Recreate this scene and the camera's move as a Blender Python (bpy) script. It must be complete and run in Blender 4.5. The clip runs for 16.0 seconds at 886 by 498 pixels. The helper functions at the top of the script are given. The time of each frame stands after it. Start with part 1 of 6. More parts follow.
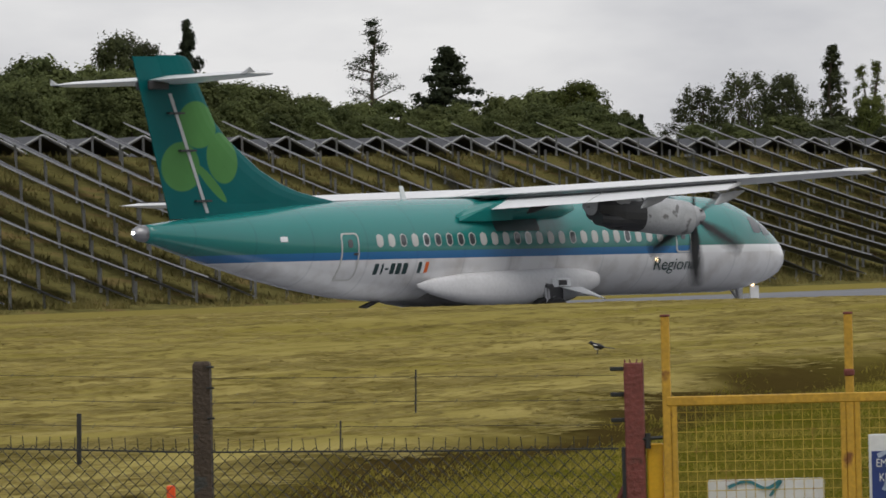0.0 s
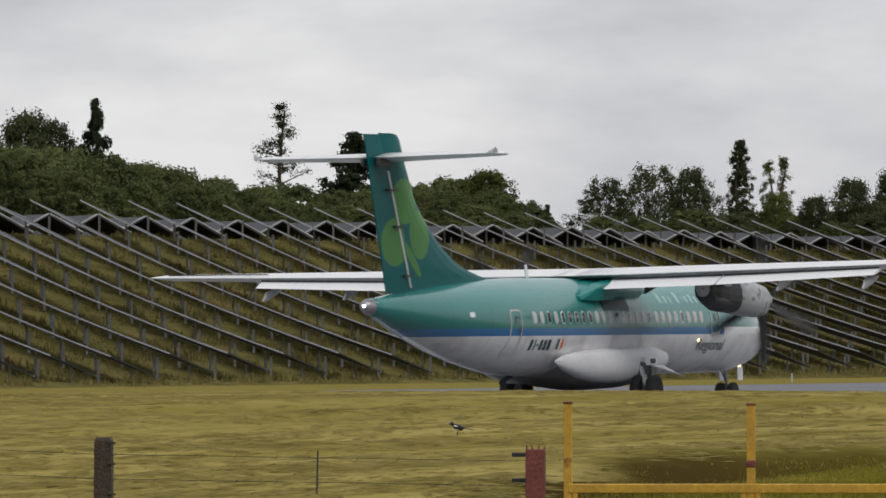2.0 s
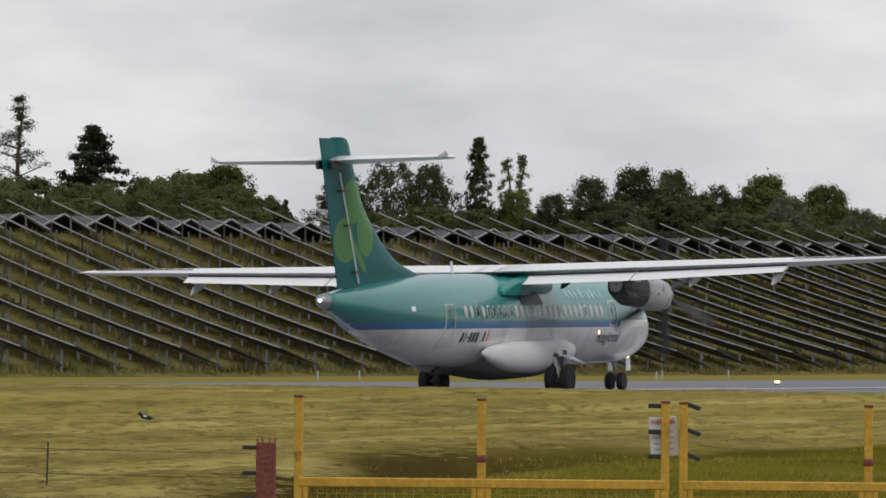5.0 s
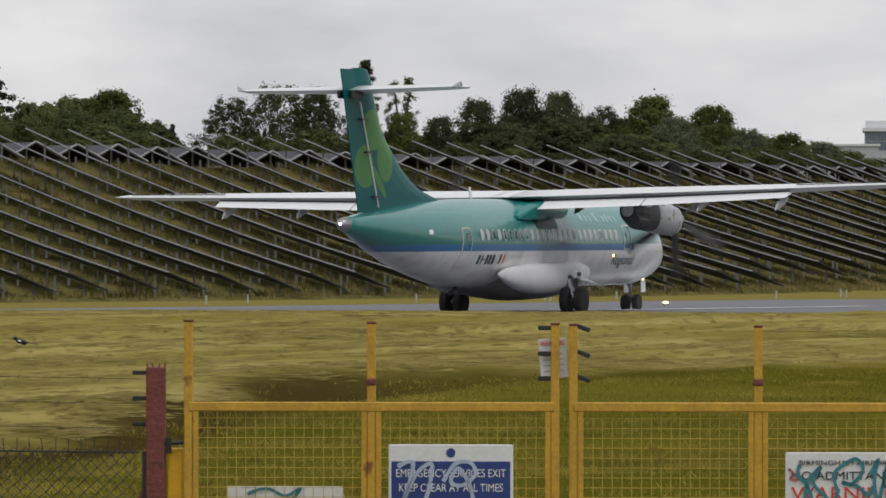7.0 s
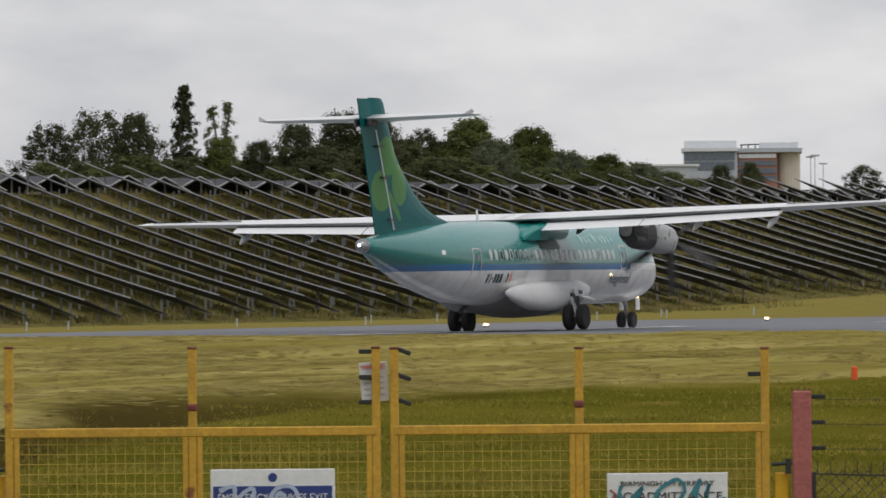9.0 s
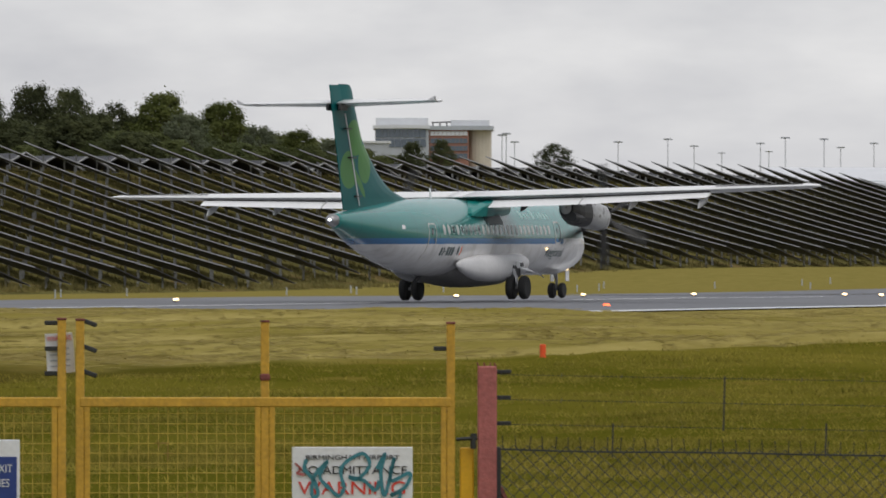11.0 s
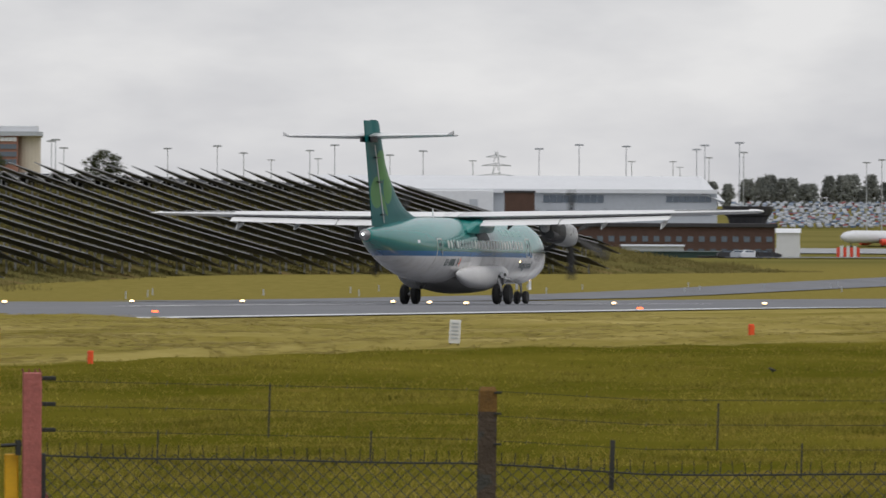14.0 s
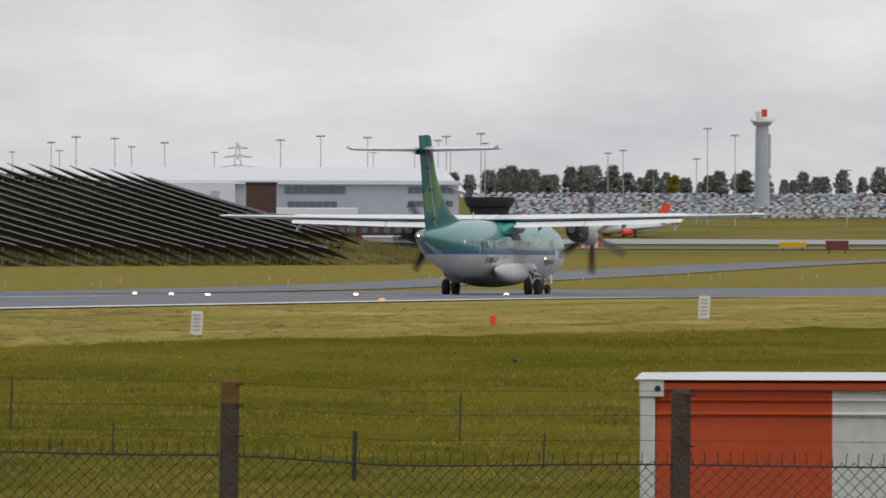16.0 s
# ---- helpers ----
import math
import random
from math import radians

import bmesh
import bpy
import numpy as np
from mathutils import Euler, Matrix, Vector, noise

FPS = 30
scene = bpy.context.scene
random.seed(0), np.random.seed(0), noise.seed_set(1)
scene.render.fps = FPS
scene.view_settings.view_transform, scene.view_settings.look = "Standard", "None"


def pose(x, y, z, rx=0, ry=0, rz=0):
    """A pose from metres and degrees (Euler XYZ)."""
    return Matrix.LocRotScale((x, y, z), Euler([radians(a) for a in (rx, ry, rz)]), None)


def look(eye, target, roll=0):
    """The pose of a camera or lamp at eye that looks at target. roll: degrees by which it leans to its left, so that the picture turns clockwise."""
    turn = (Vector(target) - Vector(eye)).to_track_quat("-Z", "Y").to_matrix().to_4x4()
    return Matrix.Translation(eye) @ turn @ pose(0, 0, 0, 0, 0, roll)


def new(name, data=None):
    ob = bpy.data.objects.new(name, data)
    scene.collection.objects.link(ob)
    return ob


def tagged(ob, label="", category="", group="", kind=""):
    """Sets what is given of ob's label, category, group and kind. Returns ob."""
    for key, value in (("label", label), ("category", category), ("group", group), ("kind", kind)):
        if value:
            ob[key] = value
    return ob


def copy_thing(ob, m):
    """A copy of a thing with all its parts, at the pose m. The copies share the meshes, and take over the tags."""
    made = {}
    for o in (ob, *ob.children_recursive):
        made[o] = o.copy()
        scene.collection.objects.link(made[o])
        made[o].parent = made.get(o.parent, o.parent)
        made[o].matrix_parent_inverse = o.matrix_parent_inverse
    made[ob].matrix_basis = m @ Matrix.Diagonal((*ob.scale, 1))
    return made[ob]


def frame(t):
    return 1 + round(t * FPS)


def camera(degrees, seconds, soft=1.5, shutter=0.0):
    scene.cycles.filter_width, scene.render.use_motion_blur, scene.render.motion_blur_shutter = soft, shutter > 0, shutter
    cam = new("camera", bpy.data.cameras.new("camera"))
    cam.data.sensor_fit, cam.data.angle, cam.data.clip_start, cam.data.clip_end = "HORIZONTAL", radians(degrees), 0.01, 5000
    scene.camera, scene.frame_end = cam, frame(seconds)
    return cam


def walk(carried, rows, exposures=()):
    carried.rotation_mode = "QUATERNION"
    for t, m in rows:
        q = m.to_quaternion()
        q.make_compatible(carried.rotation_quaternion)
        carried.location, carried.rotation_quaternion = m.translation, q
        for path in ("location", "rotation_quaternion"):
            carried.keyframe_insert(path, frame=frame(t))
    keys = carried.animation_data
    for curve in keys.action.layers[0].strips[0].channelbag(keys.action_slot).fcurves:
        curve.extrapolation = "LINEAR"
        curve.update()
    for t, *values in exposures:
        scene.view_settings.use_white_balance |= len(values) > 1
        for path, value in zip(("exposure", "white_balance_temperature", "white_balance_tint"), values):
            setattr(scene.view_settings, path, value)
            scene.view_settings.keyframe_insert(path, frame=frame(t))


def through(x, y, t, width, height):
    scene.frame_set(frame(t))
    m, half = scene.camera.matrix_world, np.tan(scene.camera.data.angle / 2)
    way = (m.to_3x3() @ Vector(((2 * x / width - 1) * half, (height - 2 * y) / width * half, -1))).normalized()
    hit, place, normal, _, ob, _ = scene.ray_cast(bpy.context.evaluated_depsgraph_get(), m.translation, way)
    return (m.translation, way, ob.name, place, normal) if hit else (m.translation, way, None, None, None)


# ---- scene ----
H = 1.80  # the camera's height above the runway
cam = camera(6.410, 16.0, soft=1.6, shutter=0.3)


def aim(az, tilt, roll, dx, dz):
    """The camera's pose: azimuth to the right of +Y, tilt and roll in degrees, a little sway."""
    a, e = radians(az), radians(tilt)
    eye = Vector((dx, 0, H + dz))
    way = Vector((math.sin(a) * math.cos(e), math.cos(a) * math.cos(e), math.sin(e)))
    return look(eye, eye + way * 100, roll)


walk(cam, [
    (0, aim(0.036, 0.012, -1.48, -0.023, 0.033)),
    (0.5, aim(0.392, 0.062, -1.41, -0.027, 0.010)),
    (1, aim(0.896, 0.112, -0.71, -0.025, 0.013)),
    (1.5, aim(0.811, 0.463, -0.09, -0.037, 0.015)),
    (2, aim(0.738, 0.632, -0.07, -0.033, 0.011)),
    (2.5, aim(0.763, 0.608, -0.40, -0.029, 0.009)),
    (3, aim(0.846, 0.528, -0.47, -0.007, 0.006)),
    (3.5, aim(1.471, 0.481, -0.07, -0.009, 0.003)),
    (4, aim(2.087, 0.770, 0.10, -0.022, 0.004)),
    (4.2, aim(2.252, 0.788, 0.26, -0.014, -0.001)),
    (6.3, aim(3.173, 0.145, 0.23, 0.000, 0.000)),
    (6.5, aim(3.286, 0.125, 0.17, -0.013, 0.005)),
    (7, aim(3.451, 0.052, 0.04, -0.010, 0.001)),
    (7.5, aim(3.864, 0.034, -0.03, -0.005, 0.004)),
    (8, aim(4.096, 0.053, -0.07, -0.011, 0.003)),
    (8.2, aim(4.123, 0.159, -0.32, -0.010, 0.004)),
    (10.3, aim(6.175, 0.248, -0.12, 0.010, -0.004)),
    (10.5, aim(6.448, 0.233, -0.08, 0.014, -0.006)),
    (11, aim(6.992, 0.033, 0.02, 0.012, -0.011)),
    (11.5, aim(7.496, -0.196, 0.14, 0.014, -0.009)),
    (12, aim(8.125, -0.279, 0.27, 0.012, -0.005)),
    (12.5, aim(8.514, -0.118, 0.29, 0.014, -0.008)),
    (13, aim(9.011, -0.162, 0.14, 0.024, -0.009)),
    (13.5, aim(9.646, -0.040, 0.19, 0.031, -0.006)),
    (14, aim(10.256, 0.090, 0.26, 0.030, -0.010)),
    (14.5, aim(10.781, -0.024, 0.24, 0.028, -0.020)),
    (15, aim(11.412, -0.147, 0.13, 0.029, -0.011)),
    (15.5, aim(11.777, -0.101, -0.05, 0.030, -0.011)),
    (16, aim(12.126, 0.033, 0.11, 0.029, -0.011)),
])

# ---- world and light ----
SUN_AZ, SUN_EL = radians(140), radians(58)
world = bpy.data.worlds.new("sky")
scene.world = world
world.use_nodes = True
wn, wl = world.node_tree.nodes, world.node_tree.links
sky = wn.new("ShaderNodeTexSky")
sky.sky_type, sky.sun_disc, sky.sun_elevation, sky.sun_rotation = "NISHITA", False, SUN_EL, SUN_AZ
co = wn.new("ShaderNodeTexCoord")
mp = wn.new("ShaderNodeMapping")
mp.inputs["Scale"].default_value = (15, 15, 42)
nz = wn.new("ShaderNodeTexNoise")
nz.inputs["Scale"].default_value, nz.inputs["Detail"].default_value, nz.inputs["Roughness"].default_value = 1.3, 5, 0.52
rp = wn.new("ShaderNodeValToRGB")
rp.color_ramp.elements[0].position, rp.color_ramp.elements[0].color = 0.32, (5.35, 5.4, 5.8, 1)
rp.color_ramp.elements[1].position, rp.color_ramp.elements[1].color = 0.66, (8.05, 8.0, 8.1, 1)
mx = wn.new("ShaderNodeMix")
mx.data_type, mx.inputs[0].default_value = "RGBA", 0.92
wl.new(co.outputs["Generated"], mp.inputs[0])
wl.new(mp.outputs[0], nz.inputs["Vector"])
wl.new(nz.outputs["Fac"], rp.inputs[0])
wl.new(sky.outputs[0], mx.inputs[6])
wl.new(rp.outputs[0], mx.inputs[7])
wl.new(mx.outputs[2], wn["Background"].inputs["Color"])
wn["Background"].inputs["Strength"].default_value = 0.1

sun_data = bpy.data.lights.new("sun", "SUN")
sun_data.energy, sun_data.angle, sun_data.color = 1.15, radians(45), (1, 0.96, 0.9)
sun = new("sun", sun_data)
sun.matrix_world = look((0, 0, 60), (-60 * math.sin(SUN_AZ) / math.tan(SUN_EL), -60 * math.cos(SUN_AZ) / math.tan(SUN_EL), 0))
scene.view_settings.exposure = 0.0


# ---- materials ----
def material(name, color, rough=0.6, metal=0.0, var=0.25, scale=3.0, bump=0.0, bscale=20.0, spec=0.5, wear=None, wear_at=0.62):
    """A surface with grain at two scales, relief, and wear of another colour where asked."""
    m = bpy.data.materials.new(name)
    m.use_nodes = True
    n, l = m.node_tree.nodes, m.node_tree.links
    b = n["Principled BSDF"]
    b.inputs["Roughness"].default_value, b.inputs["Metallic"].default_value = rough, metal
    b.inputs["Specular IOR Level"].default_value = spec
    tc = n.new("ShaderNodeTexCoord")
    a, f = n.new("ShaderNodeTexNoise"), n.new("ShaderNodeTexNoise")
    a.inputs["Scale"].default_value, a.inputs["Detail"].default_value = scale, 6
    f.inputs["Scale"].default_value, f.inputs["Detail"].default_value = scale * 9, 4
    l.new(tc.outputs["Object"], a.inputs["Vector"])
    l.new(tc.outputs["Object"], f.inputs["Vector"])
    add = n.new("ShaderNodeMath")
    add.operation = "ADD"
    l.new(a.outputs["Fac"], add.inputs[0])
    l.new(f.outputs["Fac"], add.inputs[1])
    ramp = n.new("ShaderNodeMapRange")
    ramp.inputs["From Min"].default_value, ramp.inputs["From Max"].default_value = 0.6, 1.4
    ramp.inputs["To Min"].default_value, ramp.inputs["To Max"].default_value = 1 - var, 1 + var
    l.new(add.outputs[0], ramp.inputs["Value"])
    mul = n.new("ShaderNodeMix")
    mul.data_type, mul.blend_type, mul.inputs[0].default_value = "RGBA", "MULTIPLY", 1
    mul.inputs[6].default_value = (*color, 1)
    l.new(ramp.outputs[0], mul.inputs[7])
    out = mul.outputs[2]
    if wear:
        w = n.new("ShaderNodeMapRange")
        w.inputs["From Min"].default_value, w.inputs["From Max"].default_value = wear_at, wear_at + 0.05
        l.new(a.outputs["Fac"], w.inputs["Value"])
        wm = n.new("ShaderNodeMix")
        wm.data_type = "RGBA"
        wm.inputs[7].default_value = (*wear, 1)
        l.new(w.outputs[0], wm.inputs[0])
        l.new(out, wm.inputs[6])
        out = wm.outputs[2]
    l.new(out, b.inputs["Base Color"])
    if bump:
        bn, bp = n.new("ShaderNodeTexNoise"), n.new("ShaderNodeBump")
        bn.inputs["Scale"].default_value, bn.inputs["Detail"].default_value = bscale, 5
        bp.inputs["Strength"].default_value, bp.inputs["Distance"].default_value = bump, 0.02
        l.new(tc.outputs["Object"], bn.inputs["Vector"])
        l.new(bn.outputs["Fac"], bp.inputs["Height"])
        l.new(bp.outputs[0], b.inputs["Normal"])
    return m


def glow(name, color, strength):
    m = bpy.data.materials.new(name)
    m.use_nodes = True
    b = m.node_tree.nodes["Principled BSDF"]
    b.inputs["Base Color"].default_value = (*color, 1)
    b.inputs["Emission Color"].default_value = (*color, 1)
    b.inputs["Emission Strength"].default_value = strength
    return m


def foliage(name, dark, light, patch=0.5, through=0.35):
    """Leaves or blades: a tone for each, broader patches of tone, some light passing through."""
    m = bpy.data.materials.new(name)
    m.use_nodes = True
    n, l = m.node_tree.nodes, m.node_tree.links
    b = n["Principled BSDF"]
    b.inputs["Roughness"].default_value, b.inputs["Specular IOR Level"].default_value = 0.8, 0.1
    g, o = n.new("ShaderNodeNewGeometry"), n.new("ShaderNodeObjectInfo")
    nz = n.new("ShaderNodeTexNoise")
    nz.inputs["Scale"].default_value, nz.inputs["Detail"].default_value = patch, 3
    l.new(g.outputs["Position"], nz.inputs["Vector"])
    sharp = n.new("ShaderNodeMapRange")
    sharp.inputs["From Min"].default_value, sharp.inputs["From Max"].default_value = 0.32, 0.68
    l.new(nz.outputs["Fac"], sharp.inputs["Value"])
    tone = n.new("ShaderNodeMix")
    tone.inputs[0].default_value = 0.45
    l.new(sharp.outputs[0], tone.inputs[2])
    l.new(g.outputs["Random Per Island"], tone.inputs[3])
    mx = n.new("ShaderNodeMix")
    mx.data_type = "RGBA"
    mx.inputs[6].default_value, mx.inputs[7].default_value = (*dark, 1), (*light, 1)
    l.new(tone.outputs[0], mx.inputs[0])
    hs = n.new("ShaderNodeHueSaturation")
    r = n.new("ShaderNodeMapRange")
    r.inputs["To Min"].default_value, r.inputs["To Max"].default_value = 0.78, 1.28
    l.new(o.outputs["Random"], r.inputs["Value"])
    l.new(r.outputs[0], hs.inputs["Value"])
    l.new(mx.outputs[2], hs.inputs["Color"])
    l.new(hs.outputs[0], b.inputs["Base Color"])
    tr, ms = n.new("ShaderNodeBsdfTranslucent"), n.new("ShaderNodeMixShader")
    ms.inputs[0].default_value = through
    l.new(hs.outputs[0], tr.inputs["Color"])
    l.new(b.outputs[0], ms.inputs[1])
    l.new(tr.outputs[0], ms.inputs[2])
    l.new(ms.outputs[0], n["Material Output"].inputs["Surface"])
    return m


M = dict(
    white=material("aircraft_white", (0.78, 0.79, 0.80), 0.3, var=0.06, scale=0.8),
    grey=material("aircraft_grey", (0.42, 0.43, 0.44), 0.4, var=0.15, scale=2),
    housing=material("wheel_housing_paint", (0.60, 0.60, 0.61), 0.4, var=0.15, scale=1.2),
    belly=material("belly_grey", (0.22, 0.215, 0.21), 0.45, var=0.3, scale=1.5),
    teal=material("aircraft_teal", (0.0, 0.19, 0.17), 0.28, var=0.06, scale=0.7),
    cowl=material("engine_cowl_grey", (0.40, 0.41, 0.42), 0.4, var=0.25, scale=2.5, wear=(0.15, 0.15, 0.15), wear_at=0.6),
    pale_mark=material("pale_teal_mark", (0.30, 0.47, 0.45), 0.4, var=0.1),
    # dark teal for the shade painted below the flap root
    grey_teal=material("dark_teal_shade", (0.03, 0.055, 0.055), 0.5, var=0.2),
    dark=material("dark_metal", (0.03, 0.03, 0.032), 0.5, var=0.3),
    blade=material("propeller_black", (0.02, 0.02, 0.02), 0.45, var=0.2),
    steel=material("worn_steel", (0.35, 0.35, 0.36), 0.4, 0.8, var=0.25),
    rubber=material("tyre_rubber", (0.018, 0.018, 0.018), 0.8, var=0.2, scale=8),
    pane=material("cabin_glass", (0.05, 0.055, 0.06), 0.06, var=0.1, spec=0.9),
    blind=material("window_blind", (0.48, 0.48, 0.46), 0.35, var=0.1, spec=0.7),
    ink=material("dark_lettering", (0.02, 0.05, 0.05), 0.5, var=0.1),
    orange_ink=material("orange_lettering", (0.75, 0.14, 0.02), 0.5, var=0.1),
    lamp_white=glow("lamp_glow", (1, 0.70, 0.36), 4),
    lamp_red=glow("red_lamp_glow", (1, 0.12, 0.03), 3),
    lamp_cold=glow("cold_lamp_glow", (0.9, 0.95, 1), 6),
    blade_grass=foliage("grass_blades", (0.060, 0.066, 0.005), (0.44, 0.36, 0.075), 0.6, 0.5),
    bank_blade=foliage("bank_blades", (0.11, 0.105, 0.034), (0.26, 0.215, 0.086), 0.35, 0.5),
    straw=foliage("cut_straw", (0.22, 0.18, 0.045), (0.54, 0.45, 0.17), 0.6, 0.5),
    asphalt=material("asphalt", (0.135, 0.14, 0.155), 0.75, var=0.3, scale=0.12, bump=0.2, bscale=6),
    apron=material("apron_concrete", (0.30, 0.31, 0.32), 0.8, var=0.15, scale=0.02),
    line=material("runway_paint", (0.62, 0.63, 0.64), 0.7, var=0.25, scale=0.5),
    panel=material("solar_glass", (0.055, 0.057, 0.065), 0.6, var=0.35, scale=1.5, spec=0.2),
    rail=material("galvanised_rail", (0.33, 0.335, 0.34), 0.6, 0.2, var=0.3, scale=2),
    bank=material("bank_grass", (0.125, 0.112, 0.040), 0.9, var=0.6, scale=0.45, bump=1.0, bscale=3, spec=0.0, wear=(0.16, 0.118, 0.05), wear_at=0.58),
    yellow=material("yellow_paint", (0.52, 0.30, 0.03), 0.55, var=0.3, scale=5, bump=0.2, bscale=40, wear=(0.2, 0.075, 0.02), wear_at=0.62),
    guard=material("bright_yellow_paint", (0.70, 0.40, 0.01), 0.5, var=0.12, scale=6, bump=0.1, bscale=40),
    mesh_yellow=material("pale_yellow_wire", (0.50, 0.36, 0.06), 0.6, var=0.3, scale=6, wear=(0.26, 0.13, 0.03), wear_at=0.6),
    rust=material("rusty_red_paint", (0.17, 0.045, 0.036), 0.7, var=0.4, scale=5, bump=0.5, bscale=40, wear=(0.08, 0.03, 0.02), wear_at=0.6),
    pinkrust=material("faded_red_paint", (0.36, 0.11, 0.10), 0.7, var=0.3, scale=4, bump=0.4, bscale=40, wear=(0.12, 0.04, 0.03), wear_at=0.66),
    concrete=material("weathered_concrete", (0.064, 0.046, 0.033), 0.9, var=0.45, scale=9, bump=0.6, bscale=50, wear=(0.05, 0.05, 0.045), wear_at=0.58),
    ochre=material("ochre_lichen", (0.16, 0.085, 0.02), 0.9, var=0.4, scale=14, bump=0.4, bscale=60),
    wire=material("dull_wire", (0.035, 0.037, 0.036), 0.6, 0.4, var=0.3, scale=6),
    stake=material("grey_stake", (0.045, 0.045, 0.042), 0.7, 0.3, var=0.3, scale=6),
    sign_white=material("sign_white", (0.72, 0.73, 0.74), 0.45, var=0.12, scale=4, wear=(0.45, 0.44, 0.42), wear_at=0.68),
    sign_blue=material("sign_blue", (0.02, 0.045, 0.2), 0.45, var=0.15, scale=4),
    sign_red=material("sign_red", (0.65, 0.05, 0.03), 0.45, var=0.15, scale=6),
    sign_ink=material("sign_black", (0.02, 0.02, 0.03), 0.5, var=0.1),
    spray=material("teal_spray", (0.04, 0.2, 0.24), 0.5, var=0.3, scale=8),
    spray_pale=material("pale_spray", (0.4, 0.47, 0.62), 0.5, var=0.3, scale=8),
    orange=material("orange_container_paint", (0.50, 0.066, 0.012), 0.5, var=0.15, scale=1.6, bump=0.1, bscale=30, wear=(0.3, 0.06, 0.02), wear_at=0.64),
    cont_white=material("white_container_paint", (0.62, 0.64, 0.64), 0.5, var=0.15, scale=2, wear=(0.3, 0.25, 0.2), wear_at=0.69),
    marker=material("marker_orange", (0.8, 0.09, 0.015), 0.5, var=0.15, scale=3),
    bark=material("bark", (0.06, 0.045, 0.03), 0.95, var=0.4, scale=4, bump=0.8, bscale=12),
    leaf=foliage("leaves", (0.045, 0.060, 0.016), (0.125, 0.140, 0.040)),
    leaf_dark=foliage("dark_leaves", (0.034, 0.043, 0.022), (0.092, 0.102, 0.042)),
    # far leaves paled and greyed: distance haze put into their colour
    leaf_far=foliage("hazed_leaves", (0.16, 0.175, 0.165), (0.25, 0.26, 0.235), 0.2),
    leaf_grey=foliage("willow_leaves", (0.085, 0.10, 0.06), (0.16, 0.18, 0.11)),
    leaf_bush=foliage("bush_leaves", (0.048, 0.065, 0.026), (0.145, 0.162, 0.060), 0.3),
    leaf_yellow=foliage("yellow_leaves", (0.16, 0.15, 0.02), (0.36, 0.3, 0.05)),
    needle=foliage("needles", (0.02, 0.03, 0.018), (0.055, 0.066, 0.034)),
    clad=material("white_cladding", (0.66, 0.68, 0.71), 0.5, var=0.06, scale=0.1),
    clad_grey=material("grey_cladding", (0.42, 0.45, 0.49), 0.5, var=0.08, scale=0.1),
    glass=material("building_glass", (0.10, 0.13, 0.17), 0.12, var=0.2, scale=0.3, spec=0.8),
    brick=material("brown_brick", (0.088, 0.05, 0.04), 0.85, var=0.2, scale=0.6, bump=0.3, bscale=4),
    brick_red=material("red_brick", (0.30, 0.15, 0.11), 0.85, var=0.15, scale=0.4),
    stone=material("pale_stone", (0.55, 0.50, 0.42), 0.8, var=0.1, scale=0.4),
    roof_dark=material("dark_roof", (0.035, 0.035, 0.04), 0.7, var=0.2, scale=0.5),
    mast=material("mast_grey", (0.42, 0.44, 0.46), 0.5, 0.2, var=0.1),
    green_box=material("dark_green_paint", (0.02, 0.05, 0.045), 0.6, var=0.2, scale=0.5),
    jet_red=material("jet_red", (0.68, 0.06, 0.03), 0.4, var=0.1, scale=0.4),
    black=material("feather_black", (0.012, 0.013, 0.018), 0.5, var=0.2, scale=20),
    feather=material("feather_white", (0.7, 0.7, 0.7), 0.7, var=0.1, scale=20),
)


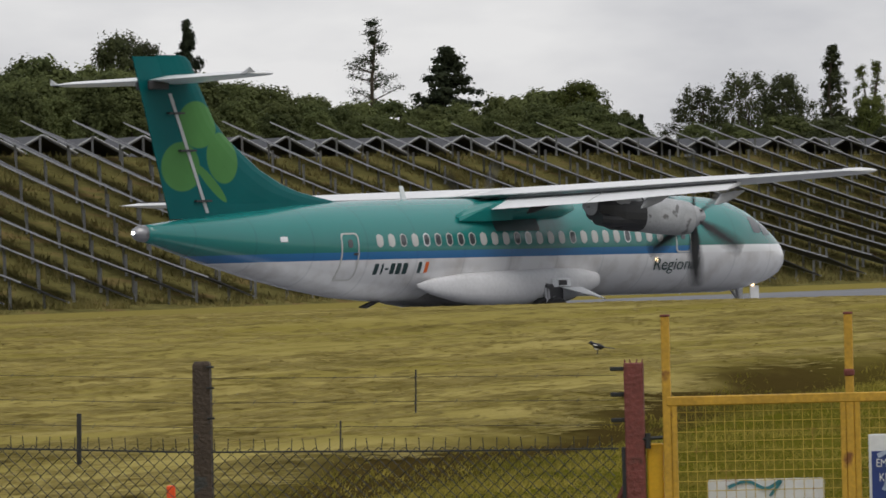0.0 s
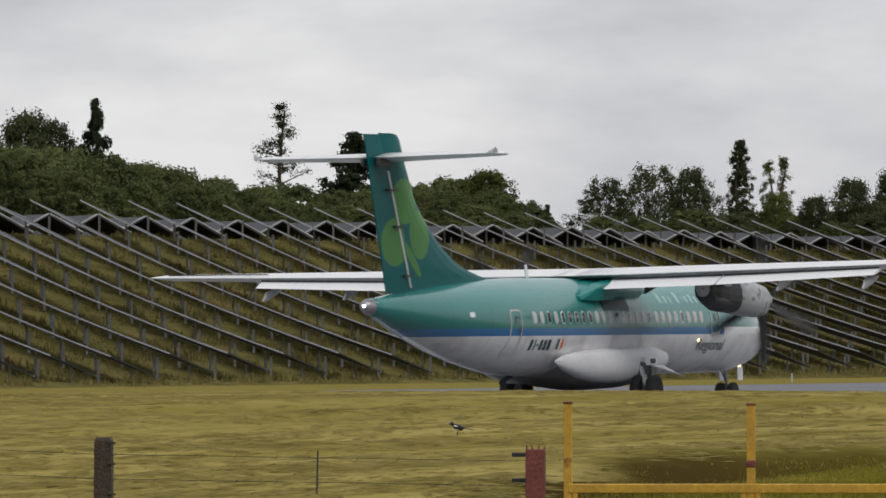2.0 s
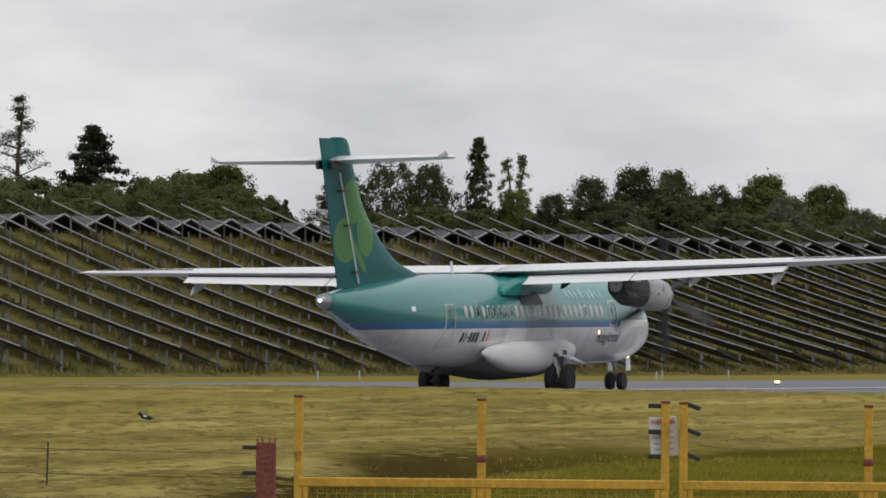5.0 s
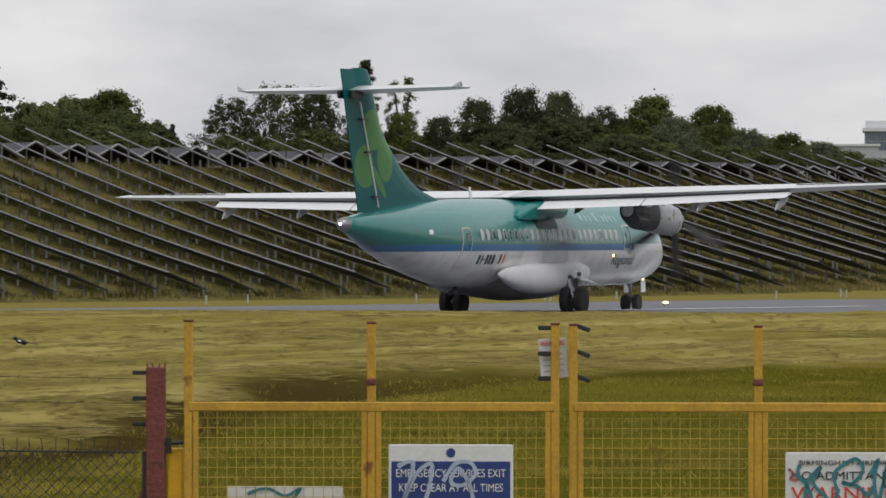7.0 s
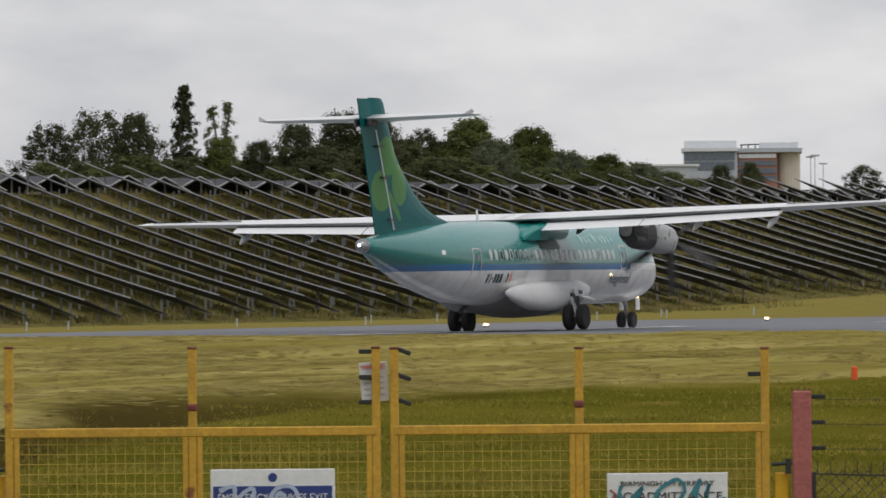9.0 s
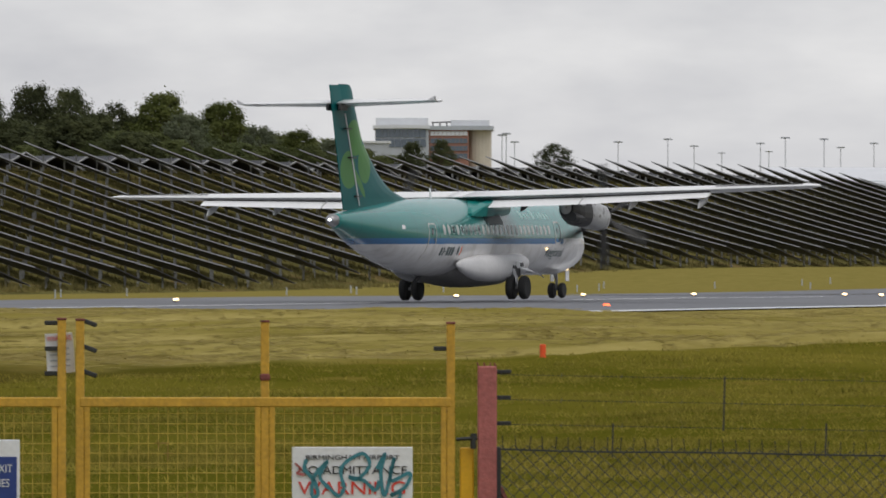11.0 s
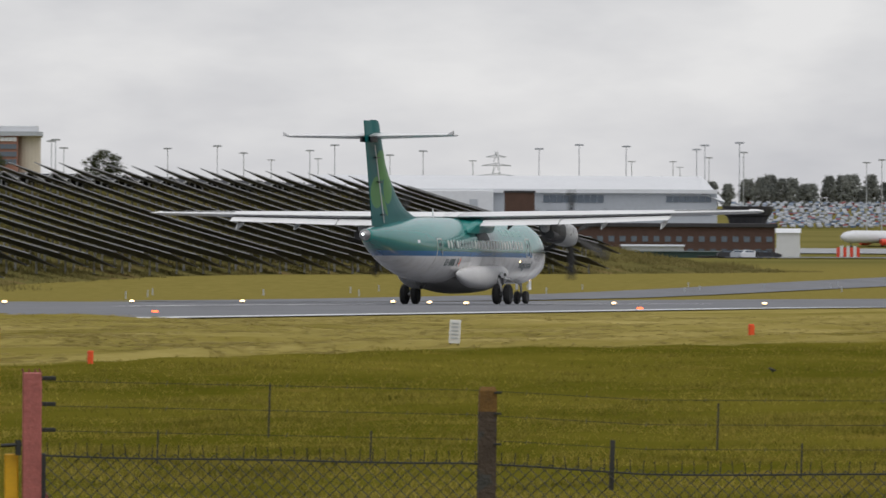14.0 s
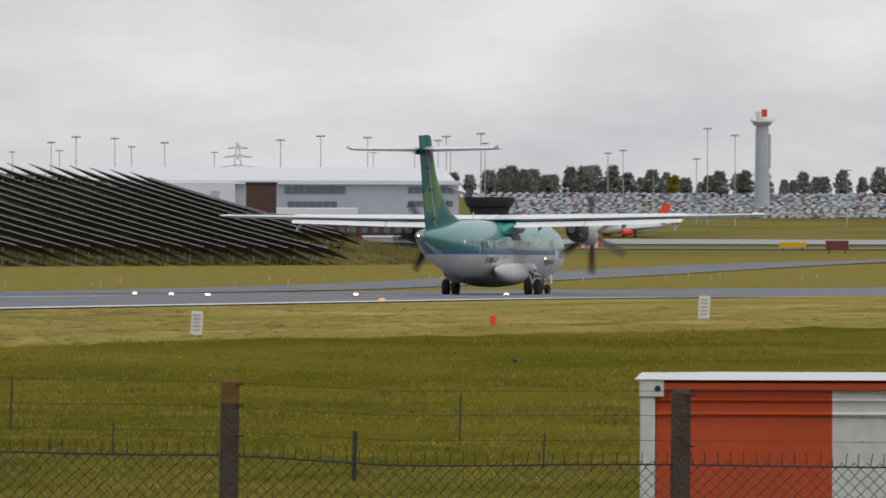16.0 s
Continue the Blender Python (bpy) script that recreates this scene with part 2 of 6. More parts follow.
def livery():
    """Fuselage paint: teal above, lightened at the top for sky sheen, a blue stripe, white below, thin panel joints and
    belly grime.
    """
    m = bpy.data.materials.new("fuselage_livery")
    m.use_nodes = True
    n, l = m.node_tree.nodes, m.node_tree.links
    b = n["Principled BSDF"]
    b.inputs["Roughness"].default_value = 0.27
    b.inputs["Coat Weight"].default_value, b.inputs["Coat Roughness"].default_value = 0.6, 0.12
    tc, sep = n.new("ShaderNodeTexCoord"), n.new("ShaderNodeSeparateXYZ")
    l.new(tc.outputs["Object"], sep.inputs[0])

    def step(sock, lo, hi):
        r = n.new("ShaderNodeMapRange")
        r.inputs["From Min"].default_value, r.inputs["From Max"].default_value = lo, hi
        l.new(sock, r.inputs["Value"])
        return r.outputs[0]

    def mix(fac, a, c):
        x = n.new("ShaderNodeMix")
        x.data_type = "RGBA"
        l.new(fac, x.inputs[0])
        for i, v in ((6, a), (7, c)):
            if isinstance(v, tuple):
                x.inputs[i].default_value = (*v, 1)
            else:
                l.new(v, x.inputs[i])
        return x.outputs[2]

    def times(a, c):
        x = n.new("ShaderNodeMath")
        x.operation = "MULTIPLY"
        l.new(a, x.inputs[0])
        l.new(c, x.inputs[1])
        return x.outputs[0]

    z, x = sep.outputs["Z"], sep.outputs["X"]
    # sky sheen put into the colour: the teal lightens with height
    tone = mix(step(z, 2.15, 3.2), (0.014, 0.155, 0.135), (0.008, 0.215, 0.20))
    blue = mix(step(x, 7.10, 7.13), (0.018, 0.135, 0.33), (0.78, 0.79, 0.80))
    grime = n.new("ShaderNodeTexNoise")
    grime.inputs["Scale"].default_value, grime.inputs["Detail"].default_value = 1.4, 6
    l.new(tc.outputs["Object"], grime.inputs["Vector"])
    white = mix(step(grime.outputs["Fac"], 0.45, 0.75), (0.74, 0.74, 0.75), (0.54, 0.52, 0.51))
    c = mix(step(z, 1.885, 1.895), white, blue)
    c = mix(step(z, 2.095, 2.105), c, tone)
    # thin frame joints
    w = n.new("ShaderNodeTexWave")
    w.bands_direction = "X"
    w.inputs["Scale"].default_value = 0.16
    l.new(tc.outputs["Object"], w.inputs["Vector"])
    dk = n.new("ShaderNodeMix")
    dk.data_type, dk.blend_type = "RGBA", "MULTIPLY"
    dk.inputs[7].default_value = (0.86, 0.87, 0.88, 1)
    l.new(step(w.outputs["Fac"], 0.995, 1.0), dk.inputs[0])
    l.new(c, dk.inputs[6])
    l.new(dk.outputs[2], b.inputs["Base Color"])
    return m


def fin_paint():
    """Teal fin with a pale green three-leaf shape."""
    m = bpy.data.materials.new("fin_paint")
    m.use_nodes = True
    n, l = m.node_tree.nodes, m.node_tree.links
    b = n["Principled BSDF"]
    b.inputs["Roughness"].default_value, b.inputs["Specular IOR Level"].default_value = 0.35, 0.15
    tc = n.new("ShaderNodeTexCoord")
    last = None
    for px, pz, rx, rz, turn in ((-12.05, 5.62, 0.70, 0.62, 20), (-12.72, 4.50, 0.74, 0.66, 0), (-11.15, 4.72, 0.56, 0.70, -20), (-11.55, 4.05, 0.14, 0.75, -48)):
        mp = n.new("ShaderNodeMapping")
        mp.vector_type = "TEXTURE"
        mp.inputs["Location"].default_value = (px, 0, pz)
        mp.inputs["Rotation"].default_value = (0, radians(turn), 0)
        mp.inputs["Scale"].default_value = (rx, 1e4, rz)
        l.new(tc.outputs["Object"], mp.inputs[0])
        le = n.new("ShaderNodeVectorMath")
        le.operation = "LENGTH"
        l.new(mp.outputs[0], le.inputs[0])
        if last is None:
            last = le.outputs["Value"]
        else:
            mn = n.new("ShaderNodeMath")
            mn.operation = "MINIMUM"
            l.new(last, mn.inputs[0])
            l.new(le.outputs["Value"], mn.inputs[1])
            last = mn.outputs[0]
    r = n.new("ShaderNodeMapRange")
    r.inputs["From Min"].default_value, r.inputs["From Max"].default_value = 0.97, 1.03
    l.new(last, r.inputs["Value"])
    mx = n.new("ShaderNodeMix")
    mx.data_type = "RGBA"
    l.new(r.outputs[0], mx.inputs[0])
    mx.inputs[6].default_value, mx.inputs[7].default_value = (0.085, 0.24, 0.07, 1), (0.003, 0.115, 0.118, 1)
    nz = n.new("ShaderNodeTexNoise")
    nz.inputs["Scale"].default_value = 1.2
    l.new(tc.outputs["Object"], nz.inputs["Vector"])
    mu = n.new("ShaderNodeMix")
    mu.data_type, mu.blend_type, mu.inputs[0].default_value = "RGBA", "MULTIPLY", 0.25
    l.new(mx.outputs[2], mu.inputs[6])
    l.new(nz.outputs["Fac"], mu.inputs[7])
    l.new(mu.outputs[2], b.inputs["Base Color"])
    return m


M["livery"], M["fin"] = livery(), fin_paint()


# ---- mesh helpers ----
def part(name, bm, mat, parent=None, label="", smooth=False):
    """Link a bmesh as one mesh object, under a thing or a part."""
    me = bpy.data.meshes.new(name)
    bmesh.ops.recalc_face_normals(bm, faces=bm.faces)
    if smooth:
        for f in bm.faces:
            f.smooth = True
    bm.to_mesh(me)
    bm.free()
    me.materials.append(M[mat] if isinstance(mat, str) else mat)
    ob = new(name, me)
    if parent is not None:
        ob.parent = parent
    return tagged(ob, label)


def share(name, ob, parent, m):
    """Another object on the same mesh."""
    o = new(name, ob.data)
    o.parent, o.matrix_basis = parent, m
    return o


def thing(name, label, category, m=Matrix(), group="", kind=""):
    e = new(name)
    e.matrix_basis = m
    e.empty_display_size = 0.2
    return tagged(e, label, category, group, kind)


def box(bm, x0, y0, z0, x1, y1, z1, bev=0.0, m=None):
    g = bmesh.ops.create_cube(bm, size=1, matrix=Matrix.Translation(((x0 + x1) / 2, (y0 + y1) / 2, (z0 + z1) / 2)) @ Matrix.Diagonal((x1 - x0, y1 - y0, z1 - z0, 1)))
    vs = g["verts"]
    if bev:
        es = list({e for v in vs for e in v.link_edges})
        r = bmesh.ops.bevel(bm, geom=es, offset=bev, segments=1, affect="EDGES", clamp_overlap=True)
        vs = list({v for f in r["faces"] for v in f.verts} | {v for v in vs if v.is_valid})
    if m is not None:
        bmesh.ops.transform(bm, matrix=m, verts=vs)
    return bm


def boxed(x0, y0, z0, x1, y1, z1, bev=0.0):
    return box(bmesh.new(), x0, y0, z0, x1, y1, z1, bev)


def rod(bm, a, b, r0, r1=None, n=6):
    """A tapered round bar from a to b."""
    a, b = Vector(a), Vector(b)
    r1 = r0 if r1 is None else r1
    turn = (b - a).to_track_quat("Z", "Y").to_matrix()
    rings = []
    for p, r in ((a, r0), (b, r1)):
        rings.append([bm.verts.new(p + turn @ Vector((r * math.cos(k * math.tau / n), r * math.sin(k * math.tau / n), 0))) for k in range(n)])
    for k in range(n):
        bm.faces.new((rings[0][k], rings[0][(k + 1) % n], rings[1][(k + 1) % n], rings[1][k]))
    bm.faces.new(rings[0])
    bm.faces.new(rings[1])
    return bm


def loft(bm, rings, close=True):
    """Skin a list of equal closed rings of points."""
    vs = [[bm.verts.new(p) for p in r] for r in rings]
    n = len(vs[0])
    for a, b in zip(vs, vs[1:]):
        for k in range(n):
            bm.faces.new((a[k], a[(k + 1) % n], b[(k + 1) % n], b[k]))
    if close:
        bm.faces.new(vs[0])
        bm.faces.new(vs[-1])
    return bm


def oval(x, y, z, hw, hh, n=32, power=2.0):
    pts = []
    for k in range(n):
        a = k * math.tau / n
        c, s = math.cos(a), math.sin(a)
        pts.append((x, y + hw * math.copysign(abs(c) ** (2 / power), c), z + hh * math.copysign(abs(s) ** (2 / power), s)))
    return pts


def wheel_bm(r, w, n=24):
    """A tyre with rounded shoulders, axle along Y."""
    rings = []
    for y, q in ((-w / 2, 0.62), (-w / 2, 0.86), (-w * 0.36, 0.97), (-w * 0.12, 1), (w * 0.12, 1), (w * 0.36, 0.97), (w / 2, 0.86), (w / 2, 0.62)):
        rings.append([(r * q * math.cos(k * math.tau / n), y, r * q * math.sin(k * math.tau / n)) for k in range(n)])
    return loft(bmesh.new(), rings)


def text(name, body, size, mat, parent, m, label="", width=None):
    """Lettering in the built-in font, turned into a thin mesh."""
    cu = bpy.data.curves.new(name, "FONT")
    cu.body, cu.size, cu.extrude, cu.align_x, cu.align_y = body, size, 0.002, "CENTER", "CENTER"
    ob = new(name, cu)
    bpy.context.view_layer.update()
    me = bpy.data.meshes.new_from_object(ob.evaluated_get(bpy.context.evaluated_depsgraph_get()))
    bpy.data.objects.remove(ob)
    if width:
        xs = [v.co.x for v in me.vertices]
        k = width / (max(xs) - min(xs))
        for v in me.vertices:
            v.co.x *= k
    me.materials.clear()
    me.materials.append(M[mat])
    o = new(name, me)
    o.parent, o.matrix_basis = parent, m
    return tagged(o, label)


# ---- the ground ----
# q runs across the runway, away from the camera; r runs along it. The runway's centre lies at q = 103.9.
RUN = radians(28.3)
QV, RV = Vector((-math.cos(RUN), math.sin(RUN), 0)), Vector((math.sin(RUN), math.cos(RUN), 0))


def qr(q, r, z=0.0):
    return QV * q + RV * r + Vector((0, 0, z))


def polar(az, dist, z=0.0):
    return Vector((dist * math.sin(radians(az)), dist * math.cos(radians(az)), z))


def ease(a, b, x):
    t = min(1, max(0, (x - a) / (b - a)))
    return t * t * (3 - 2 * t)


def ramp_of(x, pts):
    for (a, u), (b, v) in zip(pts, pts[1:]):
        if x <= b:
            return u + (v - u) * max(0, (x - a) / (b - a))
    return pts[-1][1]


NEAR = ((0, -1.2), (38, -1.15), (60, -0.65), (80, -0.4), (110, -0.2), (150, -0.05), (190, 0), (9999, 0))
FAR = ((300, 0), (500, 0.2), (1000, 1.8), (1500, 2.6), (2000, 4.0), (2500, 6.2), (2600, 7.2), (2650, 13.0), (2980, 23.5), (3200, 24), (9000, 30))


def land(x, y):
    """The height of the ground."""
    p = Vector((x, y, 0))
    q, r, dist = p.dot(QV), p.dot(RV), p.length
    z = 0.0
    if q < 81:
        z = ramp_of(dist, NEAR)
        z = z * ease(81, 62, q) if r > 150 else z * (0.35 + 0.65 * ease(81, 62, q))
        crest = ease(35, 70, q) * (1 - ease(77, 81.5, q)) * ramp_of(r, ((-9999, 0.74), (138, 0.73), (155, 0.61), (165, 0.51), (172, 0.42), (188, 0.24), (215, 0.05), (240, 0), (9999, 0)))
        z += crest
    elif q > 126:
        z = ramp_of(dist, FAR) * ease(126, 190, q) * ease(260, 420, r)
        z += 0.95 * ease(126, 148, q) * ease(330, 430, r) * (1 - 0.8 * ease(700, 1200, r))
    # the runway sinks a little towards its far end
    return z - 0.22 * ease(290, 375, r) * (1 - ease(520, 800, r)) * ease(76, 83, q) * (1 - ease(121, 130, q))


# where the mown hay begins: r along the field, q across it
BORDER = ((50, 34.5), (67.5, 38), (77, 41), (87.5, 44.5), (99.8, 48), (105.5, 48.4), (113, 47.2), (137, 46.8), (150, 46.4), (164, 45), (187, 43), (240, 40))


def border(r):
    return ramp_of(r, BORDER) + 0.8 * noise.noise(Vector((r * 0.25, 1.7, 0)))


def ground_paint():
    m = bpy.data.materials.new("airfield_grass")
    m.use_nodes = True
    n, l = m.node_tree.nodes, m.node_tree.links
    b = n["Principled BSDF"]
    b.inputs["Roughness"].default_value, b.inputs["Specular IOR Level"].default_value = 0.95, 0.0
    geo = n.new("ShaderNodeNewGeometry")
    mp = n.new("ShaderNodeMapping")
    mp.inputs["Rotation"].default_value = (0, 0, RUN)
    l.new(geo.outputs["Position"], mp.inputs[0])
    sep = n.new("ShaderNodeSeparateXYZ")
    l.new(mp.outputs[0], sep.inputs[0])

    def noise_of(sx, sy, detail=5, rough=0.6):
        k = n.new("ShaderNodeMapping")
        k.inputs["Scale"].default_value = (sx, sy, 1)
        l.new(mp.outputs[0], k.inputs[0])
        t = n.new("ShaderNodeTexNoise")
        t.inputs["Scale"].default_value, t.inputs["Detail"].default_value, t.inputs["Roughness"].default_value = 1, detail, rough
        l.new(k.outputs[0], t.inputs["Vector"])
        return t.outputs["Fac"]

    def rng(s, lo, hi, a=0.0, c=1.0):
        r = n.new("ShaderNodeMapRange")
        for key, v in (("From Min", lo), ("From Max", hi), ("To Min", a), ("To Max", c)):
            r.inputs[key].default_value = v
        l.new(s, r.inputs["Value"])
        return r.outputs[0]

    def math2(op, a, c):
        x = n.new("ShaderNodeMath")
        x.operation = op
        for i, v in enumerate((a, c)):
            if isinstance(v, float):
                x.inputs[i].default_value = v
            else:
                l.new(v, x.inputs[i])
        return x.outputs[0]

    def mix(fac, a, c):
        x = n.new("ShaderNodeMix")
        x.data_type = "RGBA"
        l.new(fac, x.inputs[0])
        for i, v in ((6, a), (7, c)):
            if isinstance(v, tuple):
                x.inputs[i].default_value = (*v, 1)
            else:
                l.new(v, x.inputs[i])
        return x.outputs[2]

    q = math2("MULTIPLY", sep.outputs["X"], -1.0)
    swath = noise_of(0.8, 0.05, 6, 0.7)
    fine = noise_of(4.0, 0.5, 5, 0.7)
    swath_shade = noise_of(0.75, 0.035, 5, 0.68)
    blotch = noise_of(0.09, 0.05, 4)
    grain = noise_of(9, 3, 4, 0.75)
    hay = mix(rng(swath, 0.36, 0.64), (0.215, 0.178, 0.042), (0.43, 0.355, 0.135))
    hay = mix(rng(fine, 0.35, 0.75, 0, 0.7), hay, (0.265, 0.218, 0.060))
    # shade along the swath sides, painted as dark lines in the hay
    hay = mix(rng(swath_shade, 0.55, 0.66, 0, 0.75), hay, (0.118, 0.098, 0.018))
    hay = mix(rng(noise_of(0.06, 0.03, 4), 0.45, 0.65, 0, 0.5), hay, (0.21, 0.18, 0.042))
    green = mix(rng(blotch, 0.4, 0.62), (0.078, 0.078, 0.008), (0.170, 0.146, 0.024))
    green = mix(rng(grain, 0.35, 0.75, 0, 0.8), green, (0.130, 0.116, 0.013))
    green = mix(rng(noise_of(0.5, 0.2, 5), 0.58, 0.70, 0, 0.65), green, (0.205, 0.152, 0.034))
    verge = mix(rng(fine, 0.3, 0.7), (0.18, 0.152, 0.038), (0.27, 0.225, 0.070))
    bed = n.new("ShaderNodeValToRGB")
    bed.color_ramp.elements[0].position, bed.color_ramp.elements[0].color = BORDER[0][0] / 300, (BORDER[0][1] / 100,) * 3 + (1,)
    bed.color_ramp.elements[1].position, bed.color_ramp.elements[1].color = BORDER[-1][0] / 300, (BORDER[-1][1] / 100,) * 3 + (1,)
    for r_at, q_at in BORDER[1:-1]:
        bed.color_ramp.elements.new(r_at / 300).color = (q_at / 100,) * 3 + (1,)
    l.new(math2("MULTIPLY", sep.outputs["Y"], 1 / 300), bed.inputs[0])
    over = math2("SUBTRACT", q, math2("MULTIPLY", bed.outputs[0], 100.0))
    edge = math2("ADD", over, rng(noise_of(0.4, 0.15, 5), 0.2, 0.8, -0.8, 0.8))
    col = mix(rng(edge, -0.4, 0.5), green, hay)
    col = mix(rng(q, 100, 110), col, verge)
    far = mix(rng(noise_of(0.02, 0.01), 0.4, 0.6), (0.15, 0.138, 0.042), (0.195, 0.172, 0.058))
    col = mix(rng(q, 160, 190), col, far)
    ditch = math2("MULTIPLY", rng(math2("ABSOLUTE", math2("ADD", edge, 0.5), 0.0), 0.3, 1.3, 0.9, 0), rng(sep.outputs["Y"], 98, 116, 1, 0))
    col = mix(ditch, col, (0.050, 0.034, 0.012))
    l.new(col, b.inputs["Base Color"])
    bp = n.new("ShaderNodeBump")
    bp.inputs["Strength"].default_value, bp.inputs["Distance"].default_value = 0.8, 0.06
    l.new(math2("ADD", grain, fine), bp.inputs["Height"])
    l.new(bp.outputs[0], b.inputs["Normal"])
    return m


def grow(a, b, first, k):
    out, s = [a], first
    while out[-1] < b:
        out.append(out[-1] + s)
        s *= k
    return out


def turf(q, r):
    """Small unevenness: swaths in the mown part, lumps in the rough."""
    if not (20 < q < 80 and r > 10):
        return 0.0
    at = ramp_of(r, BORDER)
    if q > at:
        z = (0.17 - 0.14 * ease(62, 72, q)) * noise.fractal(Vector((q * 0.9, r * 0.045, 3)), 1.0, 2.0, 4)
    else:
        z = 0.055 * noise.fractal(Vector((q * 0.5, r * 0.3, 8)), 1.0, 2.0, 4)
    # a low ridge with a ditch before it where the mown part begins
    z += 0.14 * math.exp(-((q - at - 0.8) / 0.9) ** 2) * (1 - ease(98, 118, r)) * (0.7 + noise.noise(Vector((r * 0.5, q * 0.4, 2))))
    z -= 0.16 * math.exp(-((q - at + 0.9) / 0.9) ** 2) * (1 - ease(95, 115, r))
    return z


def build_ground():
    """One sheet of land, fine where the mown grass is seen at a grazing angle."""
    qs = [-v for v in grow(0, 4000, 2, 1.35)][:0:-1] + [i * 0.4 for i in range(0, 205)] + [v for v in grow(82, 126, 4, 1.0)] + [v for v in grow(130, 4200, 4, 1.12)]
    rs = [-v for v in grow(0, 4000, 4, 1.4)][:0:-1] + [i * 2.0 for i in range(0, 200)] + [v for v in grow(400, 4500, 4, 1.12)]
    verts, faces = [], []
    for q in qs:
        for r in rs:
            p = qr(q, r)
            z = land(p.x, p.y)
            z += turf(q, r)
            verts.append((p.x, p.y, z))
    k = len(rs)
    for i in range(len(qs) - 1):
        for j in range(k - 1):
            faces.append((i * k + j, (i + 1) * k + j, (i + 1) * k + j + 1, i * k + j + 1))
    me = bpy.data.meshes.new("ground")
    me.from_pydata(verts, [], faces)
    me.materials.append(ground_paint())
    for p in me.polygons:
        p.use_smooth = True
    me.update()
    if me.polygons[0].normal.z < 0:
        me.flip_normals()
    tagged(new("ground", me), "mown airfield grass with straw-coloured swaths and rougher green verge", "ground", kind="structure")


build_ground()


def strip(name, pts, half, z, mat, label, category, parent=None):
    """A flat paved band along a line of (q, r) points."""
    bm = bmesh.new()
    row = []
    for i, (q, r) in enumerate(pts):
        a, b = pts[max(0, i - 1)], pts[min(len(pts) - 1, i + 1)]
        t = Vector((b[0] - a[0], b[1] - a[1])).normalized()
        nrm = Vector((-t.y, t.x))
        pair = []
        for s in (-1, 1):
            p = qr(q + nrm.x * half * s, r + nrm.y * half * s)
            pair.append(bm.verts.new((p.x, p.y, land(p.x, p.y) + z)))
        row.append(pair)
    for a, b in zip(row, row[1:]):
        bm.faces.new((a[0], a[1], b[1], b[0]))
    ob = part(name, bm, mat, parent)
    return tagged(ob, label, category, kind="structure") if parent is None else tagged(ob, label)


def far_edge(r):
    """The far edge of the pavement, which narrows where the taxiway leaves it."""
    return ramp_of(r, ((-999, 124), (300, 124), (400, 119), (480, 104), (560, 93), (9999, 92)))


def on_land(q, r, up):
    p = qr(q, r)
    return Vector((p.x, p.y, land(p.x, p.y) + up))


def pavement():
    bm = bmesh.new()
    rows = [[bm.verts.new(on_land(82 + (far_edge(r) - 82) * k / 4, r, 0.03)) for k in range(5)] for r in range(-300, 2400, 10)]
    for a, b in zip(rows, rows[1:]):
        for k in range(4):
            bm.faces.new((a[k], b[k], b[k + 1], a[k + 1]))
    return tagged(part("runway", bm, "asphalt"), "grey asphalt runway with a white edge line", "runway", kind="structure")


runway = pavement()
strip("edge_line", [(83.0, r) for r in range(200, 2400, 10)], 0.9, 0.045, "line", "faded white edge line", "", runway)
for k in range(0, 5):
    strip("centre_dash", [(103.9, 130 + k * 50), (103.9, 145 + k * 50), (103.9, 160 + k * 50)], 0.45, 0.05, "line", "", "", runway)
taxiway = strip("taxiway", [(1.6 + ramp_of(r, ((300, 118), (412, 124), (482, 132), (633, 147), (900, 172))), r) for r in range(330, 900, 12)], 2.5, 0.05, "asphalt", "grey asphalt taxiway curving away from the runway", "taxiway")


def field_band(name, d0, d1, a0, a1, mat, label, category):
    """A flat paved field between two distances."""
    bm = bmesh.new()
    ds = [d0 + (d1 - d0) * k / 6 for k in range(7)]
    grid = []
    for dd in ds:
        grid.append([])
        for k in range(25):
            p = polar(a0 + (a1 - a0) * k / 24, dd)
            grid[-1].append(bm.verts.new((p.x, p.y, land(p.x, p.y) + 0.25)))
    for a, b in zip(grid, grid[1:]):
        for k in range(24):
            bm.faces.new((a[k], b[k], b[k + 1], a[k + 1]))
    tagged(part(name, bm, mat), label, category, kind="structure")


field_band("cross_taxiway", 1250, 1420, 12.3, 19, "asphalt", "distant grey asphalt taxiway", "taxiway")
field_band("apron", 1900, 2560, 9, 19, "apron", "wide pale concrete apron before the terminal", "apron")


# ---- embankment with rows of solar tables ----
FOOT_Q, CREST_Q = 145.0, 175.0


def bank_z(q, over=False):
    """Slope profile, steeper towards the crest."""
    t = min(1.25 if over else 1, max(-0.2 if over else 0, (q - FOOT_Q) / (CREST_Q - FOOT_Q)))
    return 0.15 + 6.1 * (0.82 * t + 0.18 * t * t)


def bank_fall(q, r):
    """How much of the bank's height is left towards its rounded far end."""
    return ramp_of(r - (q - CREST_Q) * 0.867, ((-999, 1), (518, 1), (532, 0.94), (550, 0.66), (565, 0.46), (580, 0.28), (610, 0.0), (9999, 0)))


def bank_surface(q, r):
    p = qr(q, r)
    fall = bank_fall(q, r)
    z = -0.6 if q < FOOT_Q - 4 else bank_z(q)
    z += 0.12 * noise.fractal(Vector((q * 0.3, r * 0.2, 1)), 1.0, 2.0, 3)
    if q > 180:
        z += 3.5 * ease(180, 260, q) * (1 - ease(250, 420, r))
    return z * fall + (1 - fall) * (land(p.x, p.y) - 0.5)


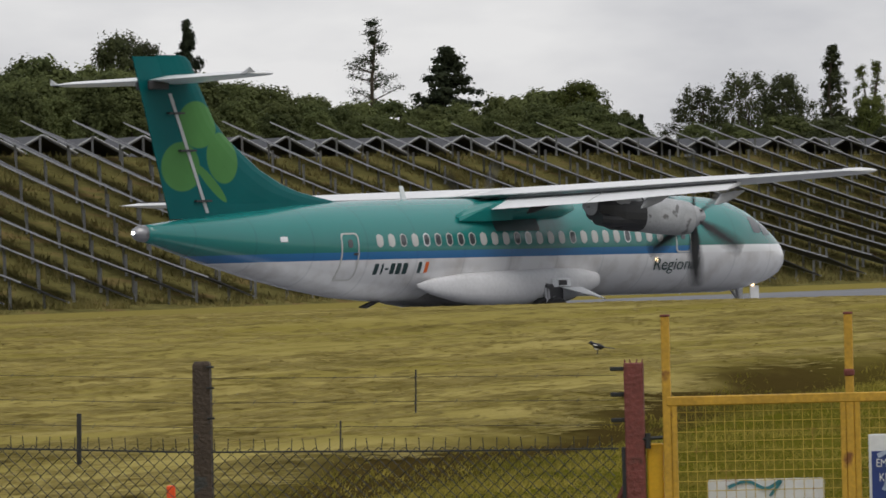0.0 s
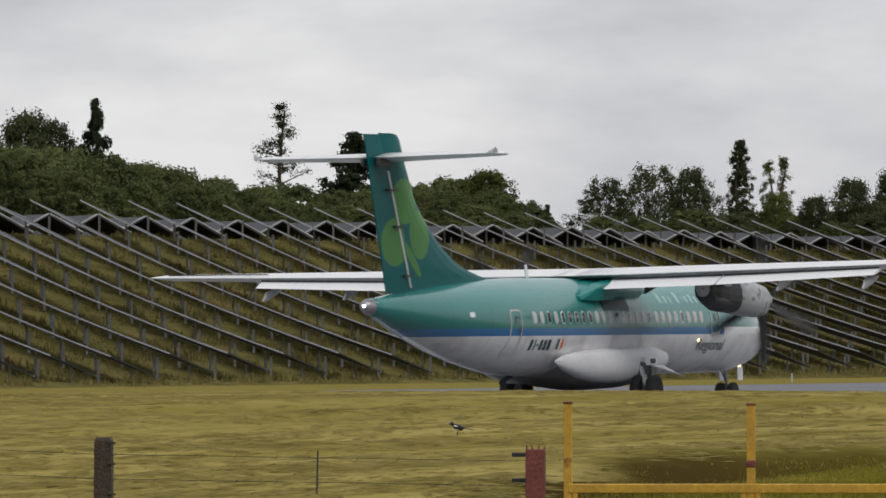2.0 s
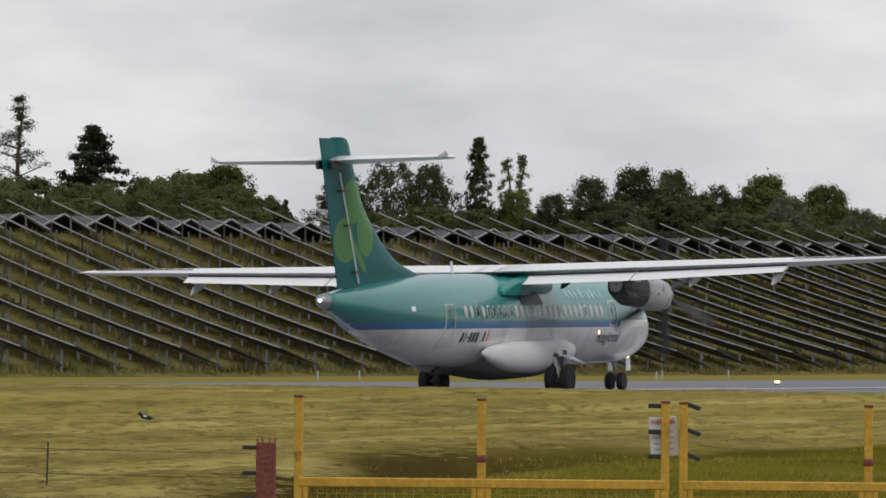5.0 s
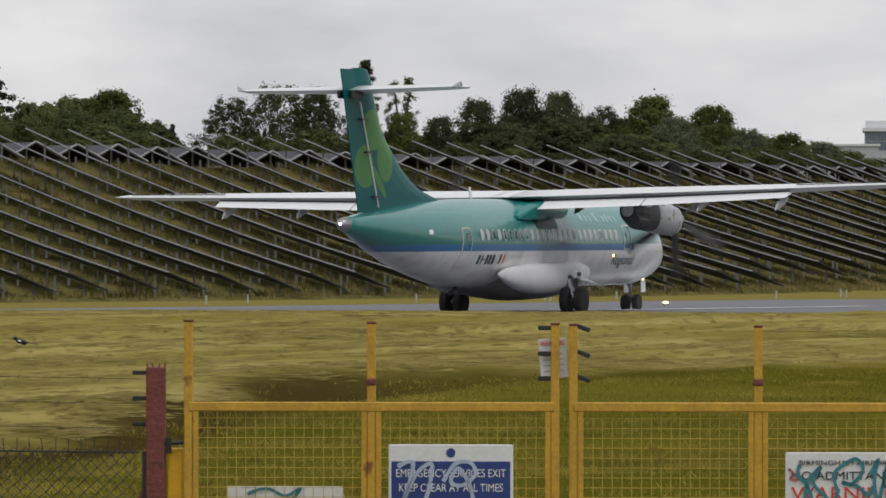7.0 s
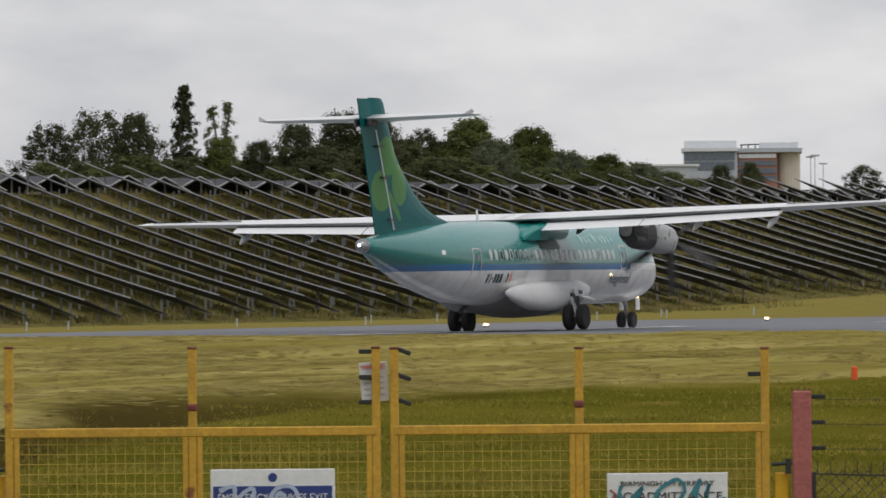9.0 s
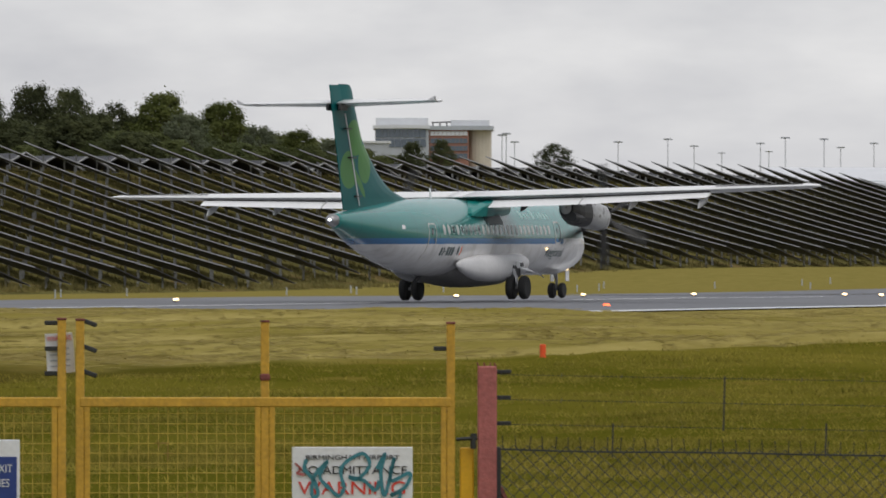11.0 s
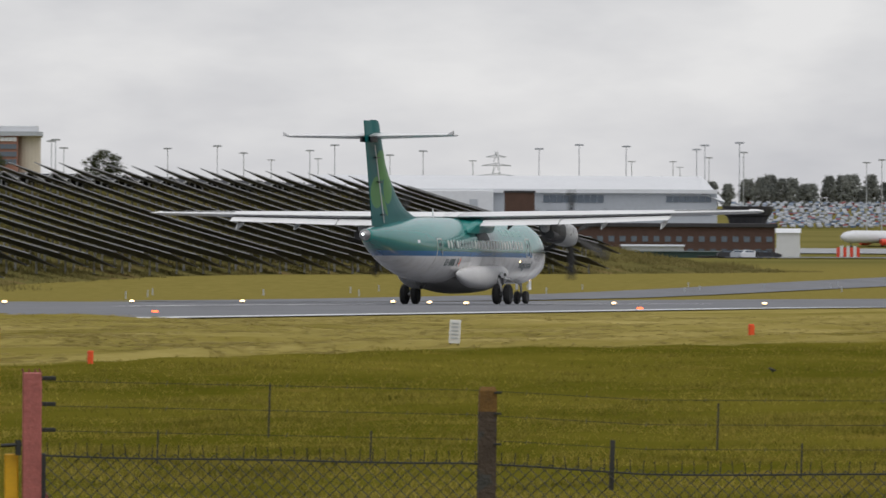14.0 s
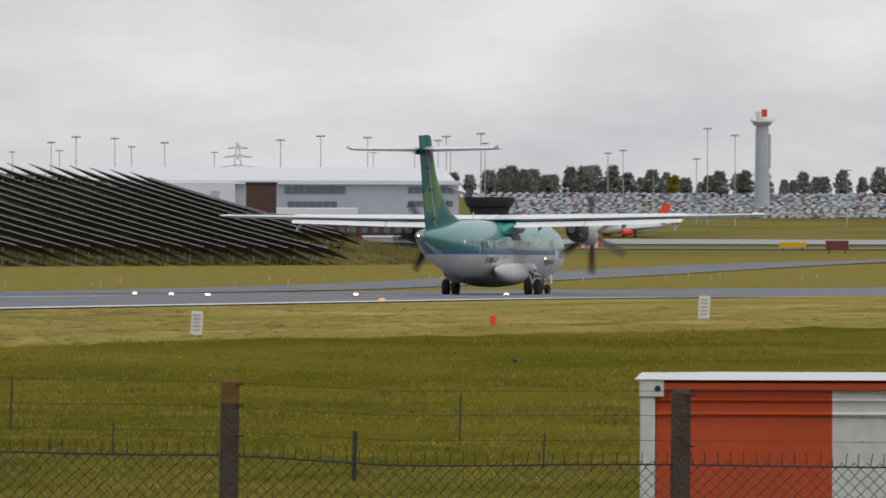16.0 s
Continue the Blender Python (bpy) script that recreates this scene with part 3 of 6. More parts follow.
def build_bank():
    bm = bmesh.new()
    qs = [FOOT_Q - 6, FOOT_Q - 2] + [FOOT_Q + i * 1.5 for i in range(0, 21)] + [180, 190, 205, 225, 250, 280]
    rs = list(range(40, 480, 4)) + [480 + 2 * i for i in range(0, 75)]
    grid = [[bm.verts.new((*qr(q, r).xy, bank_surface(q, r))) for r in rs] for q in qs]
    for a, b in zip(grid, grid[1:]):
        for i in range(len(rs) - 1):
            bm.faces.new((a[i], b[i], b[i + 1], a[i + 1]))
    ob = part("embankment", bm, "bank", smooth=True)
    tagged(ob, "long grassy embankment under rows of solar tables", "embankment", kind="structure")


build_bank()


def solar_row(first):
    """One row of tilted tables that climbs the slope on short posts; origin where it meets the crest."""
    e = thing("solar_row", "dark solar panel row on grey posts climbing the grassy bank", "solar panels", group="solar rows on the bank")
    step = 4.0
    across = Vector((30.0, 26.0)).normalized()  # along the row, in q and r
    tilt = radians(23)
    wide = 0.95
    table = pst = beam = None
    for i in range(first, 1):
        pts = []
        for k in (i, i + 1):
            dq, dr = across.x * step * (k - 0.62), across.y * step * (k - 0.62)
            z = bank_z(CREST_Q + dq, True) - bank_z(CREST_Q)
            pts.append(qr(dq, dr, z + 0.95))
        mid, ax = (pts[0] + pts[1]) / 2, (pts[1] - pts[0])
        ax_n = ax.normalized()
        side = ax_n.cross(Vector((0, 0, 1))).normalized()   # to the right, seen from the foot
        low = (side * math.cos(tilt) - Vector((0, 0, 1)) * math.sin(tilt)).normalized()
        low = (low - ax_n * low.dot(ax_n)).normalized()
        up = low.cross(ax_n).normalized()
        m = Matrix((ax_n, low, up)).transposed().to_4x4()
        if up.z < 0:
            m = Matrix((ax_n, -low, -up)).transposed().to_4x4()
        m.translation = mid
        if table is None:
            table = part("panel_table", boxed(-1.96, -wide, -0.022, 1.96, wide, 0.022), "panel", e)
            table.matrix_basis = m
            beam = part("rail", box(box(bmesh.new(), -2.0, -wide - 0.03, -0.03, 2.0, -wide, 0.028), -2.0, wide, -0.03, 2.0, wide + 0.03, 0.028), "rail", e)
            beam.matrix_basis = m
            bmp = bmesh.new()
            box(bmp, -0.05, -0.05, -1.15, 0.05, 0.05, 0.12)
            pst = part("post", bmp, "rail", e)
            pst.matrix_basis = Matrix.Translation(mid + Vector((0, 0, -0.12)) - side * 0.65)
            bmq = bmesh.new()
            box(bmq, -0.045, -0.045, -0.8, 0.045, 0.045, 0.1)
            low_post = part("post", bmq, "rail", e)
            low_post.matrix_basis = Matrix.Translation(mid + Vector((0, 0, -0.38)) + side * 0.6)
        else:
            share("panel_table", table, e, m)
            share("rail", beam, e, m)
            share("post", pst, e, Matrix.Translation(mid + Vector((0, 0, -0.12)) - side * 0.65))
            share("post", low_post, e, Matrix.Translation(mid + Vector((0, 0, -0.38)) + side * 0.6))
    # roof-shaped pair of tables on the flat top behind the crest
    ax_h = qr(across.x, across.y).normalized()
    sd = ax_h.cross(Vector((0, 0, 1))).normalized()
    for sgn in (-1, 1):
        g = bmesh.new()
        lo, hi = 0.18, 1.02
        a0 = qr(4.2, 2.2) + ax_h * 0.5
        ring = []
        for d in (0, 5.0):
            o = a0 + ax_h * d
            ring.append([o + Vector((0, 0, hi)) + sd * 0.02 * sgn, o + sd * sgn * 1.55 + Vector((0, 0, lo)), o + sd * sgn * 1.55 + Vector((0, 0, lo - 0.07)), o + Vector((0, 0, hi - 0.07)) + sd * 0.02 * sgn])
        loft(g, ring)
        part("roof_table", g, "panel", e)
        rl = bmesh.new()
        rod(rl, a0 + Vector((0, 0, hi + 0.02)) + sd * 0.02 * sgn, a0 + sd * sgn * 1.6 + Vector((0, 0, lo + 0.02)), 0.05, n=4)
        part("end_rail", rl, "rail", e)
    return e


def place_rows(first, r0, r1):
    """Rows at an even pitch along the crest; the later ones start higher up the bank."""
    src, r = None, r0
    while r < r1:
        k = bank_fall(CREST_Q, r)
        m = Matrix.Translation(qr(CREST_Q, r, bank_z(CREST_Q) * k + random.uniform(-0.07, 0.07))) @ Matrix.Diagonal((1, 1, 0.25 + 0.75 * k, 1))
        if src is None:
            src = solar_row(first)
            src.matrix_basis = m
        else:
            copy_thing(src, m)
        r += 4.35


place_rows(-10, 212.0, 377.0)
place_rows(-9, 212.0 + 38 * 4.35, 400.0)
place_rows(-8, 212.0 + 44 * 4.35, 516.0)
place_rows(-6, 212.0 + 70 * 4.35, 531.0)
place_rows(-4, 212.0 + 74 * 4.35, 545.0)
place_rows(-2, 212.0 + 77 * 4.35, 558.0)


# ---- the turboprop airliner: x forward, y to its left, z up; origin near the main wheels ----
def st(s):
    return 12.4 - s


BODY = ((0.0, 1.70, 0.03, 0.03), (0.06, 1.70, 0.20, 0.21), (0.2, 1.71, 0.37, 0.39), (0.5, 1.74, 0.58, 0.60), (0.9, 1.80, 0.77, 0.80), (1.4, 1.89, 0.97, 0.97), (2.0, 1.99, 1.16, 1.13),
        (2.7, 2.07, 1.31, 1.28), (3.5, 2.13, 1.37, 1.39), (4.6, 2.15, 1.40, 1.43), (7.0, 2.15, 1.40, 1.43), (11, 2.15, 1.40, 1.43), (15, 2.15, 1.40, 1.43), (17.6, 2.15, 1.39, 1.43), (19.2, 2.19, 1.31, 1.40),
        (20.8, 2.28, 1.15, 1.28), (22.4, 2.37, 0.93, 1.07), (24.0, 2.50, 0.68, 0.80), (25.3, 2.62, 0.46, 0.53), (26.3, 2.71, 0.27, 0.29), (26.62, 2.73, 0.22, 0.23))


def body_at(s):
    for a, b in zip(BODY, BODY[1:]):
        if s <= b[0]:
            k = (s - a[0]) / (b[0] - a[0])
            return [a[i] + (b[i] - a[i]) * k for i in (1, 2, 3)]
    return list(BODY[-1][1:])


def skin_y(s, z):
    """The half width of the fuselage at a station and height."""
    c, hh, hw = body_at(s)
    return hw * math.sqrt(max(0.0, 1 - ((z - c) / hh) ** 2))


def foil(le, te, y, z, t, flip=False, n=9):
    """An aerofoil section as a closed ring; le and te are stations."""
    up, lo = [], []
    for k in range(n):
        u = (1 - math.cos(math.pi * k / (n - 1))) / 2
        h = 5 * t * (0.2969 * math.sqrt(u) - 0.126 * u - 0.3516 * u * u + 0.2843 * u ** 3 - 0.1015 * u ** 4)
        x = st(le + (te - le) * u)
        up.append((x, y, z + h * 1.15))
        lo.append((x, y, z - h * 0.85))
    return up + lo[-2:0:-1]


def upright(le, te, z, t, n=9):
    return [(x, zz - z, z) for x, _, zz in foil(le, te, 0, z, t / 1.15, n=n)]


def surface_patch(shape, off, side=-1, rows=9):
    """Thin plate that follows the curved fuselage side; shape is (s0, s1, z0, z1, corner radius)."""
    s0, s1, z0, z1, r = shape
    bm = bmesh.new()
    grid = []
    for k in range(rows):
        z = z0 + (z1 - z0) * k / (rows - 1)
        edge = min(z - z0, z1 - z)
        cut = r - math.sqrt(max(0, r * r - (r - edge) ** 2)) if edge < r else 0
        a, b = s0 + cut, s1 - cut
        row = [bm.verts.new((st(s), side * (skin_y(s, z) - 0.03), z)) for s in (a,)]
        row += [bm.verts.new((st(s), side * (skin_y(s, z) + off), z)) for s in (a, (a + b) / 2, b)]
        row += [bm.verts.new((st(s), side * (skin_y(s, z) - 0.03), z)) for s in (b,)]
        grid.append(row)
    for a, b in zip(grid, grid[1:]):
        for k in range(4):
            bm.faces.new((a[k], a[k + 1], b[k + 1], b[k]))
    return bm


def rounded(s0, s1, z0, z1, r, n=3):
    return s0, s1, z0, z1, r


def outline(s0, s1, z0, z1, r, n=3):
    """A rounded rectangle whose long sides are cut finely enough to follow the skin."""
    pts = []
    for cx, cz, a0 in ((s1 - r, z1 - r, 0), (s0 + r, z1 - r, 90), (s0 + r, z0 + r, 180), (s1 - r, z0 + r, 270)):
        for k in range(n + 1):
            a = radians(a0 + 90 * k / n)
            pts.append((cx + r * math.cos(a), cz + r * math.sin(a)))
        if a0 == 90 or a0 == 270:
            up = a0 == 270
            for k in range(1, 8):
                u = k / 8
                pts.append((s1, z0 + r + (z1 - z0 - 2 * r) * u) if up else (s0, z1 - r - (z1 - z0 - 2 * r) * u))
    return pts


def ring_patch(outer, inner, off):
    """A door seal: a band between two outlines on the fuselage side."""
    bm = bmesh.new()
    o = [bm.verts.new((st(s), -(skin_y(s, z) + off), z)) for s, z in outer]
    i = [bm.verts.new((st(s), -(skin_y(s, z) + off), z)) for s, z in inner]
    b = [bm.verts.new((st(s), -(skin_y(s, z) - 0.02), z)) for s, z in outer]
    n = len(o)
    for k in range(n):
        bm.faces.new((o[k], o[(k + 1) % n], i[(k + 1) % n], i[k]))
        bm.faces.new((o[k], b[k], b[(k + 1) % n], o[(k + 1) % n]))
    return bm


def wing_side(side, root):
    """One wing with its flaps, aileron and engine."""
    bm = bmesh.new()
    secs = ((0.3, 11.05, 13.70, 3.60, 0.40), (1.6, 11.05, 13.70, 3.61, 0.40), (4.6, 11.05, 13.70, 3.65, 0.38), (9.0, 11.55, 13.62, 3.72, 0.29), (13.1, 12.02, 13.55, 3.80, 0.19), (13.42, 12.15, 13.52, 3.81, 0.11), (13.52, 12.45, 13.45, 3.81, 0.04))
    loft(bm, [foil(a, b, side * y, z, t) for y, a, b, z, t in secs])
    wing = part("wing", bm, "white", root, smooth=True)
    for y0, y1, z0, z1, e0, e1 in ((1.5, 4.9, 3.47, 3.52, 14.28, 14.25), (4.96, 9.7, 3.52, 3.63, 14.25, 14.02)):
        rings = []
        for y, z, e in ((y0, z0, e0), (y1, z1, e1)):
            ring = foil(13.38, e, side * y, 0, 0.10)
            rings.append([(x, yy, z + zz - 0.30 * (st(13.38) - x)) for x, yy, zz in ring])
        f = bmesh.new()
        loft(f, rings)
        part("flap", f, "white", wing)
        # dark strip added in the open gap to stand for its shade
        slot = bmesh.new()
        loft(slot, [[(st(13.56), side * y, z - 0.02), (st(13.62), side * y, z - 0.02), (st(13.62), side * y, z + 0.03), (st(13.56), side * y, z + 0.03)] for y, z in ((y0, z0 + 0.02), (y1, z1 + 0.02))])
        part("flap_slot", slot, "dark", wing, "dark strip as shade in the slot before the flap")
    for y in (2.7, 6.8, 9.4):
        tr = bmesh.new()
        loft(tr, [oval(st(s), side * y, z, w, h, 10) for s, z, w, h in ((12.9, 3.42, 0.02, 0.02), (13.3, 3.32, 0.07, 0.10), (13.9, 3.20, 0.06, 0.14), (14.15, 3.06, 0.02, 0.02))])
        part("flap_track", tr, "grey" if y > 3 else "dark", wing)
    gap = bmesh.new()
    loft(gap, [[(st(13.02), side * 9.75, 3.855), (st(13.10), side * 9.75, 3.865), (st(13.10), side * 9.75, 3.84)], [(st(13.05), side * 13.0, 3.895), (st(13.12), side * 13.0, 3.905), (st(13.12), side * 13.0, 3.87)]])
    part("aileron_joint", gap, "dark", wing)
    # engine
    nac = bmesh.new()
    y = side * 4.05
    loft(nac, [oval(st(s), y, z, w, h, 20, 2.4) for s, z, w, h in ((8.92, 2.84, 0.30, 0.32), (9.0, 2.82, 0.40, 0.46), (9.4, 2.84, 0.45, 0.50), (10.2, 2.90, 0.47, 0.52), (11.2, 2.98, 0.44, 0.50), (12.2, 3.08, 0.40, 0.46), (12.9, 3.15, 0.26, 0.3), (13.3, 3.2, 0.08, 0.1))])
    nacelle = part("nacelle", nac, "cowl", wing, "pale grey engine nacelle", smooth=True)
    ex = bmesh.new()
    loft(ex, [oval(st(s), y + side * 0.2, z, w, h, 14) for s, z, w, h in ((11.6, 2.78, 0.20, 0.18), (12.6, 2.80, 0.22, 0.2), (13.0, 2.84, 0.2, 0.18))])
    part("exhaust_pipe", ex, "dark", nacelle, "sooty exhaust pipe")
    soot = bmesh.new()
    loft(soot, [oval(st(s), y, z, w, h, 20, 2.4) for s, z, w, h in ((11.15, 2.97, 0.447, 0.508), (12.05, 3.0, 0.43, 0.48), (12.5, 3.06, 0.38, 0.4), (12.95, 3.11, 0.28, 0.3), (13.1, 3.13, 0.1, 0.1))])
    part("aft_cowl", soot, "dark", nacelle, "soot-blackened rear cowl")
    return wing


def propeller(side, root):
    """Six dark blades on a spinner; the part that turns."""
    e = bmesh.new()
    loft(e, [oval(0.42 - a, 0, 0, r, r, 16) for a, r in ((-0.02, 0.02), (0.05, 0.12), (0.2, 0.23), (0.45, 0.31), (0.7, 0.33))])
    prop = part("propeller", e, "grey", root, "grey spinner with six black blades")
    prop.matrix_basis = pose(st(8.62), side * 4.05, 2.86)
    bl = bmesh.new()
    rings = []
    for d, c, tw, t in ((0.28, 0.16, 62, 0.10), (0.6, 0.27, 50, 0.06), (1.1, 0.33, 36, 0.04), (1.6, 0.30, 27, 0.03), (1.88, 0.2, 24, 0.02), (1.965, 0.08, 23, 0.012)):
        a = radians(tw)
        ring = []
        for u, v in ((-0.5, 0), (-0.15, 0.5), (0.5, 0), (-0.15, -0.5)):
            p = (u * c, v * t)
            ring.append((p[0] * math.sin(a) + p[1] * math.cos(a), p[0] * math.cos(a) - p[1] * math.sin(a), d))
        rings.append(ring)
    loft(bl, rings)
    blade = part("blade", bl, "blade", prop)
    for k in range(1, 6):
        share("blade", blade, prop, pose(0, 0, 0, 60 * k))
    return prop


def build_airliner():
    root = thing("airliner", "teal and white twin-turboprop airliner rolling along the runway", "aeroplane")
    bm = bmesh.new()
    loft(bm, [oval(st(s), 0, c, hw, hh, 48) for s, c, hh, hw in BODY])
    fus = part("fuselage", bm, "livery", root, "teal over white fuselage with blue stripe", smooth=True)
    cone = bmesh.new()
    loft(cone, [oval(st(s), 0, z, w, w, 20) for s, z, w in ((26.60, 2.73, 0.235), (26.78, 2.735, 0.21), (26.92, 2.74, 0.15), (27.0, 2.745, 0.05))])
    part("tail_cone", cone, "steel", root, "bare metal tail cone", smooth=True)
    tl = bmesh.new()
    bmesh.ops.create_icosphere(tl, subdivisions=2, radius=0.045, matrix=Matrix.Translation((st(27.02), -0.02, 2.75)))
    part("tail_lamp", tl, "lamp_cold", root, "lit white tail lamp")
    # wing-to-body fairing and rear point
    fa = bmesh.new()
    loft(fa, [oval(st(s), 0, z, w, h, 28, 2.6) for s, z, w, h in ((9.6, 3.28, 0.5, 0.10), (10.2, 3.22, 1.0, 0.26), (11.0, 3.18, 1.28, 0.38), (12.5, 3.16, 1.36, 0.40), (13.8, 3.10, 1.38, 0.36), (14.6, 3.02, 1.36, 0.28), (15.3, 2.96, 1.28, 0.16))])
    part("wing_fairing", fa, "teal", root, "teal fairing between wing and cabin", smooth=True)
    for side in (-1, 1):
        fin = bmesh.new()
        loft(fin, [[(st(s), side * y, z) for s, y, z in ring] for ring in (
            ((13.3, 1.2, 3.5), (13.3, 1.55, 3.46), (13.3, 1.40, 2.9), (13.3, 1.15, 2.9)), ((14.2, 1.15, 3.38), (14.2, 1.52, 3.34), (14.2, 1.43, 2.88), (14.2, 1.2, 2.9)), ((15.35, 1.1, 3.02), (15.35, 1.24, 3.0), (15.35, 1.28, 2.9), (15.35, 1.1, 2.9)))])
        part("root_fillet", fin, "teal", root)
        wing_side(side, root)
    box_bm = bmesh.new()
    loft(box_bm, [foil(11.05, 13.70, y, 3.60, 0.40) for y in (-0.35, 0.35)])
    part("wing_centre", box_bm, "white", root, smooth=True)
    # fin and rudder
    lead = ((2.95, 18.2), (3.5, 18.9), (3.62, 19.6), (3.8, 20.5), (3.99, 21.1), (4.4, 22.0), (4.84, 22.66), (5.25, 23.25), (5.68, 23.70), (6.66, 24.28), (7.3, 24.58), (7.44, 24.75), (7.48, 25.0))

    def hinge(z):
        return 24.21 + (z - 3.18) * 0.40

    def trail(z):
        return 25.55 + (z - 3.05) * 0.287
    bm = bmesh.new()
    loft(bm, [upright(s, hinge(z) - 0.02, z, 0.34 - 0.03 * (z - 3)) for z, s in lead])
    fin = part("fin", bm, "fin", root, "teal tail fin with pale green leaf shape", smooth=False)
    ru = bmesh.new()
    loft(ru, [[(st(hinge(z) + 0.03), -t, z), (st(trail(z)), -0.015, z), (st(trail(z)), 0.015, z), (st(hinge(z) + 0.03), t, z)] for z, t in ((3.1, 0.13), (4.5, 0.12), (6.0, 0.10), (7.44, 0.07))])
    part("rudder", ru, "fin", fin, "teal rudder")
    hl = bmesh.new()
    loft(hl, [[(st(hinge(z) - 0.06), -t, z), (st(hinge(z) + 0.06), -t, z), (st(hinge(z) + 0.06), t, z), (st(hinge(z) - 0.06), t, z)] for z, t in ((3.25, 0.142), (6.45, 0.11))])
    part("hinge_strip", hl, "grey", fin, "grey rudder hinge strip")
    for z in (3.55, 4.9, 5.9):
        br = bmesh.new()
        box(br, st(hinge(z) + 0.35), -0.2, z, st(hinge(z) - 0.25), 0.2, z + 0.05)
        part("hinge_bracket", br, "dark", fin)
    # tailplane
    for side in (-1, 1):
        t = bmesh.new()
        loft(t, [foil(a, b, side * y, z, th) for y, a, b, z, th in ((0.0, 24.75, 26.30, 6.80, 0.27), (0.5, 24.80, 26.30, 6.80, 0.25), (3.3, 25.22, 26.28, 6.83, 0.16), (3.55, 25.16, 26.27, 6.83, 0.12), (3.65, 25.3, 26.2, 6.83, 0.03))])
        tp = part("tailplane", t, "white", root, "white tailplane", smooth=True)
        h = bmesh.new()
        loft(h, [[(st(25.9), side * 3.35, 6.80), (st(26.26), side * 3.35, 6.80), (st(26.2), side * 3.4, 6.86)], [(st(25.9), side * 3.62, 6.83), (st(26.26), side * 3.62, 6.83), (st(26.18), side * 3.66, 7.0)]])
        part("horn", h, "grey", tp)
        ac = bmesh.new()
        box(ac, st(26.45), side * 0.22 - 0.06, 6.55, st(25.7), side * 0.22 + 0.06, 6.78, 0.03)
        part("actuator", ac, "dark", tp)
    # cabin windows
    win = None
    for k in range(26):
        s = 18.78 - k * 0.472
        if abs(s - 6.0) < 0.5:
            continue
        z0, z1 = 2.24, 2.56
        rim = part("window", surface_patch(rounded(s - 0.13, s + 0.13, z0 - 0.025, z1 + 0.025, 0.12), 0.006), "blind" if k % 9 != 4 else "white", fus)
        part("pane", surface_patch(rounded(s - 0.098, s + 0.098, z0 + 0.005, z1 - 0.005, 0.09), 0.011), "pane" if 3 < k < 9 or k % 5 == 2 else "blind", rim)
    # doors
    rear = part("rear_door", ring_patch(outline(19.60, 20.26, 1.33, 2.63, 0.12), outline(19.645, 20.215, 1.375, 2.585, 0.10), 0.012), "blind", fus, "outlined rear cabin door")
    part("door_window", surface_patch(rounded(19.83, 20.0, 2.22, 2.45, 0.06), 0.01), "pane", rear)
    part("door_handle", surface_patch(rounded(19.63, 19.8, 2.02, 2.08, 0.02), 0.012), "dark", rear)
    front = part("front_door", ring_patch(outline(5.62, 6.30, 1.90, 2.72, 0.14), outline(5.67, 6.25, 1.95, 2.67, 0.11), 0.012), "blind", fus, "outlined forward emergency door")
    part("door_window", surface_patch(rounded(5.88, 6.06, 2.28, 2.5, 0.06), 0.011), "pane", front)
    part("service_panel", surface_patch(rounded(22.15, 22.4, 2.42, 2.56, 0.02), 0.006), "white", fus, "small white panel")
    # cockpit glass
    for i, (a, b, lo, hi) in enumerate(((1.35, 1.95, 2.36, 2.72), (2.0, 2.55, 2.42, 2.9))):
        part("cockpit_window", surface_patch((a, b, lo, hi, 0.1), 0.008), "pane", fus)
    # lettering; the registration is shown as plain bars
    ang = 90 + math.degrees(math.asin((2.15 - 1.58) / 1.40)) * 0.92
    text("lettering", "Regional", 0.52, "ink", fus, pose(st(6.2), -skin_y(6.2, 1.58) - 0.035, 1.57, ang), "dark green word Regional", width=1.95)
    for k, (s, w) in enumerate(((18.86, 0.16), (18.62, 0.07), (18.44, 0.12), (18.22, 0.16), (17.98, 0.18), (17.72, 0.18))):
        z0, z1 = (1.48, 1.78) if k != 2 else (1.60, 1.66)
        part("registration_bar", surface_patch(rounded(s - w / 2, s + w / 2, z0, z1, 0.02, 1), 0.006), "ink", fus)
    for s, mt in ((17.14, "ink"), (17.0, "white"), (16.86, "orange_ink")):
        part("flag_stripe", surface_patch(rounded(s - 0.065, s + 0.065, 1.50, 1.80, 0.01, 1), 0.006), mt, fus)
    mark = part("airline_mark", surface_patch(rounded(9.5, 9.75, 2.80, 3.12, 0.08), 0.006), "pale_mark", fus, "row of pale shapes on the teal side")
    for s, w, h in ((9.2, 0.2, 0.22), (8.85, 0.16, 0.22), (8.3, 0.26, 0.32), (7.95, 0.08, 0.24), (7.65, 0.2, 0.22), (7.3, 0.22, 0.26), (6.95, 0.18, 0.22), (6.6, 0.16, 0.22)):
        part("mark_shape", surface_patch(rounded(s - w / 2, s + w / 2, 2.80, 2.80 + h, 0.05), 0.006), "pale_mark", mark)
    # shade below the flap root, put in as a thin dark plate
    part("flap_root_panel", surface_patch(rounded(12.1, 13.95, 2.60, 3.22, 0.05), 0.02), "grey_teal", fus, "painted shade on the cabin side under the flap root")
    # belly fairing and wheel housings
    bf = bmesh.new()
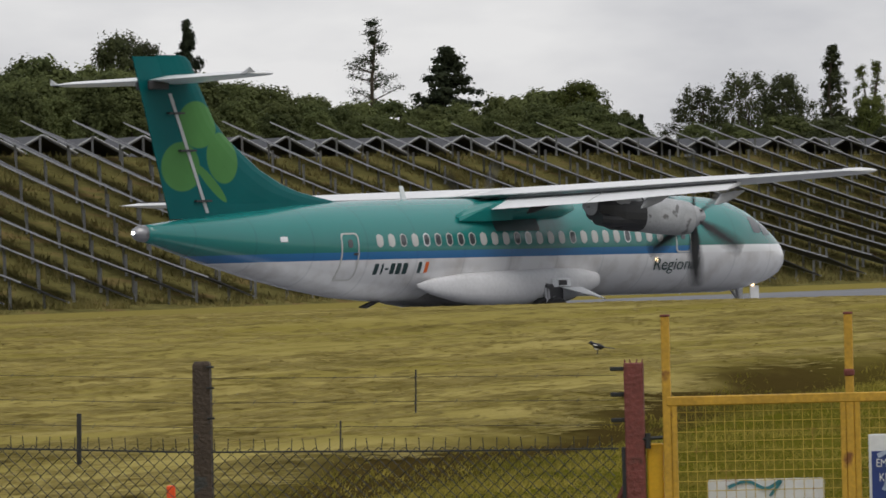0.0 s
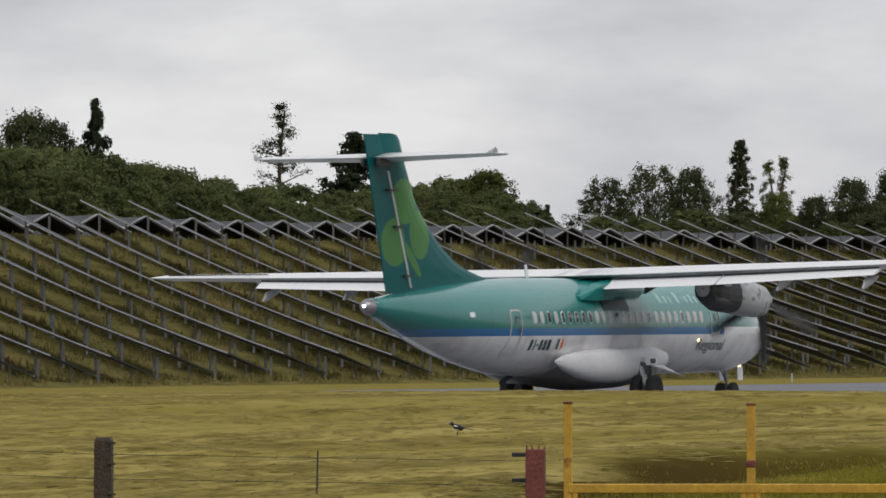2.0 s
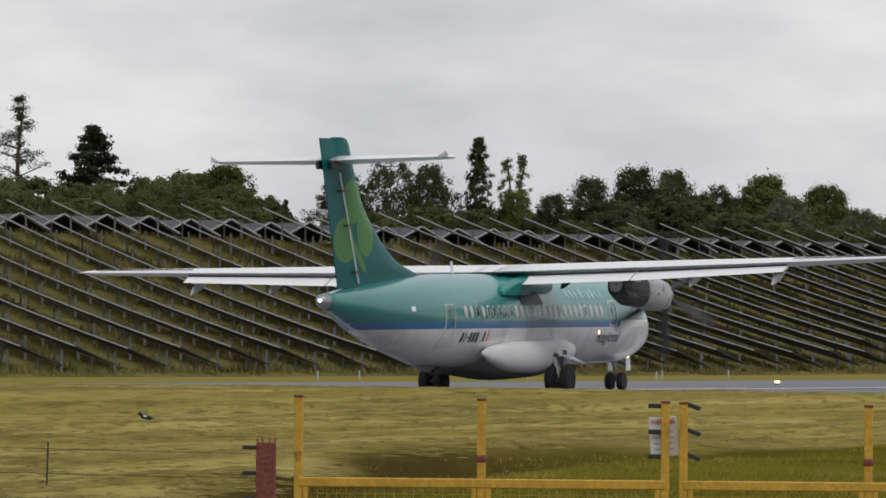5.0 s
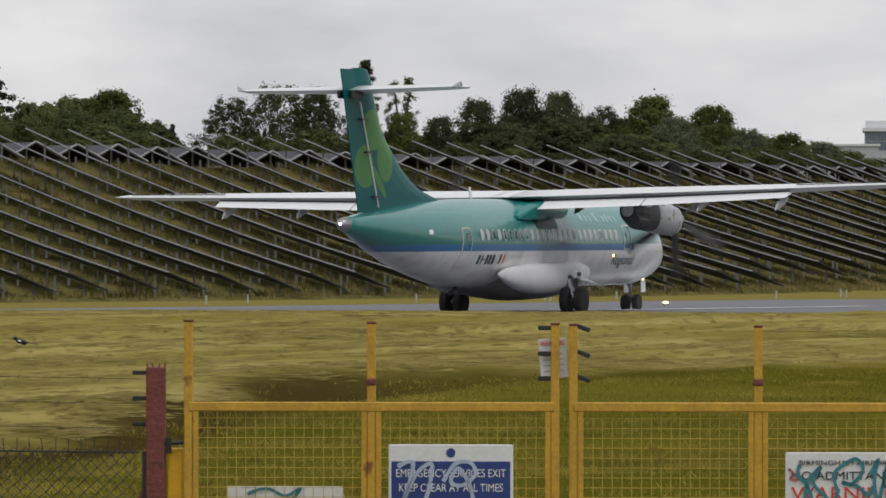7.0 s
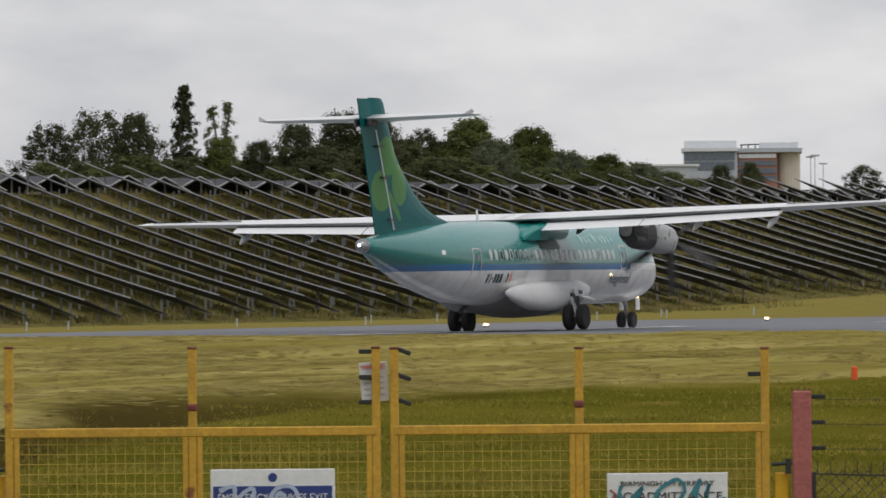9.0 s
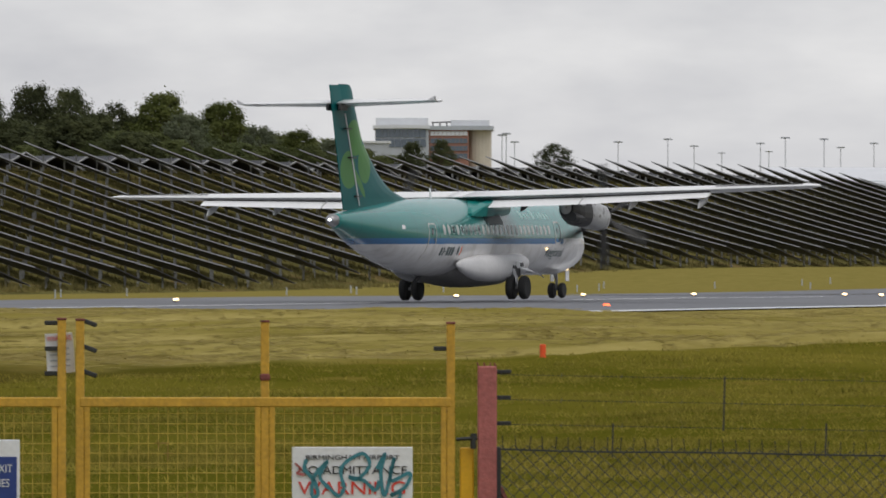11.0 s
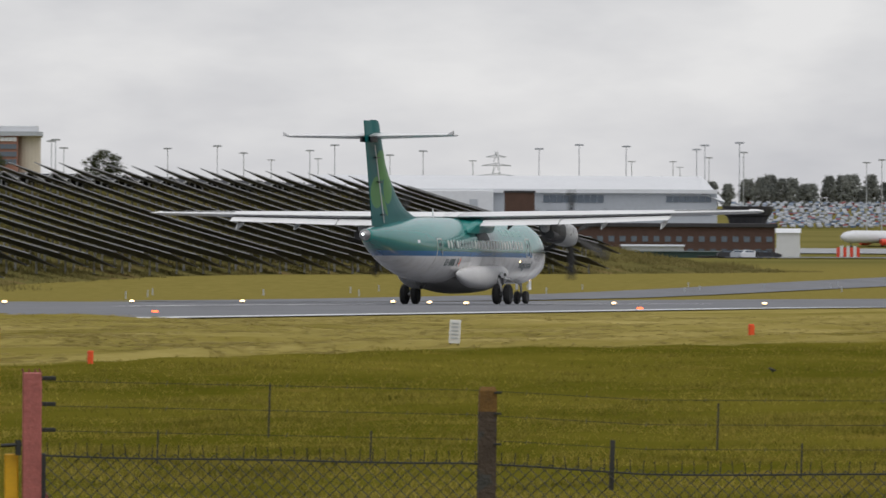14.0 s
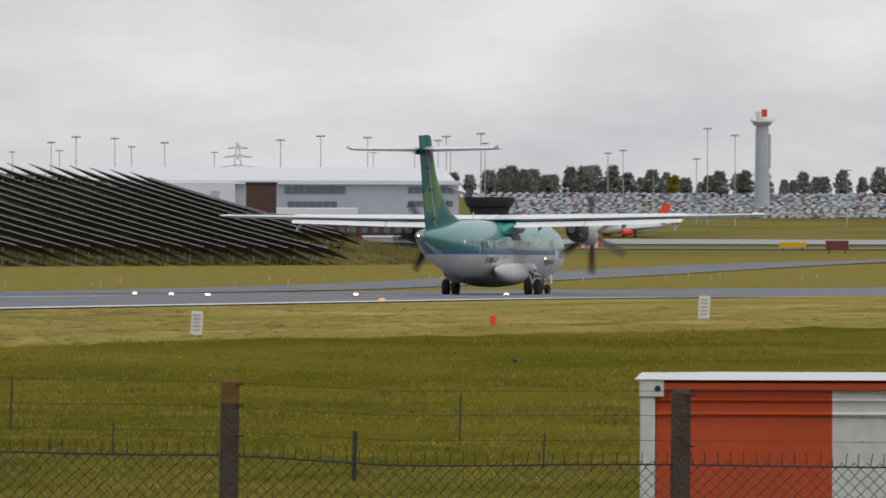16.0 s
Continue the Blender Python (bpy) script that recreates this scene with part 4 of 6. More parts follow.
    loft(bf, [oval(st(s), 0, z, w, h, 28, 2.3) for s, z, w, h in ((9.6, 0.98, 0.7, 0.12), (10.3, 0.95, 1.25, 0.38), (11.3, 0.93, 1.5, 0.57), (13.0, 0.92, 1.55, 0.6), (14.6, 0.95, 1.4, 0.52), (15.9, 1.0, 0.95, 0.3), (16.6, 1.02, 0.4, 0.12))])
    part("belly_fairing", bf, "belly", root, "grimy grey belly fairing", smooth=True)
    for side in (-1, 1):
        sp = bmesh.new()
        loft(sp, [oval(st(s), side * 1.28, z, w, h, 22, 2.6) for s, z, w, h in ((9.62, 1.24, 0.10, 0.10), (9.85, 1.2, 0.30, 0.22), (10.5, 1.14, 0.46, 0.38), (11.5, 1.07, 0.55, 0.48), (13.3, 1.02, 0.54, 0.50), (14.6, 1.03, 0.46, 0.47), (15.6, 1.06, 0.32, 0.38), (16.6, 1.12, 0.16, 0.22), (17.2, 1.15, 0.03, 0.05))])
        part("wheel_housing", sp, "housing", root, "white main wheel housing", smooth=True)
        well = bmesh.new()
        box(well, st(12.5), side * 1.76 - 0.13, 0.66, st(11.75), side * 1.76 + 0.13, 1.10, 0.05)
        part("wheel_well", well, "dark", root, "dark open wheel well")
        dr = bmesh.new()
        loft(dr, [[(st(11.9), side * 1.86, 1.0), (st(11.9), side * 1.9, 1.0), (st(11.0), side * 1.9, 1.0), (st(11.0), side * 1.86, 1.0)], [(st(11.5), side * 2.45, 0.78), (st(11.5), side * 2.48, 0.80), (st(10.6), side * 2.40, 0.66), (st(10.6), side * 2.37, 0.64)]])
        part("gear_door", dr, "white", root, "white open gear door")
        ub = bmesh.new()
        loft(ub, [[(st(12.2), side * 1.84, 1.0), (st(11.5), side * 1.84, 1.0), (st(11.5), side * 1.84, 1.26), (st(12.2), side * 1.84, 1.26)], [(st(12.15), side * 1.99, 1.02), (st(11.55), side * 1.97, 1.04), (st(11.55), side * 1.95, 1.22), (st(12.15), side * 1.97, 1.24)]])
        upper = part("upper_door", ub, "white", root, "white upper gear door")
        part("opening", boxed(st(12.08), side * 1.985 - 0.012, 1.06, st(11.75), side * 1.985 + 0.012, 1.20), "dark", upper)
        leg = bmesh.new()
        rod(leg, (st(12.4), side * 1.75, 1.1), (st(12.58), side * 2.05, 0.31), 0.09, 0.08, 10)
        rod(leg, (st(12.58), side * 1.72, 0.30), (st(12.58), side * 2.38, 0.30), 0.06, 0.06, 10)
        rod(leg, (st(11.8), side * 1.7, 1.0), (st(12.5), side * 2.0, 0.5), 0.04, 0.04, 8)
        part("main_leg", leg, "steel", root)
        for o in (-0.24, 0.24):
            w = part("main_wheel", wheel_bm(0.43, 0.27), "rubber", root, "black main tyre")
            w.matrix_basis = pose(st(12.58), side * 2.05 + o, 0.30)
            hb = bmesh.new()
            loft(hb, [[(r * math.cos(k * math.tau / 16), yy, r * math.sin(k * math.tau / 16)) for k in range(16)] for yy, r in ((-0.1, 0.26), (-0.09, 0.12), (0.09, 0.12), (0.1, 0.26))])
            part("hub", hb, "steel", w)
    nl = bmesh.new()
    rod(nl, (st(1.95), 0, 1.05), (st(1.83), 0, 0.17), 0.06, 0.05, 10)
    rod(nl, (st(2.35), 0, 0.95), (st(1.86), 0, 0.5), 0.035, 0.035, 8)
    part("nose_leg", nl, "steel", root)
    for o in (-0.2, 0.2):
        w = part("nose_wheel", wheel_bm(0.29, 0.2), "rubber", root, "black nose tyre")
        w.matrix_basis = pose(st(1.83), o, 0.16)
    for side in (-1, 1):
        nd = bmesh.new()
        box(nd, st(1.70), side * 0.3 - 0.015, 0.50, st(1.30), side * 0.3 + 0.015, 0.92, 0.01)
        part("nose_gear_door", nd, "white", root)
    nb = bmesh.new()
    bmesh.ops.create_icosphere(nb, subdivisions=2, radius=0.07, matrix=Matrix.Translation((st(1.62), -0.33, 0.98)))
    part("taxi_lamp", nb, "lamp_white", root, "lit taxi lamp")
    wl_bm = bmesh.new()
    bmesh.ops.create_icosphere(wl_bm, subdivisions=2, radius=0.05, matrix=Matrix.Translation((st(7.1), -1.36, 1.72)))
    part("wing_inspection_lamp", wl_bm, "lamp_white", root, "small lit lamp")
    an = bmesh.new()
    loft(an, [[(st(16.3), -0.02, 3.45), (st(16.05), 0, 3.45), (st(16.3), 0.02, 3.45)], [(st(16.38), -0.01, 3.92), (st(16.22), 0, 3.92), (st(16.38), 0.01, 3.92)]])
    part("aerial", an, "white", root)
    tb = bmesh.new()
    rod(tb, (st(17.2), 0, 0.85), (st(18.1), 0, 0.58), 0.05, 0.08, 8)
    part("tail_skid", tb, "dark", root)
    props = [propeller(s, root) for s in (-1, 1)]
    return root, props


airliner, propellers = build_airliner()


def ground_hit(az, el):
    """Where a sight line from the camera meets the ground."""
    dd = 30.0
    while dd < 3000:
        p = polar(az, dd)
        if H + dd * math.tan(radians(el)) <= land(p.x, p.y):
            return Vector((p.x, p.y, land(p.x, p.y)))
        dd += 0.5
    return polar(az, 3000)


def seen(az, el, dist):
    """A point on a sight line at a distance."""
    return polar(az, dist, H + dist * math.tan(radians(el)))


# ---- trees and bushes ----
def leaves(bm, centre, spread, count, size, rng):
    """A clump: leaves face outwards and up, so that each clump is lit as a soft lobe."""
    c = Vector(centre)
    out = Vector((c.x, c.y, 0)).normalized() if c.xy.length > 1e-4 else Vector((0, 0, 1))
    for _ in range(count):
        d = Vector((rng.gauss(0, 1), rng.gauss(0, 1), rng.gauss(0, 0.8)))
        p = c + d * spread * 0.5
        face = (d.normalized() * 0.8 + out * 0.35 + Vector((rng.uniform(-.6, .6), rng.uniform(-.6, .6), 0.45 + rng.uniform(-.5, .5)))).normalized()
        u = face.cross(Vector((rng.uniform(-1, 1), rng.uniform(-1, 1), rng.uniform(-1, 1)))).normalized()
        w = face.cross(u)
        s = size * rng.uniform(0.5, 1.25)
        bm.faces.new([bm.verts.new(p + u * s * a + w * s * b * 0.7) for a, b in ((-1, -0.4), (0.1, -1), (1, 0.2), (-0.2, 0.9))])


def limb(bm, a, b, r0, r1, rng, n=5):
    a, b = Vector(a), Vector(b)
    prev, pr = a, r0
    for k in range(1, 4):
        p = a.lerp(b, k / 3) + Vector((rng.uniform(-1, 1), rng.uniform(-1, 1), 0)) * (b - a).length * 0.05
        r = r0 + (r1 - r0) * k / 3
        rod(bm, prev, p, pr, r, n)
        prev, pr = p, r


def tree(name, kind, label, mat, seed, h, group, trunk_h=0.3, wide=0.35, leaf=0.2, dense=60, per=34):
    """A tree with a tapered trunk, limbs and a starlingn of small leaf clumps; built at the origin."""
    rng = random.Random(seed)
    leaf, per, dense = leaf * 0.62, int(per * 1.25), int(dense * 1.6)
    e = thing(name, label, "tree" if name != "bush" else "bush", group=group)
    tb, cb = bmesh.new(), bmesh.new()
    limb(tb, (0, 0, -0.5), (rng.uniform(-.03, .03) * h, 0, h * (0.95 if kind in ("pine", "fir", "poplar") else 0.75)), h * 0.022, h * 0.005, rng, 7)
    spots = []
    if kind == "broad":
        for _ in range(dense):
            a, z = rng.uniform(0, math.tau), rng.uniform(0, 1)
            env = math.sin(math.pi * (0.12 + 0.80 * z)) ** 0.75 * (0.75 + 0.35 * noise.noise(Vector((math.cos(a) * 1.5, math.sin(a) * 1.5, z * 3 + seed))))
            k = rng.uniform(0.45, 1.0) * env * wide * h
            spots.append((Vector((k * math.cos(a), k * math.sin(a), h * (trunk_h + (0.96 - trunk_h) * z))), h * rng.uniform(0.045, 0.08)))
    elif kind == "bush":
        for _ in range(dense):
            a, z = rng.uniform(0, math.tau), rng.uniform(0.05, 1)
            env = math.sqrt(max(0.05, 1 - (z * 0.95) ** 2)) * (0.8 + 0.4 * noise.noise(Vector((math.cos(a) * 2, math.sin(a) * 2, z * 3 + seed))))
            k = rng.uniform(0.5, 1.0) * env * wide * h
            spots.append((Vector((k * math.cos(a), k * math.sin(a), h * z * 0.95)), h * rng.uniform(0.06, 0.11)))
    elif kind == "poplar":
        for _ in range(dense):
            a, z = rng.uniform(0, math.tau), rng.uniform(0, 1)
            k = rng.uniform(0.2, 1.0) * wide * h * math.sin(math.pi * (0.1 + 0.86 * z)) ** 0.6
            spots.append((Vector((k * math.cos(a), k * math.sin(a), h * (trunk_h + (0.99 - trunk_h) * z))), h * 0.026))
    elif kind == "fir":
        for t in range(17):
            z = trunk_h + (0.98 - trunk_h) * t / 16
            for b in range(max(4, int(11 - t * 0.4))):
                a = rng.uniform(0, math.tau)
                reach = wide * h * (1 - t / 16.6) ** 0.8 * rng.uniform(0.65, 1.15)
                rise = rng.uniform(-0.12, 0.14)
                for u in (0.3, 0.5, 0.72, 0.95):
                    q = reach * u
                    spots.append((Vector((q * math.cos(a), q * math.sin(a), h * (z + rng.uniform(-.02, .02)) + q * rise)), h * 0.03))
    elif kind == "pine":
        for t in range(15):
            z = trunk_h + (0.97 - trunk_h) * t / 14
            for b in range(3):
                a = rng.uniform(0, math.tau)
                reach = wide * h * rng.uniform(0.35, 1.35) * (1 - (t / 15.5) ** 2.2)
                tip = Vector((reach * math.cos(a), reach * math.sin(a), h * z + reach * rng.uniform(-0.05, 0.3)))
                limb(tb, (0, 0, h * z - reach * 0.2), tip, h * 0.005, h * 0.0015, rng, 4)
                for u in (0.5, 0.75, 1.0):
                    spots.append((Vector((tip.x * u, tip.y * u, tip.z - (1 - u) * reach * 0.2)), h * rng.uniform(0.02, 0.045)))
    for p, s in spots:
        leaves(cb, p, s, per, leaf, rng)
        if kind == "broad" and rng.random() < 0.25:
            limb(tb, (0, 0, h * (trunk_h * 0.7 + 0.25 * rng.random())), p, h * 0.008, h * 0.002, rng, 4)
    part("trunk", tb, "bark", e)
    part("starlingn", cb, mat, e)
    return e


def plant(proto, first, az, el, dist, base, wide=1.0, spin=None):
    """Place a tree so that its top stands on a sight line; first uses the prototype itself."""
    top = H + dist * math.tan(radians(el))
    p = polar(az, dist)
    k = (top - base) / proto["tall"]
    m = Matrix.LocRotScale((p.x, p.y, base), Euler((0, 0, random.uniform(0, 6.28) if spin is None else spin)), (k * wide, k * wide, k))
    if first:
        proto.matrix_basis = m
        return proto
    made = copy_thing(proto, Matrix())
    made.matrix_basis = m
    return made


def proto(*args, **kw):
    t = tree(*args, **kw)
    t["tall"] = float(args[5]) * (0.93 if args[1] == "bush" else 0.97)
    t["used"] = 0
    return t


def put(p, az, el, dist, base, wide=1.0):
    if not p["used"]:
        p["used"] = 1
        return plant(p, True, az, el, dist, base, wide)
    return plant(p, False, az, el, dist, base, wide)


WOOD = "trees behind the bank"
broad = [proto("broadleaf_tree", "broad", "full dark green broadleaf tree behind the bank", "leaf_dark", 11 + k, 10.0, WOOD, 0.12, 0.40, 0.21, 170, 44) for k in range(3)]
open_oak = proto("broadleaf_tree", "broad", "open-starlingned dark oak tree on the skyline", "leaf_dark", 31, 10.0, WOOD, 0.22, 0.46, 0.2, 110, 40)
green = [proto("broadleaf_tree", "broad", "rounded mid-green broadleaf tree", "leaf", 41 + k, 8.0, WOOD, 0.08, 0.50, 0.2, 170, 44) for k in range(2)]
willow = proto("willow_tree", "broad", "rounded grey-green willow tree", "leaf_grey", 51, 8.0, WOOD, 0.03, 0.56, 0.19, 170, 44)
bushes = [proto("bush", "bush", "dense green shrub on the wooded slope", "leaf_bush", 61 + k, 4.0, "shrubs behind the bank", 0.0, 0.72, 0.16, 130, 40) for k in range(4)]
dark_bush = proto("bush", "bush", "dark green shrub among the trees", "leaf_dark", 71, 4.0, "shrubs behind the bank", 0.0, 0.7, 0.16, 130, 40)
pine = proto("scots_pine", "pine", "tall open pine with tiered branches", "needle", 81, 12.0, WOOD, 0.22, 0.17, 0.125, 0, 34)
fir = proto("fir_tree", "fir", "broad dark conifer on the skyline", "needle", 82, 8.0, WOOD, 0.05, 0.40, 0.18, 0, 34)
poplar = proto("poplar_tree", "poplar", "narrow dark poplar tree", "leaf_dark", 83, 12.0, WOOD, 0.08, 0.105, 0.18, 130, 40)
thin_poplar = proto("poplar_tree", "poplar", "slender sparse poplar tree", "leaf", 84, 12.0, WOOD, 0.12, 0.075, 0.15, 60, 30)


def wood_dist(az, q):
    return q / math.sin(radians(28.3 - az))


def top_base(q):
    return bank_z(CREST_Q) - 0.2


SKYLINE = ((-4.5, 1.38), (-3.2, 1.38), (-2.6, 1.40), (-1.6, 1.29), (-1.2, 1.21), (-0.6, 1.11), (0, 1.04), (0.5, 1.09), (1.05, 1.14), (1.32, 1.0), (1.6, 0.74), (1.75, 0.76), (1.95, 0.88), (2.5, 0.90), (3.2, 0.86), (3.8, 0.92), (4.4, 0.98), (5.1, 0.96), (5.6, 0.88), (6.2, 0.78), (6.6, 0.70), (7.0, 0.66))
rs_b = random.Random(5)
for layer, (q, low) in enumerate(((228, 0.0), (208, 0.09), (192, 0.22))):
    az = -4.6 + layer * 0.1
    while az < 6.7:
        el = ramp_of(az, SKYLINE) * rs_b.uniform(0.95, 1.02) - low * rs_b.uniform(0.5, 1.0)
        if el > 0.66:
            kind = dark_bush if (2.5 < az < 5.0 and rs_b.random() < 0.5) else rs_b.choice(bushes)
            put(kind, az, el, wood_dist(az, q), top_base(q) + 0.8, rs_b.uniform(0.9, 1.3) if el > 0.95 else rs_b.uniform(1.2, 1.7))
        az += rs_b.uniform(0.20, 0.34)
for p, az, el, q, w in (
        (broad[0], -2.29, 1.60, 235, 0.8), (broad[1], -2.08, 1.54, 237, 0.7), (fir, -1.78, 1.66, 236, 0.6), (pine, -0.45, 1.66, 240, 1.0), (fir, 0.10, 1.43, 232, 1.35),
        (green[0], 1.06, 1.19, 215, 0.9), (fir, 1.49, 0.93, 225, 0.8), (open_oak, 1.90, 1.14, 232, 0.9), (open_oak, 2.24, 1.23, 236, 0.95), (broad[2], 2.54, 1.21, 232, 0.85),
        (poplar, 2.89, 1.39, 236, 1.0), (thin_poplar, 3.09, 1.27, 238, 1.0), (thin_poplar, 3.20, 1.30, 238, 1.05), (green[1], 3.15, 1.02, 226, 0.7),
        (broad[0], 3.70, 1.12, 226, 0.95), (broad[1], 4.02, 1.20, 230, 0.85), (broad[2], 4.30, 1.18, 232, 0.95), (open_oak, 4.62, 1.08, 228, 0.8), (broad[1], 3.42, 1.0, 224, 0.9),
        (green[1], 4.97, 1.14, 222, 0.95), (willow, 5.13, 1.00, 206, 0.95), (green[0], 5.40, 1.08, 224, 0.85), (willow, 5.66, 0.91, 212, 0.9), (green[1], 5.95, 0.88, 216, 1.0), (willow, 6.2, 0.82, 210, 1.1),
        (broad[0], 6.77, 0.80, 220, 0.85), (broad[2], 6.98, 0.82, 222, 0.8), (open_oak, 7.80, 0.79, 222, 1.1)):
    put(p, az, el, wood_dist(az, q), top_base(q), w)

# far tree line behind the car park
far_group = "distant tree line"
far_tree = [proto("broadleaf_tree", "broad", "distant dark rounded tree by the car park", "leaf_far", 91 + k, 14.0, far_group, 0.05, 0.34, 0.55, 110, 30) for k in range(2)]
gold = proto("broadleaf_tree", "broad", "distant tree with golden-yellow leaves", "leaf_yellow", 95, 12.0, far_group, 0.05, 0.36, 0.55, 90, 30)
rs_f = random.Random(9)
az = 12.2
while az < 17.0:
    el = 0.62 + 0.04 * noise.noise(Vector((az * 6, 0, 0))) + rs_f.uniform(-0.10, 0.025)
    d = rs_f.uniform(3020, 3150)
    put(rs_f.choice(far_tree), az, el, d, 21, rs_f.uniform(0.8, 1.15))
    az += rs_f.uniform(0.05, 0.15)
put(gold, 13.80, 0.57, 3010, 21)


# ---- far buildings ----
def facing(az, dist, z, turn=0.0):
    """A frame that faces the camera: x to the right, y away."""
    return Matrix.Translation(polar(az, dist, z)) @ pose(0, 0, 0, 0, 0, -az + turn)


def ground_z(az, dist):
    p = polar(az, dist)
    return land(p.x, p.y)


def spans(az0, az1, dist, centre):
    return dist * math.tan(radians(az0 - centre)), dist * math.tan(radians(az1 - centre))


def window_band(parent, x0, x1, z0, z1, n, y=-0.08, mat="glass"):
    """Panes in a row, each set in its own frame."""
    w = (x1 - x0) / n
    first = part("pane", boxed(-w / 2 * 0.93, -0.1, (z0 - z1) / 2, w / 2 * 0.93, 0.1, (z1 - z0) / 2), mat, parent)
    first.matrix_basis = pose(x0 + w / 2, y, (z0 + z1) / 2)
    for k in range(1, n):
        share("pane", first, parent, pose(x0 + w * (k + 0.5), y, (z0 + z1) / 2))


def hz(el, dist, base):
    return H + dist * math.tan(radians(el)) - base


def terminal():
    D, c = 2000.0, 11.0
    b = ground_z(c, D) - 1
    e = thing("terminal_building", "long white airport building with a pale pitched roof and glazing", "building", facing(c, D, b))
    x0, x1 = spans(9.3, 12.24, D, c)
    xr = spans(12.11, 12.11, D, c)[0]
    zw, zr = hz(0.525, D, b), hz(0.63, D, b)
    wall = part("wall", boxed(x0, 0, 0, x1, 60, zw), "clad_grey", e)
    bm = bmesh.new()
    loft(bm, [[(x0, -1, zw), (x0, 22, zr), (x0, 62, zw)], [(xr, -1, zw), (xr, 22, zr), (xr, 62, zw)]])
    part("roof", bm, "clad", e, "pale metal roof")
    gb = bmesh.new()
    loft(gb, [[(xr, -1, zw - 1), (xr, 20, zr), (xr + 1, 20, zr), (x1 + 2, -1, zw - 3)], [(xr, 40, zw - 1), (xr, 24, zr), (xr + 1, 24, zr), (x1 + 2, 40, zw - 3)]])
    part("gable", gb, "clad", e)
    fascia = part("fascia", boxed(x0, -1.2, zw - 0.9, x1, -0.2, zw + 0.1), "clad", e)
    for a0, a1, e0, e1, n in ((10.98, 11.42, 0.43, 0.485, 9), (11.0, 11.36, 0.33, 0.375, 7), (11.87, 12.2, 0.435, 0.48, 7), (11.87, 12.2, 0.34, 0.38, 6), (9.75, 10.02, 0.42, 0.47, 6)):
        s0, s1 = spans(a0, a1, D, c)
        window_band(wall, s0, s1, hz(e0, D, b), hz(e1, D, b), n)
    pb = part("projecting_block", boxed(*[spans(10.1, 10.1, D, c)[0], -8, 0, spans(10.62, 10.62, D, c)[0], 0, hz(0.515, D, b)], 0.2), "clad", e, "white windowless block")
    part("wall_door", boxed(spans(10.45, 10.45, D, c)[0], -8.3, hz(0.30, D, b), spans(10.51, 10.51, D, c)[0], -8, hz(0.45, D, b)), "clad_grey", pb)
    lw = part("low_wing", boxed(spans(10.9, 10.9, D, c)[0], -30, 0, spans(11.5, 11.5, D, c)[0], -8, hz(0.325, D, b), 0.2), "clad", e, "low white wing")


def brown_block():
    D, c = 1900.0, 10.81
    b = ground_z(c, D) - 1
    e = thing("brick_tower_block", "plain brown brick stair tower beside the terminal", "building", facing(c, D, b))
    x0, x1 = spans(10.70, 10.92, D, c)
    part("wall", boxed(x0, 0, 0, x1, 9, hz(0.51, D, b), 0.15), "brick", e)
    part("parapet", boxed(x0 - 0.2, -0.2, hz(0.50, D, b), x1 + 0.2, 9.2, hz(0.515, D, b)), "roof_dark", e)


def brick_offices():
    D, c = 1500.0, 12.0
    b = ground_z(c, D) - 0.5
    e = thing("office_building", "low brown brick office building with a flat dark roof", "building", facing(c, D, b))
    x0, x1 = spans(10.7, 12.66, D, c)
    zt = hz(0.285, D, b)
    wall = part("wall", boxed(x0, 0, 0, x1, 25, zt - 0.8), "brick", e)
    part("roof", boxed(x0 - 0.5, -0.6, zt - 0.8, x1 + 0.5, 25.5, zt, 0.1), "roof_dark", e, "flat black roof edge")
    for f0, f1 in ((0.15, 0.19), (0.06, 0.10)):
        first = None
        for k in range(24):
            xc = x0 + (x1 - x0) * (k + 0.5) / 24
            z0, z1 = hz(f0, D, b), hz(f1, D, b)
            if first is None:
                first = part("window", boxed(-0.55, -0.12, -(z1 - z0) / 2, 0.55, 0.1, (z1 - z0) / 2), "glass", wall)
                first.matrix_basis = pose(xc, 0, (z0 + z1) / 2)
            else:
                share("window", first, wall, pose(xc, 0, (z0 + z1) / 2))
    s0, s1 = spans(12.28, 12.65, D, c)
    mid, r = (s0 + s1) / 2, (s1 - s0) / 2
    z0, z1 = hz(0.33, D, b), hz(0.41, D, b)
    bm = bmesh.new()
    loft(bm, [[(mid + r * k * math.cos(a * math.tau / 16), 8 + r * k * math.sin(a * math.tau / 16), z) for a in range(16)] for z, k in ((zt - 0.5, 0.7), (z0, 0.8), (z0 + 0.4, 0.9), (z1 - 0.5, 1.0), (z1, 1.02))])
    part("roof_lantern", bm, "roof_dark", e, "dark round control room on the roof")


